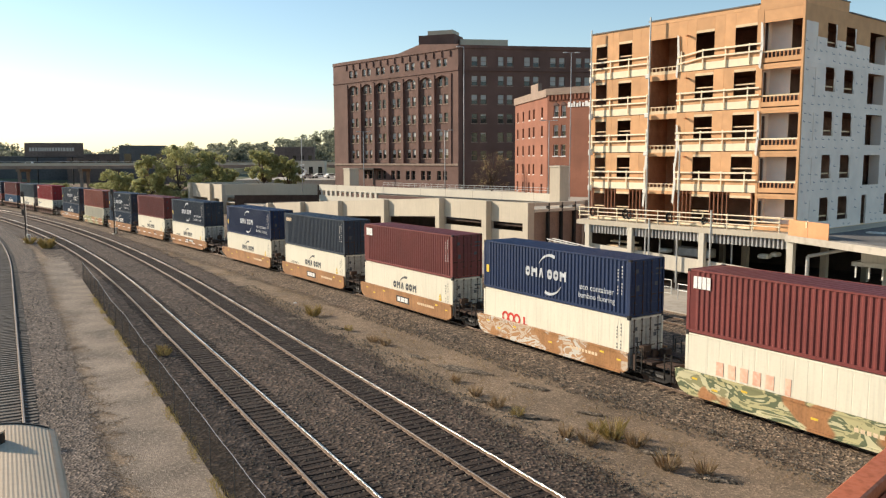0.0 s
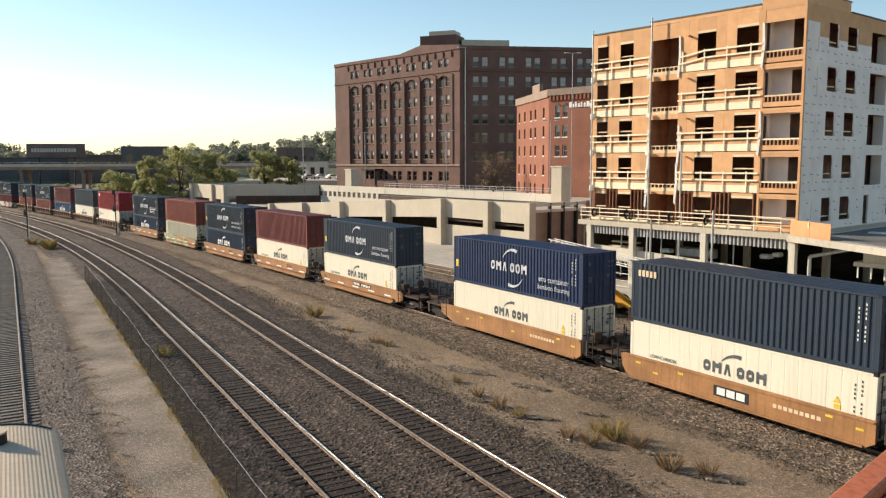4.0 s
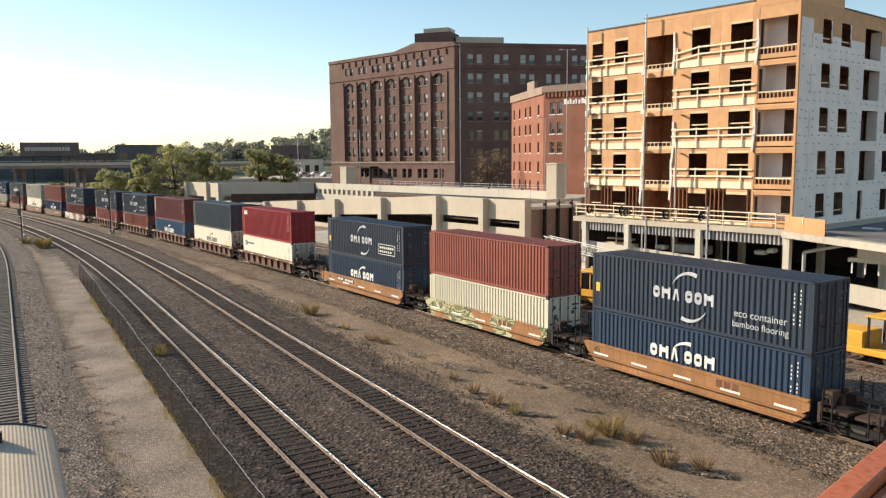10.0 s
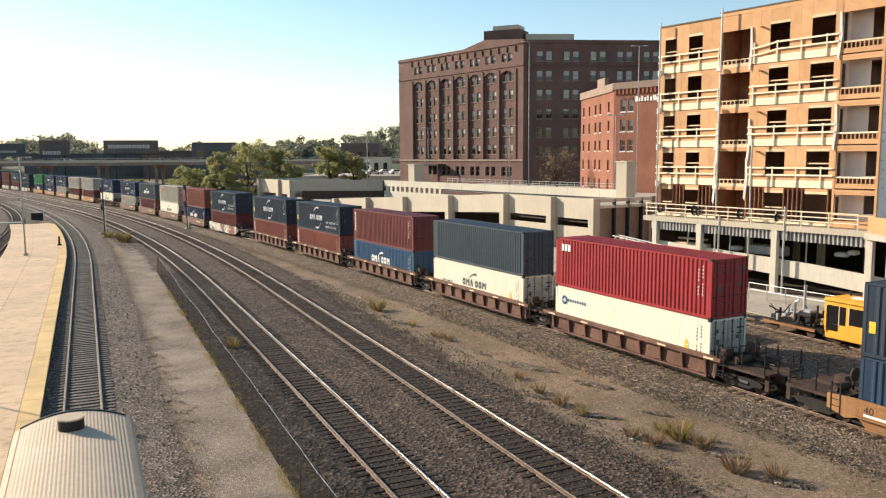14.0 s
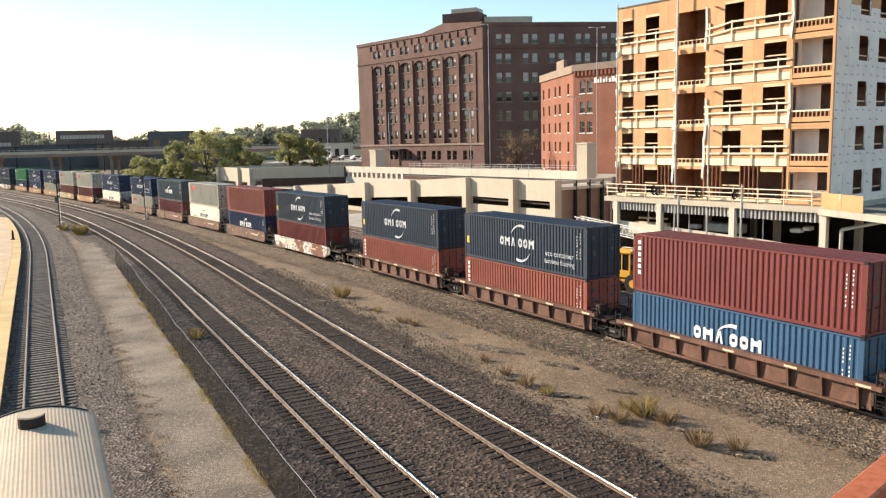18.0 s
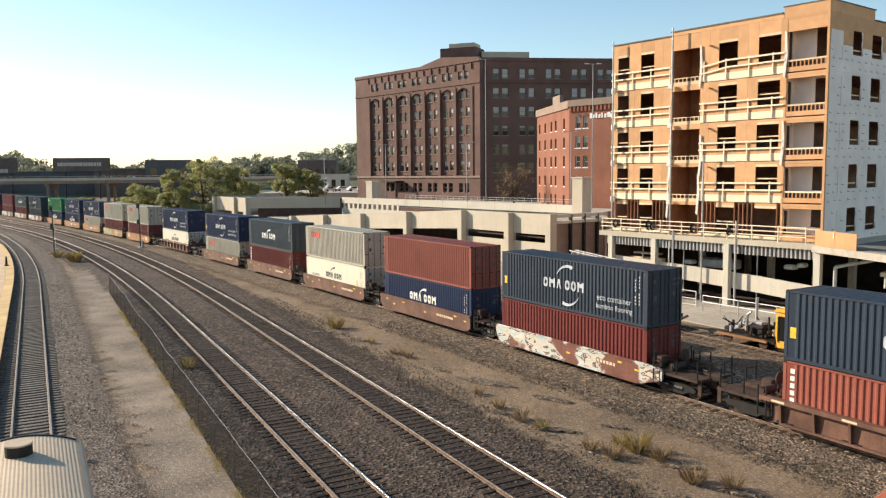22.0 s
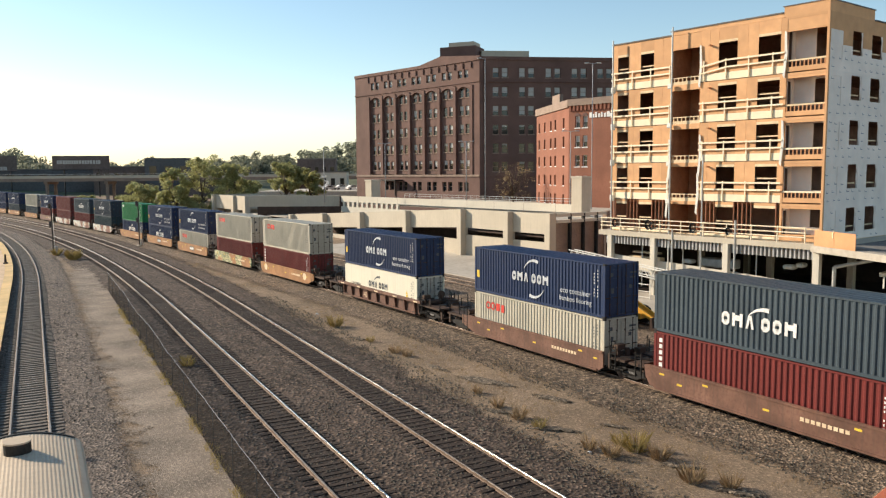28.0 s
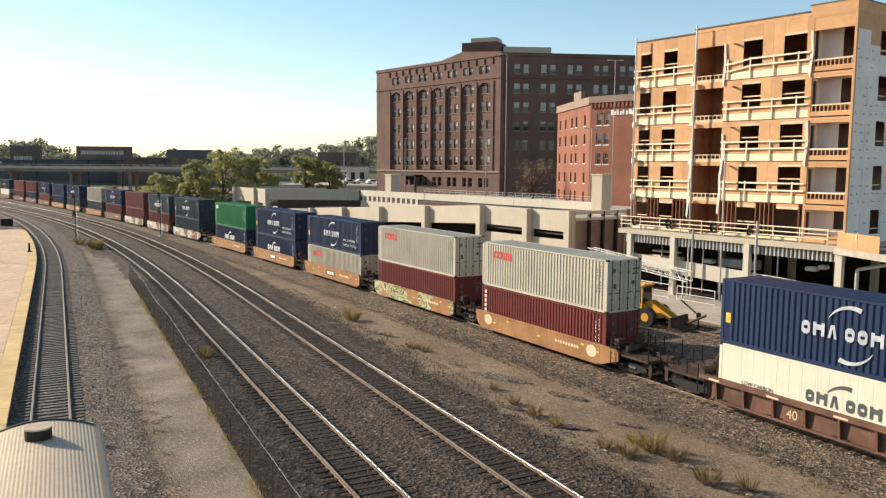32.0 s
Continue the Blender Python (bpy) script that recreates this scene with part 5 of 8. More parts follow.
# ---- red brick office ----
def make_red_building():
    e = thing("brick_office", Matrix(), "red-orange brick office building with arched windows and a white sign", "building")
    L = 20.25
    left = put(new_wall("wall_left", e), pose(13.2, 145, 0, 0, 0, math.degrees(math.atan2(125 - 145, 16.4 - 13.2))))
    window_kind(0.95, 1.65, "paint_white")
    cols = [1.4, 5.2, 9.2, 12.0, 16.9]
    rz = [5.3, 8.4, 11.55, 14.55, 17.5]
    bm = bmesh.new()
    holed(bm, 0, L, -0.3, 21.7, [(u, u + 0.95, z, z + 1.65) for u in cols for z in rz], 0, 0.5)
    part("brick_wall", bm, "red_brick", left)
    for u in cols:
        for z in rz:
            window_set(left, "window", u, z, 0.95, 1.65, 0.3, 0)
    boxes("cornice", "stone_trim", left, (-0.1, L, -0.25, 0.0, 20.6, 21.8))
    boxes("parapet_block", "stone_trim", left, (10.5, 14.9, 0.0, 0.6, 21.7, 23.2))
    R = 16.0
    right = put(new_wall("wall_right", e), pose(16.4, 125, 0, 0, 0, math.degrees(math.atan2(-6, 6.4))))
    window_kind(0.9, 1.75, "paint_white")
    cols = [1.2, 2.6]
    rz = [5.2, 8.2, 11.4, 14.4, 17.4]
    bm = bmesh.new()
    holed(bm, 0, R, -0.3, 21.7, [(u, u + 0.9, z, z + 1.75) for u in cols for z in rz], 0, 0.5)
    part("brick_wall", bm, "red_brick", right)
    for u in cols:
        for z in rz:
            window_set(right, "window", u, z, 0.9, 1.75, 0.25, 0.5 if z > 12 else 0)
        bm = bmesh.new()
        outline(bm, [(u - 0.12 + 1.14 * j / 8, 19.15 + 0.5 * math.sin(math.pi * j / 8)) for j in range(9)], 1, -0.08, 0.0)
        part("arch", bm, "dark_brick", right)
    for i in range(22):
        boxes("corbel", "red_brick", right, (0.2 + i * 0.7, 0.55 + i * 0.7, -0.25, 0.0, 20.0, 20.8))
    boxes("cornice", "stone_trim", right, (-0.1, R, -0.35, 0.0, 20.8, 21.8))
    s = part("sign", bmesh_of((3.8, 3.82, -0.1, -0.02, 18.8, 18.82)), "paint_white", right, "white company sign")
    for i, (w, h) in enumerate(((0.45, 0.8), (0.35, 0.55), (0.3, 0.8), (0.35, 0.55), (0.25, 0.75), (0.35, 0.6), (0.5, 0.8), (0.4, 0.55))):
        boxes("sign_bar", "paint_white", s, (3.88 + i * 0.52, 3.88 + i * 0.52 + w, -0.12, 0.0, 18.8, 18.8 + h))
    boxes("roof_vent_box", "paint_white", right, (6.5, 10.5, 2.0, 4.0, 21.7, 22.6))
    bm = bmesh.new()
    outline(bm, [(13.4, 145), (16.6, 125.2), (27.4, 115), (45, 130), (30, 150)], 2, 20.8, 21.2)
    part("roof", bm, "roofing", e)
    flatten(left)
    flatten(right)


make_red_building()


# ---- the double-stack train ----
HC, SD, LEN, WID = 2.896, 2.591, 12.19, 2.438      # container heights, length, width
MESH = {}


def once(key, make):
    if key not in MESH:
        MESH[key] = make()
    return MESH[key]


def container_walls(h, style, material):
    """Corrugated (or flat ribbed) side wall, roof and base with front end; frame posts and rails stand proud."""
    w, l = WID / 2, LEN / 2

    def side():
        bm = bmesh.new()
        pitch, depth = (0.278, 0.046) if style == "dry" else (0.6, 0.005)
        prof = []
        y = -l + 0.16
        while y + pitch < l - 0.1:
            if style == "dry":
                prof += [(y, 0), (y + 0.072, 0), (y + 0.14, depth), (y + 0.21, depth)]
            else:
                prof += [(y, 0), (y + pitch - 0.06, 0), (y + pitch - 0.045, depth), (y + pitch - 0.015, depth)]
            y += pitch
        prof.append((l - 0.14, 0))
        lo = [bm.verts.new((d - w + 0.012, yy, 0.14)) for yy, d in prof]
        hi = [bm.verts.new((d - w + 0.012, yy, h - 0.1)) for yy, d in prof]
        for i in range(len(prof) - 1):
            bm.faces.new((lo[i], lo[i + 1], hi[i + 1], hi[i]))
        return as_mesh("side_wall", bm, material)

    def roof():
        bm = bmesh.new()
        rp = []
        y = -l + 0.1
        while y + 0.28 < l - 0.1:
            rp += [(y, 0), (y + 0.09, 0), (y + 0.14, 0.018), (y + 0.23, 0.018)]
            y += 0.28
        rp.append((l - 0.1, 0))
        a = [bm.verts.new((-w + 0.06, yy, h - 0.025 - d)) for yy, d in rp]
        b = [bm.verts.new((w - 0.06, yy, h - 0.025 - d)) for yy, d in rp]
        for i in range(len(rp) - 1):
            bm.faces.new((a[i], b[i], b[i + 1], a[i + 1]))
        return as_mesh("roof", bm, material)
    key = (h, style, material.name)
    return once(("side", *key), side), once(("roof", *key), roof), once(("front", *key), lambda: as_mesh("front_wall", bmesh_of((-w + 0.05, w - 0.05, l - 0.09, l - 0.05, 0.12, h - 0.08)), material)), \
        once(("base", *key), lambda: as_mesh("base", bmesh_of((-w + 0.04, w - 0.04, -l + 0.05, l - 0.1, 0.02, 0.13)), material))


def container_frame(h, material):
    def make():
        bm = bmesh.new()
        w, l = WID / 2, LEN / 2
        for sx in (-1, 1):
            for sy in (-1, 1):
                x0, y0 = sx * w, sy * l
                box(bm, min(x0, x0 - sx * 0.11), max(x0, x0 - sx * 0.11), min(y0, y0 - sy * 0.15), max(y0, y0 - sy * 0.15), 0.11, h - 0.11)
            xs = sorted((sx * w, sx * (w - 0.07)))
            box(bm, xs[0], xs[1], -l + 0.15, l - 0.15, h - 0.09, h - 0.015)
            box(bm, xs[0], xs[1], -l + 0.15, l - 0.15, 0.02, 0.16)
        for sy in (-1, 1):
            ys = sorted((sy * (l - 0.005), sy * (l - 0.1)))
            box(bm, -w + 0.11, w - 0.11, ys[0], ys[1], h - 0.12, h - 0.015)
            box(bm, -w + 0.11, w - 0.11, ys[0], ys[1], 0.02, 0.15)
        return as_mesh("frame", bm, material)
    return once(("frame", h, material.name), make)


def casting_mesh():
    bm = bmesh.new()
    box(bm, -0.08, 0.08, -0.09, 0.09, -0.06, 0.06)
    bmesh.ops.bevel(bm, geom=bm.edges[:], offset=0.012, segments=1, affect="EDGES")
    return as_mesh("corner_casting", bm, "dark_steel")


def door_mesh(h, material):
    def make():
        bm = bmesh.new()
        w = WID / 2 - 0.13
        box(bm, 0.012, w, -0.03, 0.03, 0.16, h - 0.13)
        n = 5
        for i in range(n):
            z0 = 0.26 + i * (h - 0.5) / n
            box(bm, 0.06, w - 0.05, -0.045, -0.03, z0, z0 + (h - 0.5) / n - 0.1)
        return as_mesh("door", bm, material)
    return once(("door", h, material.name), make)


def rod_mesh(h):
    def make():
        bm = bmesh.new()
        tube(bm, (0, 0, 0.1), (0, 0, h - 0.1), 0.02, 6)
        for z in (0.12, 0.7, h - 0.75, h - 0.16):
            box(bm, -0.045, 0.045, -0.02, 0.05, z, z + 0.07)
        box(bm, -0.02, 0.32, -0.035, -0.015, 1.05, 1.1)
        return as_mesh("lock_rod", bm, "rusty_steel")
    return once(("rod", h), make)


def blocks(cells, material, thick=0.006):
    """Flat painted shapes on the near side wall: outlines in (along, up)."""
    bm = bmesh.new()
    for pts in cells:
        outline(bm, pts, 0, -WID / 2 - thick, -WID / 2 + 0.004)
    return as_mesh("marking", bm, material)


def rect(y0, y1, z0, z1):
    return [(y0, z0), (y1, z0), (y1, z1), (y0, z1)]


def crescent(cy, cz, r, a0, a1, thick, n=10, taper=False):
    out, inn = [], []
    for i in range(n + 1):
        t = i / n
        a = radians(a0 + (a1 - a0) * t)
        k = thick * (t ** 0.7 if taper else 1)
        out.append((cy + (r + k / 2) * math.cos(a), cz + (r + k / 2) * math.sin(a)))
        inn.append((cy + (r - k / 2) * math.cos(a), cz + (r - k / 2) * math.sin(a)))
    return out + inn[::-1]


def loop_shape(a, b, z0, z1, q):
    """A flat ring with cut corners, q wide; a is its left side as seen, b its right."""
    c = (a - b) * 0.28

    def ring(k):
        return [(a - k, z0 + k + c), (a - k, z1 - k - c), (a - k - c, z1 - k), (b + k + c, z1 - k), (b + k, z1 - k - c), (b + k, z0 + k + c), (b + k + c, z0 + k), (a - k - c, z0 + k)]
    o, i = ring(0), ring(q)
    ends = [tuple(p + (q - p) * 0.98 for p, q in zip(r[7], r[0])) for r in (o, i)]
    return [o + [ends[0], ends[1]] + i[::-1]]


def brand_row(y, z, size, gap=3):
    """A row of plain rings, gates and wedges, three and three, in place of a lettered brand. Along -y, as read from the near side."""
    cells, u, q = [], 0.0, size * 0.19
    for i in range(6):
        if i == gap:
            u += size * 0.38
        w = size * (0.8 if i not in (1, 5) else 1.05)
        a = y - u
        b = a - w * 0.88
        if i in (0, 3, 4):          # rings
            cells.append(loop_shape(a, b, z, z + size, q))
        elif i in (1, 5):           # gates
            k, lo, up = q * 1.3, z + size * 0.45, z + size * 0.85
            cells.append([[(b, z), (b + k, z), (b + k, lo), (a - k, lo), (a - k, z), (a, z), (a, z + size), (a - k, z + size), (a - k, up), (b + k, up), (b + k, z + size), (b, z + size)]])
        else:                       # wedges
            c = (a - b) * 0.3
            cells.append([[(a, z), (a - c, z + size), (b + c, z + size), (b, z), (b + q, z), ((a + b) / 2, z + size * 0.74), (a - q, z)]])
        u += w + size * 0.16
    return cells, u


def marks(kind, h):
    """Painted marks of a kind: (name, mesh) pairs."""
    def make():
        res = []
        c = h * 0.5
        if kind in ("ring", "ring_eco", "ring_boxed"):
            cells, u = brand_row(2.0, c - 0.25, 0.54)
            res += [("brand_shape", blocks(g, "paint_mark"), "") for g in cells]
            res += [("brand_arc", blocks([crescent(-0.1, c, 1.08, a0, a0 + 84, 0.19, 12, True)], "paint_mark"), "") for a0 in (28, 208)]
        if kind == "ring_boxed":
            e = [rect(-4.9, -2.5, 0.62, 0.66), rect(-4.9, -2.5, 1.36, 1.4), rect(-4.9, -4.86, 0.66, 1.36), rect(-2.54, -2.5, 0.66, 1.36)]
            e += [rect(-2.9 - 0.3 * i, -2.7 - 0.3 * i, 1.06, 1.22) for i in range(7)] + [rect(-2.9 - 0.3 * i, -2.72 - 0.3 * i, 0.78, 0.92) for i in range(6)]
            res.append(("slogan_panel", blocks(e, "paint_white"), "boxed white slogan bars"))
        if kind in ("plain_brand", "wide_brand"):
            size, zt = (0.5, 1.05) if kind == "plain_brand" else (0.58, 0.98)
            cells, u = brand_row(1.65 if kind == "plain_brand" else 2.1, zt, size)
            sw = crescent(-0.1, zt - 0.2, 1.12, 42, 100, 0.19, 12, True)
            ink = "paint_grey" if kind == "plain_brand" else "paint_white"
            res += [("brand_shape", blocks(g, ink), "") for g in cells] + [("brand_arc", blocks([sw], ink), "")]
        if kind == "red_brand":
            cells = [crescent(4.55 - 0.5 * i, h - 0.75, 0.2, 0, 350, 0.1, 12) for i in range(2)] + [rect(3.3, 3.7, h - 0.98, h - 0.52), rect(2.85, 3.15, h - 1.02, h - 0.55)]
            res += [("brand_shape", blocks([g], "paint_red"), "") for g in cells]
        if kind == "red_brand_low":
            cells = [crescent(3.9 - 0.55 * i, 1.05, 0.26, 0, 350, 0.14, 12) for i in range(3)] + [rect(2.05, 2.2, 0.75, 1.3), rect(1.85, 2.2, 0.75, 0.9)]
            res += [("brand_shape", blocks([g], "paint_red"), "") for g in cells]
        if kind == "faded_brand":
            res += [("brand_shape", blocks([rect(4.0 - 0.62 * i, 4.38 - 0.62 * i, 0.95, 1.55)], "paint_faded_pink"), "") for i in range(5)]
            res.append(("brand_shape", blocks([rect(0.75, 1.0, 0.9, 1.6)], "paint_faded_pink"), ""))
        if kind == "white_panel":
            res.append(("label_panel", blocks([rect(5.55 - 0.24 * i, 5.75 - 0.24 * i, h - 0.85, h - 0.3) for i in range(4)], "paint_white"), "small white label panel"))
        if kind == "orange_panel":
            res.append(("label_panel", blocks([rect(5.5 - 0.24 * i, 5.66 - 0.24 * i, h - 0.7, h - 0.4) for i in range(5)], "paint_pale_orange"), "small orange label bars"))
        if kind == "white_column":
            res.append(("label_column", blocks([rect(5.55, 5.75, h - 0.5 - 0.3 * i, h - 0.3 - 0.3 * i) for i in range(6)], "paint_white"), "column of white label bars"))
        if kind == "initials":
            res.append(("label_panel", blocks([rect(5.3 - 0.3 * i, 5.52 - 0.3 * i, h - 0.75, h - 0.35) for i in range(3)], "paint_white"), "white initials as bars"))
        if kind == "blue_badge":
            res.append(("badge", blocks([crescent(5.2, h - 0.8, 0.2, 0, 350, 0.16, 12)] + [rect(4.75 - 0.22 * i, 4.88 - 0.22 * i, h - 0.85, h - 0.68) for i in range(8)], BOX["sea"]), "blue badge and small bars"))
        if kind.startswith("ring"):
            res.append(("corner_label", blocks([rect(5.55, 5.82, 0.95, 1.4)], "paint_yellow"), "small yellow corner label"))
        if kind in ("plain_brand", "blue_badge"):
            res.append(("warning_label", blocks([[(-4.45, 1.15), (-4.75, 1.15), (-4.6, 1.42)], rect(-4.75, -4.48, 0.92, 1.1)], "paint_yellow"), "small yellow warning labels"))
        # number bars by the door end
        res.append(("number_panel", blocks([rect(-5.3 - q, -5.25 - q, h - 0.45 - 0.17 * i, h - 0.36 - 0.17 * i) for q in (0.0, 0.27) for i in range(9) if (i * 7 + int(q * 10)) % 5], "paint_grey" if kind in ("faded_brand", "plain_brand", "red_brand_low", "red_brand", "blue_badge") else "paint_white"), ""))
        return res
    return once(("marks", kind, h), make)


CASTING = casting_mesh()
COLOUR_WORDS = dict(navy="navy blue", ink="blackish blue", slate="grey-blue", maroon="maroon", red="bright red", rust="orange-red", oxblood="dark red", cream="cream white",
                    steel_blue="dull steel blue", ribbed_cream="ribbed cream", pale_grey="pale grey", sea="sea blue", green="green", teal="dark teal")


def container(colour, kind, h, below):
    e = thing("shipping_container", Matrix(), "%s forty-foot shipping container %s" % (COLOUR_WORDS[colour], "stacked on another container" if below else "sitting in a railway well car"), "container", "containers on the train")
    m = BOX[colour]
    style = "flat" if colour == "cream" else "dry"
    wall, top, front, base = container_walls(h, style, m)
    part("side_wall", wall, None, e)
    part("side_wall", wall, None, e).matrix_basis = Matrix.Rotation(math.pi, 4, "Z")
    part("roof", top, None, e)
    part("front_wall", front, None, e)
    part("base", base, None, e)
    part("frame", container_frame(h, m), None, e)
    for sx in (-1, 1):
        # Cream boxes take the door colour that has the end's shade in it.
        d = part("door", door_mesh(h, MATS["cream_door_shade"] if colour == "cream" else m), None, e)
        d.matrix_basis = pose(0, -LEN / 2 + 0.07, 0) @ Matrix.Diagonal((sx, 1, 1, 1))
        for x in (0.3, 0.85):
            part("lock_rod", rod_mesh(h), None, d).matrix_basis = pose(x, -0.06, 0)
        for sy in (-1, 1):
            for z in (0.061, h - 0.061):
                part("corner_casting", CASTING, None, e).matrix_basis = pose(sx * (WID / 2 - 0.078), sy * (LEN / 2 - 0.088), z)
    if kind:
        for nm, me, lab in marks(kind, h):
            part(nm, me, None, e, lab)
    # small notices on the doors
    nt = once(("notice", h), lambda: notice_mesh(h))
    part("door_notice", nt, None, e)
    if kind == "ring_eco":
        for txt, sz, z in (("eco container", 0.45, 1.0), ("bamboo flooring", 0.4, 0.56)):
            o = part("lettering", lettering_mesh(txt, sz, "paint_mark"), None, e, "white words %s" % txt)
            o.matrix_basis = pose(-WID / 2 - 0.004, -3.75, z) @ pose(0, 0, 0, 90, 0, -90)
    if kind == "plain_brand" and below == 0 and random.random() < 0.6:
        o = part("lettering", lettering_mesh("LOW-CARBON", 0.24, "paint_grey"), None, e, "grey words LOW-CARBON")
        o.matrix_basis = pose(-WID / 2 - 0.004, 4.0, 0.95) @ pose(0, 0, 0, 90, 0, -90)
    return e


def notice_mesh(h):
    bm = bmesh.new()
    for x, z, w, q in ((-0.75, 1.3, 0.2, 0.28), (0.55, 1.5, 0.22, 0.2), (0.6, h - 0.6, 0.5, 0.1), (0.6, h - 0.85, 0.4, 0.08), (-0.8, h - 0.7, 0.18, 0.2)):
        box(bm, x, x + w, -LEN / 2 + 0.018, -LEN / 2 + 0.024, z, z + q)
    return as_mesh("door_notice", bm, "paint_grey")


def lettering_mesh(text, size, material):
    def make():
        o = words(text, size, material, None, Matrix())
        me = o.data
        bpy.data.objects.remove(o)
        return me
    return once(("text", text, size, material), make)


# well cars
def mirrored(bm, side):
    if side < 0:
        bmesh.ops.scale(bm, vec=(-1, 1, 1), verts=bm.verts)
    return bm


def sill_edge(first, last, low):
    """Outline of a side sill: flush with the container at a shared truck, drawn out at a coupler end."""
    near = [(-6.2, 1.3), (-7.3, 1.24), (-7.3, 0.66), (-6.5, 0.42)] if first else [(-6.24, 1.3), (-6.24, low + 0.25)]
    far = [(6.5, 0.42), (7.3, 0.66), (7.3, 1.24), (6.2, 1.3)] if last else [(6.15, low + 0.12), (6.42, low + 0.5), (6.5, 1.24), (6.3, 1.3)]
    return near + [(-5.85, low), (5.75, low)] + far


def add_sill(e, style, material, side, first, last):
    """A side sill with its ledges and ribs as parts."""
    key = (style, material, side, first, last)
    ends = (-7.28 if first else -6.22, 7.28 if last else 6.4)

    def bars_of(name, x0, x1, y0, y1, z0, z1):
        return part(name, once((name, *key, y0, z0), lambda: as_mesh(name, mirrored(bmesh_of((x0, x1, y0, y1, z0, z1)), side), material)), None, sill)

    def plate(low, x0, x1):
        bm = bmesh.new()
        outline(bm, sill_edge(first, last, low), 0, x0, x1)
        return as_mesh("side_sill", mirrored(bm, side), material)
    if style == "deep":
        sill = part("side_sill", once(("sill", *key), lambda: plate(0.2, 1.33, 1.43)), None, e)
        bars_of("top_ledge", 1.43, 1.475, ends[0] + 0.03, 6.2, 1.2, 1.27)
        bars_of("bottom_ledge", 1.43, 1.49, -5.8, 5.7, 0.2, 0.29)
    elif style == "slim":
        sill = part("side_sill", once(("sill", *key), lambda: plate(0.62, 1.33, 1.43)), None, e)
        bars_of("top_ledge", 1.43, 1.48, ends[0] + 0.03, 6.2, 1.2, 1.27)
        bars_of("step_ledge", 1.36, 1.55, -6.1, 6.0, 0.6, 0.66)

        def lower():
            bm = bmesh.new()
            outline(bm, [(-6.1, 0.6), (6.0, 0.6), (5.6, 0.2), (-5.6, 0.2)], 0, 1.3, 1.38)
            return as_mesh("lower_sill", mirrored(bm, side), material)
        part("lower_sill", once(("lower", *key), lower), None, sill)
        bars_of("bottom_ledge", 1.38, 1.46, -5.6, 5.6, 0.2, 0.27)
    else:
        sill = part("side_sill", once(("sill", *key), lambda: as_mesh("side_sill", mirrored(bmesh_of((1.2, 1.25, -6.5, 6.5, 0.28, 1.16)), side), material)), None, e)
        bars_of("top_ledge", 1.2, 1.5, -7.0, 7.0, 1.16, 1.34)
        bars_of("bottom_ledge", 1.25, 1.4, -6.1, 6.1, 0.26, 0.36)

        def rib():
            bm = bmesh.new()
            outline(bm, [(1.25, 0.36), (1.38, 0.36), (1.48, 1.16), (1.25, 1.16)], 1, -0.05, 0.05)
            return as_mesh("rib", mirrored(bm, side), material)
        for i in range(9):
            part("rib", once(("rib", material, side), rib), None, sill).matrix_basis = pose(0, -6.04 + 1.51 * i, 0)
    return sill


def deck_mesh(long, material):
    def make():
        bm = bmesh.new()
        L = 9.35 if long else 7.7
        outline(bm, [(6.5, 0.5), (6.62, 0.5), (6.62, 0.62), (L + 0.25, 0.62), (L + 0.25, 0.98), (6.62, 0.98), (6.62, 1.28), (6.5, 1.28)], 0, -0.3, 0.3)
        for x0, x1 in ((-1.32, -0.3), (0.3, 1.32)):
            outline(bm, [(6.5, 0.5), (6.62, 0.5), (6.62, 0.98), (L, 0.98), (L, 1.1), (6.62, 1.1), (6.62, 1.28), (6.5, 1.28)], 0, x0, x1)
        bmesh.ops.remove_doubles(bm, verts=bm.verts, dist=0.001)
        return as_mesh("end_deck", bm, material)
    return once(("deck", long, material), make)


def floor_mesh():
    bm = bmesh.new()
    for y in (-5.9, -3.0, 0.0, 3.0, 5.9):
        box(bm, -1.33, 1.33, y - 0.35, y + 0.35, 0.3, 0.4)
    return as_mesh("well_floor", bm, "dark_steel")


def wheel_mesh():
    bm = bmesh.new()
    for sx in (-1, 1):
        a, b = sorted((sx * 0.69, sx * 0.82))
        tube(bm, (a, 0, 0), (b, 0, 0), 0.42, 22)
        a, b = sorted((sx * 0.66, sx * 0.69))
        tube(bm, (a, 0, 0), (b, 0, 0), 0.45, 22)
    tube(bm, (-1.05, 0, 0), (1.05, 0, 0), 0.08, 8)
    return as_mesh("wheelset", bm, "rusty_steel")


def frame_mesh():
    bm = bmesh.new()
    outline(bm, [(-1.2, 0.5), (-1.05, 0.62), (-0.45, 0.68), (0.45, 0.68), (1.05, 0.62), (1.2, 0.5), (1.1, 0.36), (0.75, 0.36), (0.45, 0.2), (-0.45, 0.2), (-0.75, 0.36), (-1.1, 0.36)], 0, 0.93, 1.08)
    for y in (-0.25, -0.08, 0.1):
        tube(bm, (1.0, y + 0.08, 0.24), (1.0, y + 0.08, 0.6), 0.06, 8)
    return as_mesh("truck_frame", bm, "dark_steel")


WHEEL, TRUCK, FLOOR = wheel_mesh(), frame_mesh(), floor_mesh()


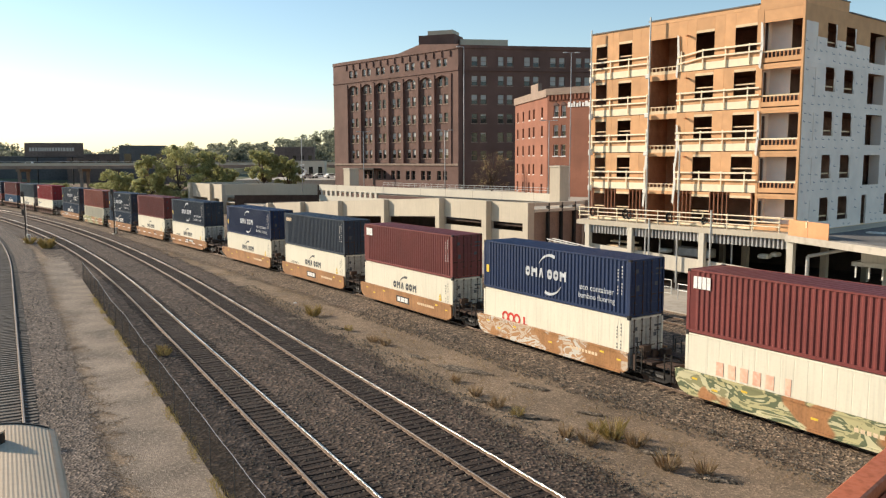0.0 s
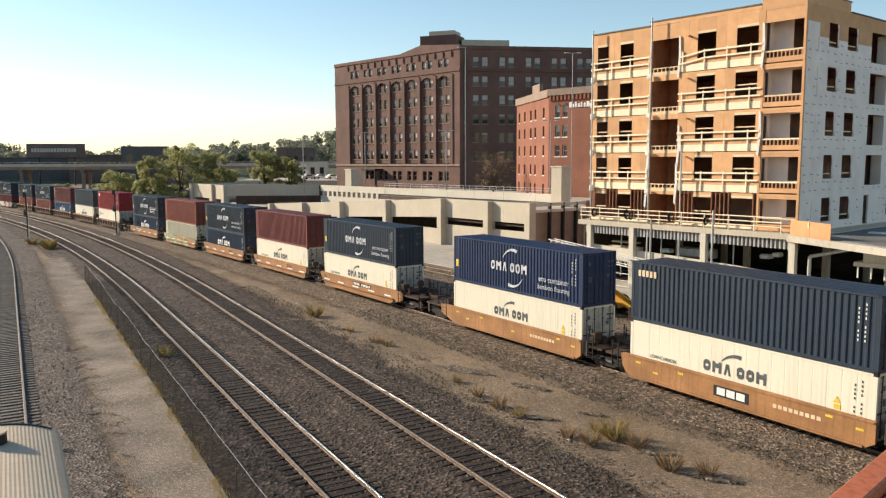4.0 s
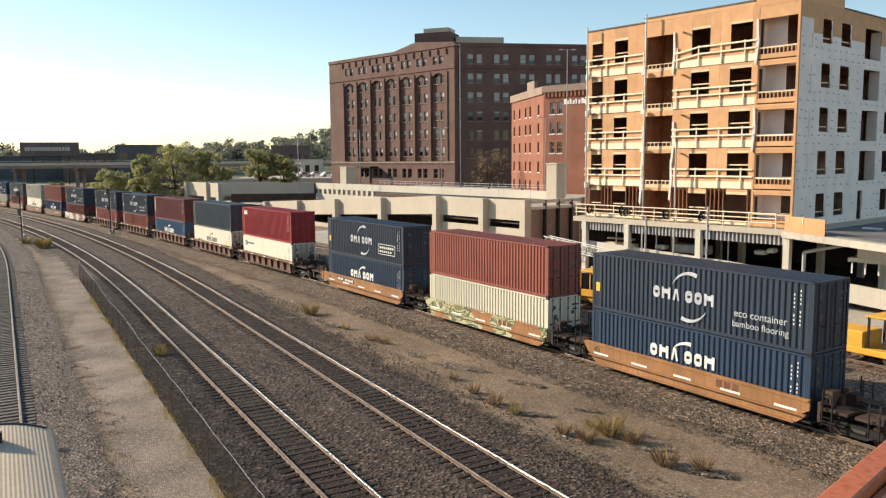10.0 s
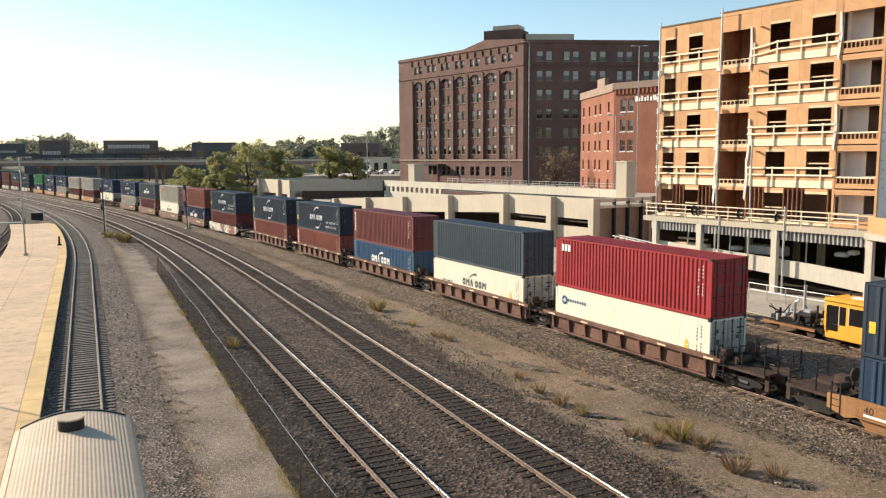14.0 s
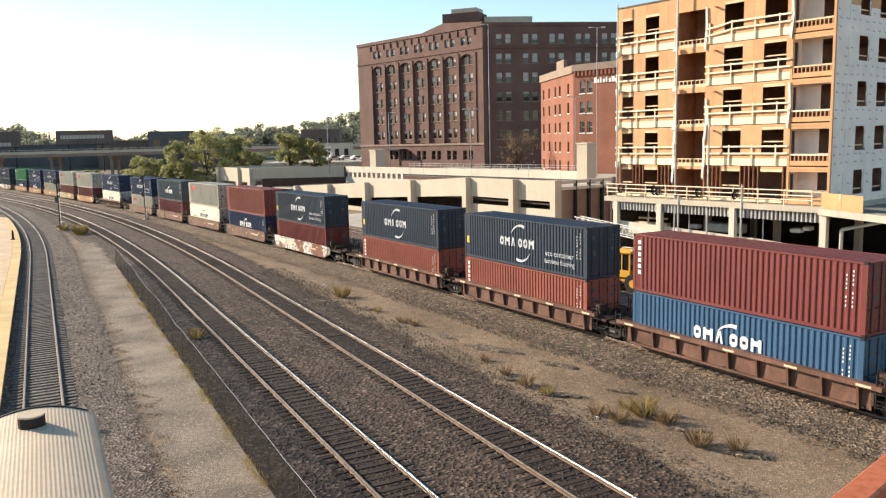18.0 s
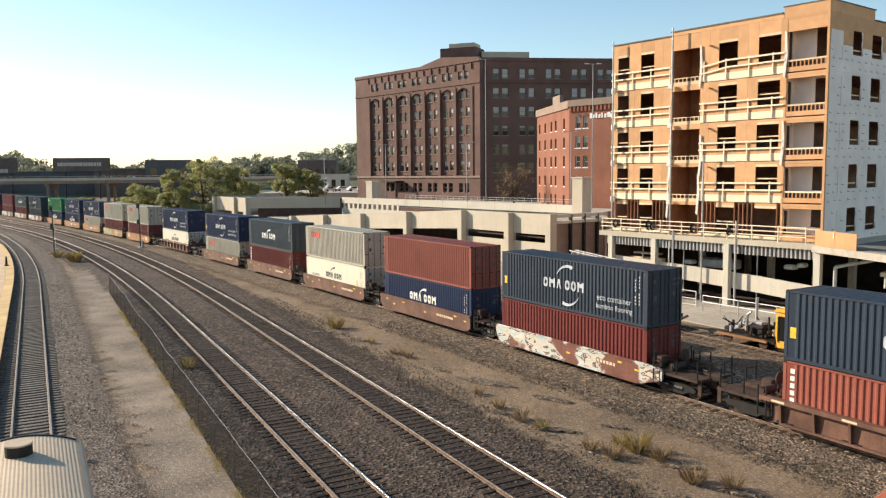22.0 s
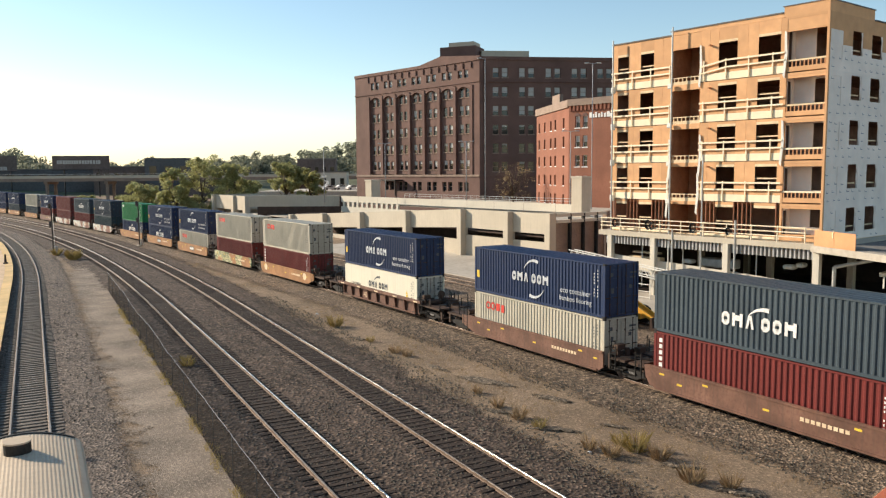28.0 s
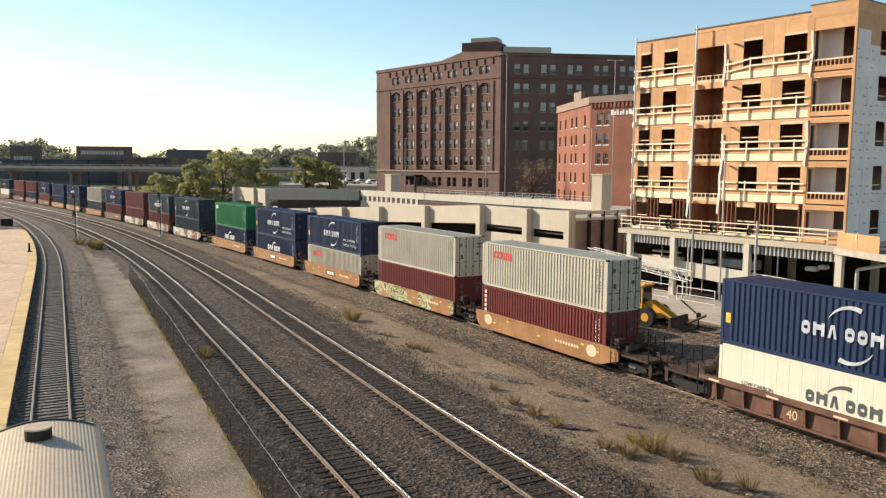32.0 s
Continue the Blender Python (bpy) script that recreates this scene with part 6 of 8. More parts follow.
def ladder_mesh():
    bm = bmesh.new()
    for y in (0, 0.4):
        box(bm, -0.03, 0.03, y - 0.02, y + 0.02, 0.45, 1.75)
    for i in range(5):
        box(bm, -0.015, 0.015, 0, 0.4, 0.5 + i * 0.27, 0.53 + i * 0.27)
    return as_mesh("ladder", bm, "dark_steel")


LADDER = ladder_mesh()


def well_car(style, material, words_on, first, last, stripes):
    name = {"deep": "smooth deep-sided", "slim": "low-sided striped", "ribbed": "ribbed-sided"}[style]
    tint = {"car_orange": "orange", "car_brown": "brown", "car_sprayed_pale": "green-and-tan sprayed", "car_sprayed_tan": "pale tan sprayed orange", "car_sprayed_white": "white-sprayed brown"}[material]
    e = thing("well_car", Matrix(), "%s %s railway well car carrying stacked containers" % (tint, name), "railway car", "well cars of the train")
    plain = "car_orange" if material in ("car_sprayed_pale", "car_sprayed_tan") else "car_brown" if material == "car_sprayed_white" else material
    add_sill(e, style, material, -1, first, last)
    add_sill(e, style, plain, 1, first, last)
    part("end_deck", deck_mesh(first, "rusty_steel"), None, e, "rusty end platform over the wheels").matrix_basis = Matrix.Rotation(math.pi, 4, "Z")
    part("end_deck", deck_mesh(last, "rusty_steel"), None, e, "rusty end platform over the wheels")
    part("well_floor", FLOOR, None, e)
    spots = [-7.875] + ([7.875] if last else [])
    for y in spots:
        for q in (-0.89, 0.89):
            part("wheelset", WHEEL, None, e).matrix_basis = pose(0, y + q, 0.42)
        for sx in (-1, 1):
            part("truck_frame", TRUCK, None, e).matrix_basis = pose(0, y, 0) @ Matrix.Diagonal((sx, 1, 1, 1))
        part("bolster", once("bolster", lambda: as_mesh("bolster", bmesh_of((-0.95, 0.95, -0.22, 0.22, 0.4, 0.62)), "dark_steel")), None, e).matrix_basis = pose(0, y, 0)
        part("hinge_casting", once("hinge", lambda: as_mesh("hinge_casting", hinge(), "dark_steel")), None, e).matrix_basis = pose(0, y, 0)
    for sx, y in ((-1.42, -7.15), (-1.42, 6.72), (1.42, -7.15)):
        part("ladder", LADDER, None, e).matrix_basis = pose(sx, y, 0)
    part("brake_stand", once("stand", lambda: as_mesh("brake_stand", brake_stand(), "rusty_steel")), None, e, "rusty brake stand on the end platform")
    for nm, me in once("piping", end_piping):
        part(nm, me, None, e)
    for sy, long in ((-1, first), (1, last)):
        if long:
            part("coupler", once("coupler", lambda: as_mesh("coupler", coupler(), "rusty_steel")), None, e).matrix_basis = Matrix.Diagonal((1, sy, 1, 1))
            for nm, me in once("grabs", grabs):
                part(nm, me, None, e).matrix_basis = Matrix.Diagonal((1, sy, 1, 1))
            for nm, me in once("brakes", brakes):
                part(nm, me, None, e).matrix_basis = Matrix.Diagonal((1, sy, 1, 1))
    x = -1.437 if style == "slim" else -1.434
    if stripes:
        cells = [[(-5.7 + i * 2.6, 0.7), (-4.7 + i * 2.6, 0.7), (-4.7 + i * 2.6, 0.8), (-5.7 + i * 2.6, 0.8)] for i in range(5)]
        part("reflector_stripe", once("stripes", lambda: as_mesh("reflector_stripe", flats(cells, -1.44, -1.425), "paint_white")), None, e, "white reflector stripes")
    if style == "deep" and material == "car_orange" and first:
        part("pale_disc", once("discs", lambda: as_mesh("pale_disc", flats([[(y + 0.42 * math.cos(0.35 * i), 0.82 + 0.34 * math.sin(0.35 * i)) for i in range(18)] for y in (-5.2, 5.0)], -1.437, -1.425), "paint_pale_orange")), None, e, "faded pale discs")
    if words_on == "badge":
        part("badge_panel", once("badge", lambda: as_mesh("badge_panel", flats([[(0.9, 0.5), (-0.9, 0.5), (-0.9, 0.98), (0.9, 0.98)]], -1.436, -1.425), "paint_black")), None, e, "black badge panel")
        part("badge_mark", once("badgeb", lambda: as_mesh("badge_mark", flats([rect(0.3 - 0.5 * i, 0.72 - 0.5 * i, 0.58, 0.9) for i in range(3)], -1.441, -1.43), "paint_white")), None, e, "white badge bars")
    if style == "slim":
        if first or last:
            q = 2.6 if last else -1.2
            part("number_plate", once(("plate", q), lambda: as_mesh("number_plate", flats([rect(q - 1.4, q + 1.5, 0.86, 1.14)], -1.438, -1.425), "dark_steel")), None, e, "dark painted number plate")
            part("plate_bars", once(("platebars", q), lambda: as_mesh("plate_bars", flats([rect(q - 1.25 + 0.25 * i, q - 1.08 + 0.25 * i, 0.91, 1.09) for i in range(11) if i != 6], -1.442, -1.43), "paint_white")), None, e)
        else:
            part("brand_bars", once("brandbars", lambda: as_mesh("brand_bars", flats([rect(-2.15 - 0.42 * i, -1.85 - 0.42 * i, 0.78, 1.12) for i in range(3)], -1.439, -1.425), "rail_brown")), None, e, "faded brown brand bars")
        o = part("lettering", lettering_mesh("40", 0.42, "rusty_steel"), None, e, "dark number 40")
        o.matrix_basis = pose(-1.436, 5.5, 0.82) @ pose(0, 0, 0, 90, 0, -90)
    elif style == "ribbed":
        part("reflector_stripe", once("ribstripes", lambda: as_mesh("reflector_stripe", flats([rect(-6.6 + i * 3.1, -6.0 + i * 3.1, 1.2, 1.29) for i in range(5)], -1.506, -1.495), "paint_pale_orange")), None, e, "faded reflector stripes")
    if style == "deep":
        part("number_panel", once(("num", style), lambda: as_mesh("number_panel", flats([rect(-2.2 - 0.24 * i, -2.03 - 0.24 * i, 0.72, 0.88) for i in range(9)], -1.437, -1.426), "paint_pale_orange")), None, e)
        part("stencil_mark", once(("sten", style), lambda: as_mesh("stencil_mark", flats([rect(y, y + 0.3, z, z + 0.09) for y, z in ((5.2, 0.95), (4.1, 0.66), (2.6, 0.98), (-4.6, 0.98), (-5.8, 0.8), (-0.6, 0.7))], -1.4365, -1.426), "paint_yellow")), None, e)
    return e


def flats(cells, x0, x1):
    bm = bmesh.new()
    for c in cells:
        outline(bm, c, 0, x0, x1)
    return bm


def brake_stand():
    bm = bmesh.new()
    box(bm, -1.1, -0.55, -6.95, -6.66, 1.45, 1.75)
    box(bm, -0.95, -0.8, -6.9, -6.75, 1.1, 1.45)
    tube(bm, (-0.35, -6.9, 1.1), (-0.35, -6.9, 1.5), 0.14, 10)
    box(bm, 0.35, 0.75, -7.1, -6.7, 1.1, 1.4)
    return bm


def end_piping():
    """The loose gear at a car's end, as (name, mesh) pairs."""
    ladder = bmesh.new()
    for x in (-1.3, -1.05):
        tube(ladder, (x, -6.72, 0.6), (x, -6.72, 1.95), 0.03, 6)
    for z in (1.25, 1.6, 1.92):
        tube(ladder, (-1.3, -6.74, z), (-1.05, -6.74, z), 0.025, 6)
    box(ladder, -1.32, -1.05, -7.6, -6.7, 0.55, 0.61)
    res = [("grab_ladder", as_mesh("grab_ladder", ladder, "dark_steel"))]
    for nm, p, q, r in (("grab_post", (1.3, -6.72, 0.6), (1.3, -6.72, 1.95), 0.03), ("brake_pipe", (-1.2, -7.3, 0.85), (-0.4, -8.0, 0.7), 0.05), ("brake_pipe", (-0.9, -7.0, 1.12), (-0.2, -8.6, 1.16), 0.035),
                        ("brake_pipe", (0.5, -7.0, 1.12), (0.3, -8.6, 1.18), 0.035), ("reservoir", (-1.0, -7.5, 0.45), (-1.0, -8.3, 0.45), 0.14)):
        bm = bmesh.new()
        tube(bm, p, q, r, 8)
        res.append((nm, as_mesh(nm, bm, "dark_steel")))
    return res


def hinge():
    bm = bmesh.new()
    box(bm, -0.55, 0.55, -0.3, 0.3, 0.62, 0.95)
    tube(bm, (0, 0, 0.95), (0, 0, 1.12), 0.22, 14)
    return bm


def coupler():
    bm = bmesh.new()
    box(bm, -0.13, 0.13, 9.5, 10.0, 0.7, 0.95)
    box(bm, -0.26, 0.2, 9.85, 10.12, 0.62, 1.0)
    tube(bm, (0.35, 9.4, 0.6), (0.2, 9.9, 0.4), 0.03, 6)
    box(bm, -1.1, -0.5, 9.2, 9.5, 0.35, 0.42)
    box(bm, -1.15, -1.1, 9.25, 9.45, 0.35, 1.1)
    return bm


def grabs():
    """Upright grab posts and cross bars on the end platform, as (name, mesh) pairs."""
    rods = [("grab_post", (x, y, 1.1), (x, y, z), 0.035) for x, y, z in ((-1.2, 9.25, 1.95), (-1.2, 8.0, 1.8), (1.2, 9.25, 1.95), (0.6, 9.3, 1.75), (-0.4, 9.3, 1.7), (1.2, 8.0, 1.9))]
    rods += [("grab_bar", (-1.2, 9.25, 1.7), (-0.4, 9.3, 1.7), 0.025), ("grab_bar", (1.2, 9.25, 1.7), (0.6, 9.3, 1.7), 0.025)]
    res = []
    for nm, p, q, r in rods:
        bm = bmesh.new()
        tube(bm, p, q, r, 6)
        res.append((nm, as_mesh(nm, bm, "dark_steel")))
    return res


def brakes():
    """Brake wheel, air reservoir and valve box on the end platform."""
    wheel, tank, valve = bmesh.new(), bmesh.new(), bmesh.new()
    tube(wheel, (0.2, 7.3, 1.1), (0.2, 7.3, 1.75), 0.05, 8)
    tube(wheel, (0.2, 7.22, 1.75), (0.2, 7.28, 1.75), 0.3, 14)
    tube(tank, (-0.9, 7.4, 1.3), (0.0, 7.4, 1.3), 0.18, 12)
    box(valve, 0.5, 0.95, 7.9, 8.4, 1.1, 1.45)
    return [(nm, as_mesh(nm, bm, "rusty_steel")) for nm, bm in (("brake_wheel", wheel), ("reservoir", tank), ("valve_box", valve))]


# near end first: upper colour and mark, lower colour and mark, car style, car paint, badge, first or last of its set
UNITS = [
    ("maroon", "white_panel", "cream", "faded_brand", "deep", "car_sprayed_pale", ""),
    ("navy", "ring_eco", "cream", "red_brand_low", "deep", "car_sprayed_tan", ""),
    ("maroon", "white_panel", "cream", "plain_brand", "deep", "car_orange", "badge"),
    ("ink", "orange_panel", "cream", "plain_brand", "deep", "car_orange", "badge"),
    ("navy", "ring_eco", "cream", "plain_brand", "deep", "car_orange", "last"),
    ("ink", "wide_eco", "cream", "plain_brand", "slim", "car_orange", "first"),
    ("maroon", "", "cream", "plain_brand", "slim", "car_orange", ""),
    ("ink", "ring_eco", "steel_blue", "wide_brand", "slim", "car_orange", ""),
    ("rust", "", "ribbed_cream", "", "slim", "car_sprayed_pale", ""),
    ("ink", "ring_boxed", "steel_blue", "wide_brand", "slim", "car_orange", "last"),
    ("red", "initials", "cream", "blue_badge", "ribbed", "car_brown", "first"),
    ("slate", "", "cream", "plain_brand", "ribbed", "car_brown", ""),
    ("maroon", "white_column", "sea", "wide_brand", "ribbed", "car_brown", ""),
    ("ink", "ring_eco", "rust", "white_column", "ribbed", "car_brown", ""),
    ("ink", "ring", "rust", "white_column", "ribbed", "car_brown", "last"),
    ("ink", "ring_eco", "oxblood", "", "deep", "car_sprayed_white", "first"),
    ("rust", "", "navy", "wide_brand", "deep", "car_brown", ""),
    ("pale_grey", "red_brand", "cream", "plain_brand", "deep", "car_brown", ""),
    ("slate", "wide_brand", "oxblood", "white_column", "deep", "car_brown", ""),
    ("navy", "ring_eco", "pale_grey", "red_brand", "deep", "car_brown", "last"),
    ("navy", "ring_eco", "cream", "plain_brand", "ribbed", "car_brown", "both"),
    ("pale_grey", "red_brand", "oxblood", "white_column", "deep", "car_orange", "first"),
    ("pale_grey", "red_brand", "oxblood", "", "deep", "car_sprayed_pale", ""),
    ("navy", "ring_eco", "pale_grey", "red_brand", "deep", "car_orange", "badge"),
    ("navy", "ring_eco", "navy", "wide_brand", "deep", "car_orange", "badge"),
    ("green", "initials", "navy", "wide_brand", "deep", "car_orange", "last"),
    ("ink", "ring", "teal", "", "deep", "car_sprayed_white", "first"),
    ("slate", "wide_brand", "oxblood", "", "deep", "car_sprayed_white", ""),
    ("maroon", "", "maroon", "", "deep", "car_sprayed_white", ""),
    ("navy", "ring", "oxblood", "", "deep", "car_brown", ""),
    ("pale_grey", "", "slate", "", "deep", "car_orange", "last"),
    ("navy", "ring", "slate", "", "deep", "car_orange", "first"),
    ("navy", "", "navy", "", "deep", "car_orange", ""),
    ("navy", "ring", "rust", "", "deep", "car_brown", ""),
    ("maroon", "", "navy", "", "deep", "car_brown", ""),
    ("rust", "", "maroon", "", "deep", "car_brown", "last"),
    ("ink", "ring", "cream", "", "deep", "car_brown", "first"),
    ("maroon", "", "ink", "", "deep", "car_orange", ""),
    ("navy", "ring", "maroon", "", "deep", "car_orange", ""),
    ("slate", "", "rust", "", "deep", "car_orange", ""),
    ("ink", "ring", "navy", "", "deep", "car_orange", "last"),
    ("maroon", "", "ink", "", "deep", "car_brown", "first"),
    ("navy", "ring", "cream", "", "deep", "car_brown", ""),
    ("ink", "", "maroon", "", "deep", "car_brown", ""),
]
TRAIN = []          # thing, distance behind the reference point, height of its base


def make_train():
    back = -15.685
    for up, um, low, lm, style, paint, note in UNITS:
        first, last = note in ("first", "both"), note in ("last", "both")
        hl, hu = SD, HC
        car = well_car(style, paint, "badge" if note == "badge" else "", first, last, style == "slim")
        a = container(low, lm, hl, 0)
        b = container(up, "ring_eco" if um == "wide_eco" else um, hu, 1)
        for ob, z in ((car, 0.0), (a, 0.4), (b, 0.41 + hl)):
            TRAIN.append((ob, back, z))
        if style == "ribbed" and note == "both":
            for txt, y in (("40", 2.2),):
                o = part("lettering", lettering_mesh(txt, 0.55, "paint_pale_orange"), None, car, "pale number 40")
                o.matrix_basis = pose(-1.256, y, 0.5) @ pose(0, 0, 0, 90, 0, -90)
        back += 19.811 if last else 15.685


make_train()


# ---- yellow machines on the siding ----
def wheel_pair(e, y, r, gauge=0.755, mat="rusty_steel"):
    bm = bmesh.new()
    for sx in (-1, 1):
        a, b = sorted((sx * (gauge - 0.06), sx * (gauge + 0.06)))
        tube(bm, (a, y, r), (b, y, r), r, 18)
    tube(bm, (-gauge, y, r), (gauge, y, r), 0.06, 8)
    part("wheelset", bm, mat, e)


def tamper(s):
    """A track machine with a tall yellow cab."""
    x, y, h = on(LINE_E, s)
    e = thing("track_tamper", pose(x, y, 0, 0, 0, math.degrees(h)), "yellow railway track machine with a boxy glazed cab on the siding", "track machine", "maintenance machines")
    boxes("chassis", "rusty_steel", e, (-1.0, 1.0, -1.2, 2.3, 0.3, 0.5))
    bm = bmesh.new()
    outline(bm, [(-0.5, 0.34), (2.1, 0.34), (2.22, 1.2), (2.22, 2.4), (2.0, 2.5), (-0.4, 2.5), (-0.6, 1.5)], 0, -1.15, 1.15)
    bmesh.ops.bevel(bm, geom=bm.edges[:], offset=0.05, segments=2, affect="EDGES")
    cab = part("cab", bm, "loader_yellow", e, "yellow cab body")
    bm = bmesh.new()
    outline(bm, [(-1.25, 2.5), (1.25, 2.5), (0.9, 2.62), (-0.9, 2.62)], 1, -0.85, 2.3)
    roof = part("cab_roof", bm, "loader_yellow", e)
    boxes("roof_tank", "paint_white", roof, (-0.3, 0.3, 0.4, 1.2, 2.62, 2.72), bevel=0.04)
    for y0, y1, z0 in ((-0.3, 0.6, 1.3), (0.85, 1.2, 1.2), (1.3, 1.95, 0.8)):
        boxes("side_window", "pane_dark", cab, (-1.165, -1.14, y0, y1, z0, 2.25))
        boxes("side_window", "pane_dark", cab, (1.14, 1.165, y0, y1, z0, 2.25))
        boxes("window_post", "paint_pale_orange", cab, (-1.17, -1.14, y1 + 0.03, y1 + 0.08, z0 - 0.05, 2.3))
    boxes("door_handle", "dark_steel", cab, (-1.19, -1.16, 1.3, 1.6, 1.15, 1.22))
    w = boxes("front_window", "pane_dark", cab, (-0.85, 0.85, -0.02, 0.0, -0.36, 0.36))
    w.matrix_basis = pose(0, -0.53, 2.0, -11)
    boxes("lamp_bar", "dark_steel", e, (-0.7, -0.45, -0.86, -0.7, 2.3, 2.5), (0.45, 0.7, -0.86, -0.7, 2.3, 2.5))
    boxes("front_hood", "loader_yellow", e, (-1.05, -0.6, -0.85, -0.45, 0.4, 1.25), bevel=0.05)
    boxes("head_lamp", "paint_white", e, (-0.95, -0.75, -0.88, -0.84, 0.95, 1.15), (-0.95, -0.75, -0.88, -0.84, 0.5, 0.65))
    boxes("work_head", "dark_steel", e, (-0.5, 0.95, -1.05, -0.5, 0.4, 1.1), bevel=0.03)
    bars("hand_rail", "dark_steel", e, [((-1.2, 2.0, 0.7), (-1.2, 2.0, 2.2), 0.025), ((1.0, -1.0, 0.5), (1.0, -1.0, 1.5), 0.025), ((-0.4, -1.0, 0.5), (-0.4, -1.0, 1.4), 0.025)])
    bars("exhaust", "dark_steel", e, [((0.7, 1.9, 2.4), (0.7, 1.9, 2.9), 0.06)])
    boxes("step", "dark_steel", e, (-1.25, -1.1, 1.3, 1.9, 0.22, 0.28))
    for q in (-0.1, 1.6):
        wheel_pair(e, q, 0.38)
    return e


def tie_cart(s):
    """A low machine of pipes, frame and engine."""
    x, y, h = on(LINE_E, s)
    e = thing("rail_work_cart", pose(x, y, 0, 0, 0, math.degrees(h)), "low orange railway work cart crowded with engine and pipes", "track machine", "maintenance machines")
    rnd = random.Random(31)
    boxes("chassis", "dark_steel", e, (-0.9, 0.9, -2.3, 1.7, 0.42, 0.56))
    for sx in (-1, 1):
        boxes("side_beam", "car_orange", e, (sx * 1.0 - 0.06, sx * 1.0 + 0.06, -1.9, 1.8, 0.44, 0.58), label="worn orange side beam")
    boxes("engine", "dark_steel", e, (-0.55, 0.5, -1.3, -0.2, 0.56, 1.3), bevel=0.08)
    boxes("engine_cover", "joist_steel", e, (-0.4, 0.3, -1.1, -0.4, 1.3, 1.5), bevel=0.06, label="grey engine cover")
    for i in range(22):
        x0, y0, z0 = rnd.uniform(-0.95, 0.7), rnd.uniform(-2.2, 1.5), rnd.uniform(0.56, 0.95)
        boxes("fitting", rnd.choice(("rubber", "dark_steel", "rusty_steel", "joist_steel")), e, (x0, x0 + rnd.uniform(0.12, 0.4), y0, y0 + rnd.uniform(0.1, 0.4), z0, z0 + rnd.uniform(0.12, 0.45)), bevel=0.03)
    for i in range(26):
        p = Vector((rnd.uniform(-0.95, 0.95), rnd.uniform(-2.2, 1.6), rnd.uniform(0.6, 1.2)))
        q = p + Vector((rnd.uniform(-0.5, 0.5), rnd.uniform(-0.7, 0.7), rnd.uniform(-0.1, 0.6)))
        bars("hose", rnd.choice(("rubber", "dark_steel", "galvanised")), e, [(p, q, rnd.uniform(0.02, 0.05))], n=6)
    bars("air_filter", "galvanised", e, [((0.1, 0.4, 0.6), (0.1, 0.4, 1.75), 0.1), ((0.1, 0.4, 1.75), (0.1, 0.1, 1.95), 0.06)], n=10)
    bars("exhaust", "dark_steel", e, [((-0.3, -1.5, 0.8), (-0.3, -1.5, 1.9), 0.06)])
    boxes("seat", "rubber", e, (0.1, 0.6, -1.9, -1.5, 1.0, 1.1), (0.1, 0.6, -1.55, -1.47, 1.1, 1.55), bevel=0.03)
    for q in (-1.5, 1.1):
        wheel_pair(e, q, 0.3)


def spike_machine(s):
    x, y, h = on(LINE_E, s)
    e = thing("small_rail_tractor", pose(x, y, 0, 0, 0, math.degrees(h)), "small yellow railway tractor with an open dark seat", "track machine", "maintenance machines")
    boxes("hood", "loader_yellow", e, (-0.95, 0.85, 0.1, 1.9, 0.55, 1.6), bevel=0.06)
    boxes("chassis", "loader_yellow", e, (-1.0, 1.0, -1.8, 2.0, 0.42, 0.75), bevel=0.03)
    boxes("canopy_post", "dark_steel", e, (-0.8, -0.7, -1.5, -1.4, 0.75, 2.4), (0.7, 0.8, -1.5, -1.4, 0.75, 2.4), (-0.8, -0.7, -0.1, 0.0, 0.75, 2.4), (0.7, 0.8, -0.1, 0.0, 0.75, 2.4))
    boxes("canopy", "loader_yellow", e, (-0.9, 0.9, -1.6, 0.1, 2.4, 2.5), bevel=0.03)
    boxes("seat", "rubber", e, (-0.4, 0.4, -1.2, -0.6, 0.75, 1.2), (-0.4, 0.4, -1.35, -1.2, 1.2, 1.9), bevel=0.04)
    for q in (-1.2, 1.2):
        wheel_pair(e, q, 0.32)
    return e


def derail_stand(s):
    x, y, h = on(LINE_E, s, -0.4)
    e = thing("switch_stand", pose(x, y, -0.15, 0, 0, math.degrees(h)), "dark iron switch stand with a small lever", "switch stand")
    bars("stem", "dark_steel", e, [((0, 0, 0), (0, 0, 1.3), 0.05), ((0, 0, 1.1), (0.0, 1.6, 1.9), 0.06)])
    boxes("base", "dark_steel", e, (-0.3, 0.3, -0.2, 0.2, -0.05, 0.12), bevel=0.02)
    boxes("target", "dark_steel", e, (-0.2, 0.2, -0.02, 0.02, 0.95, 1.25))


tamper(15.2)
tie_cart(19.9)
spike_machine(10.3)
derail_stand(25.2)


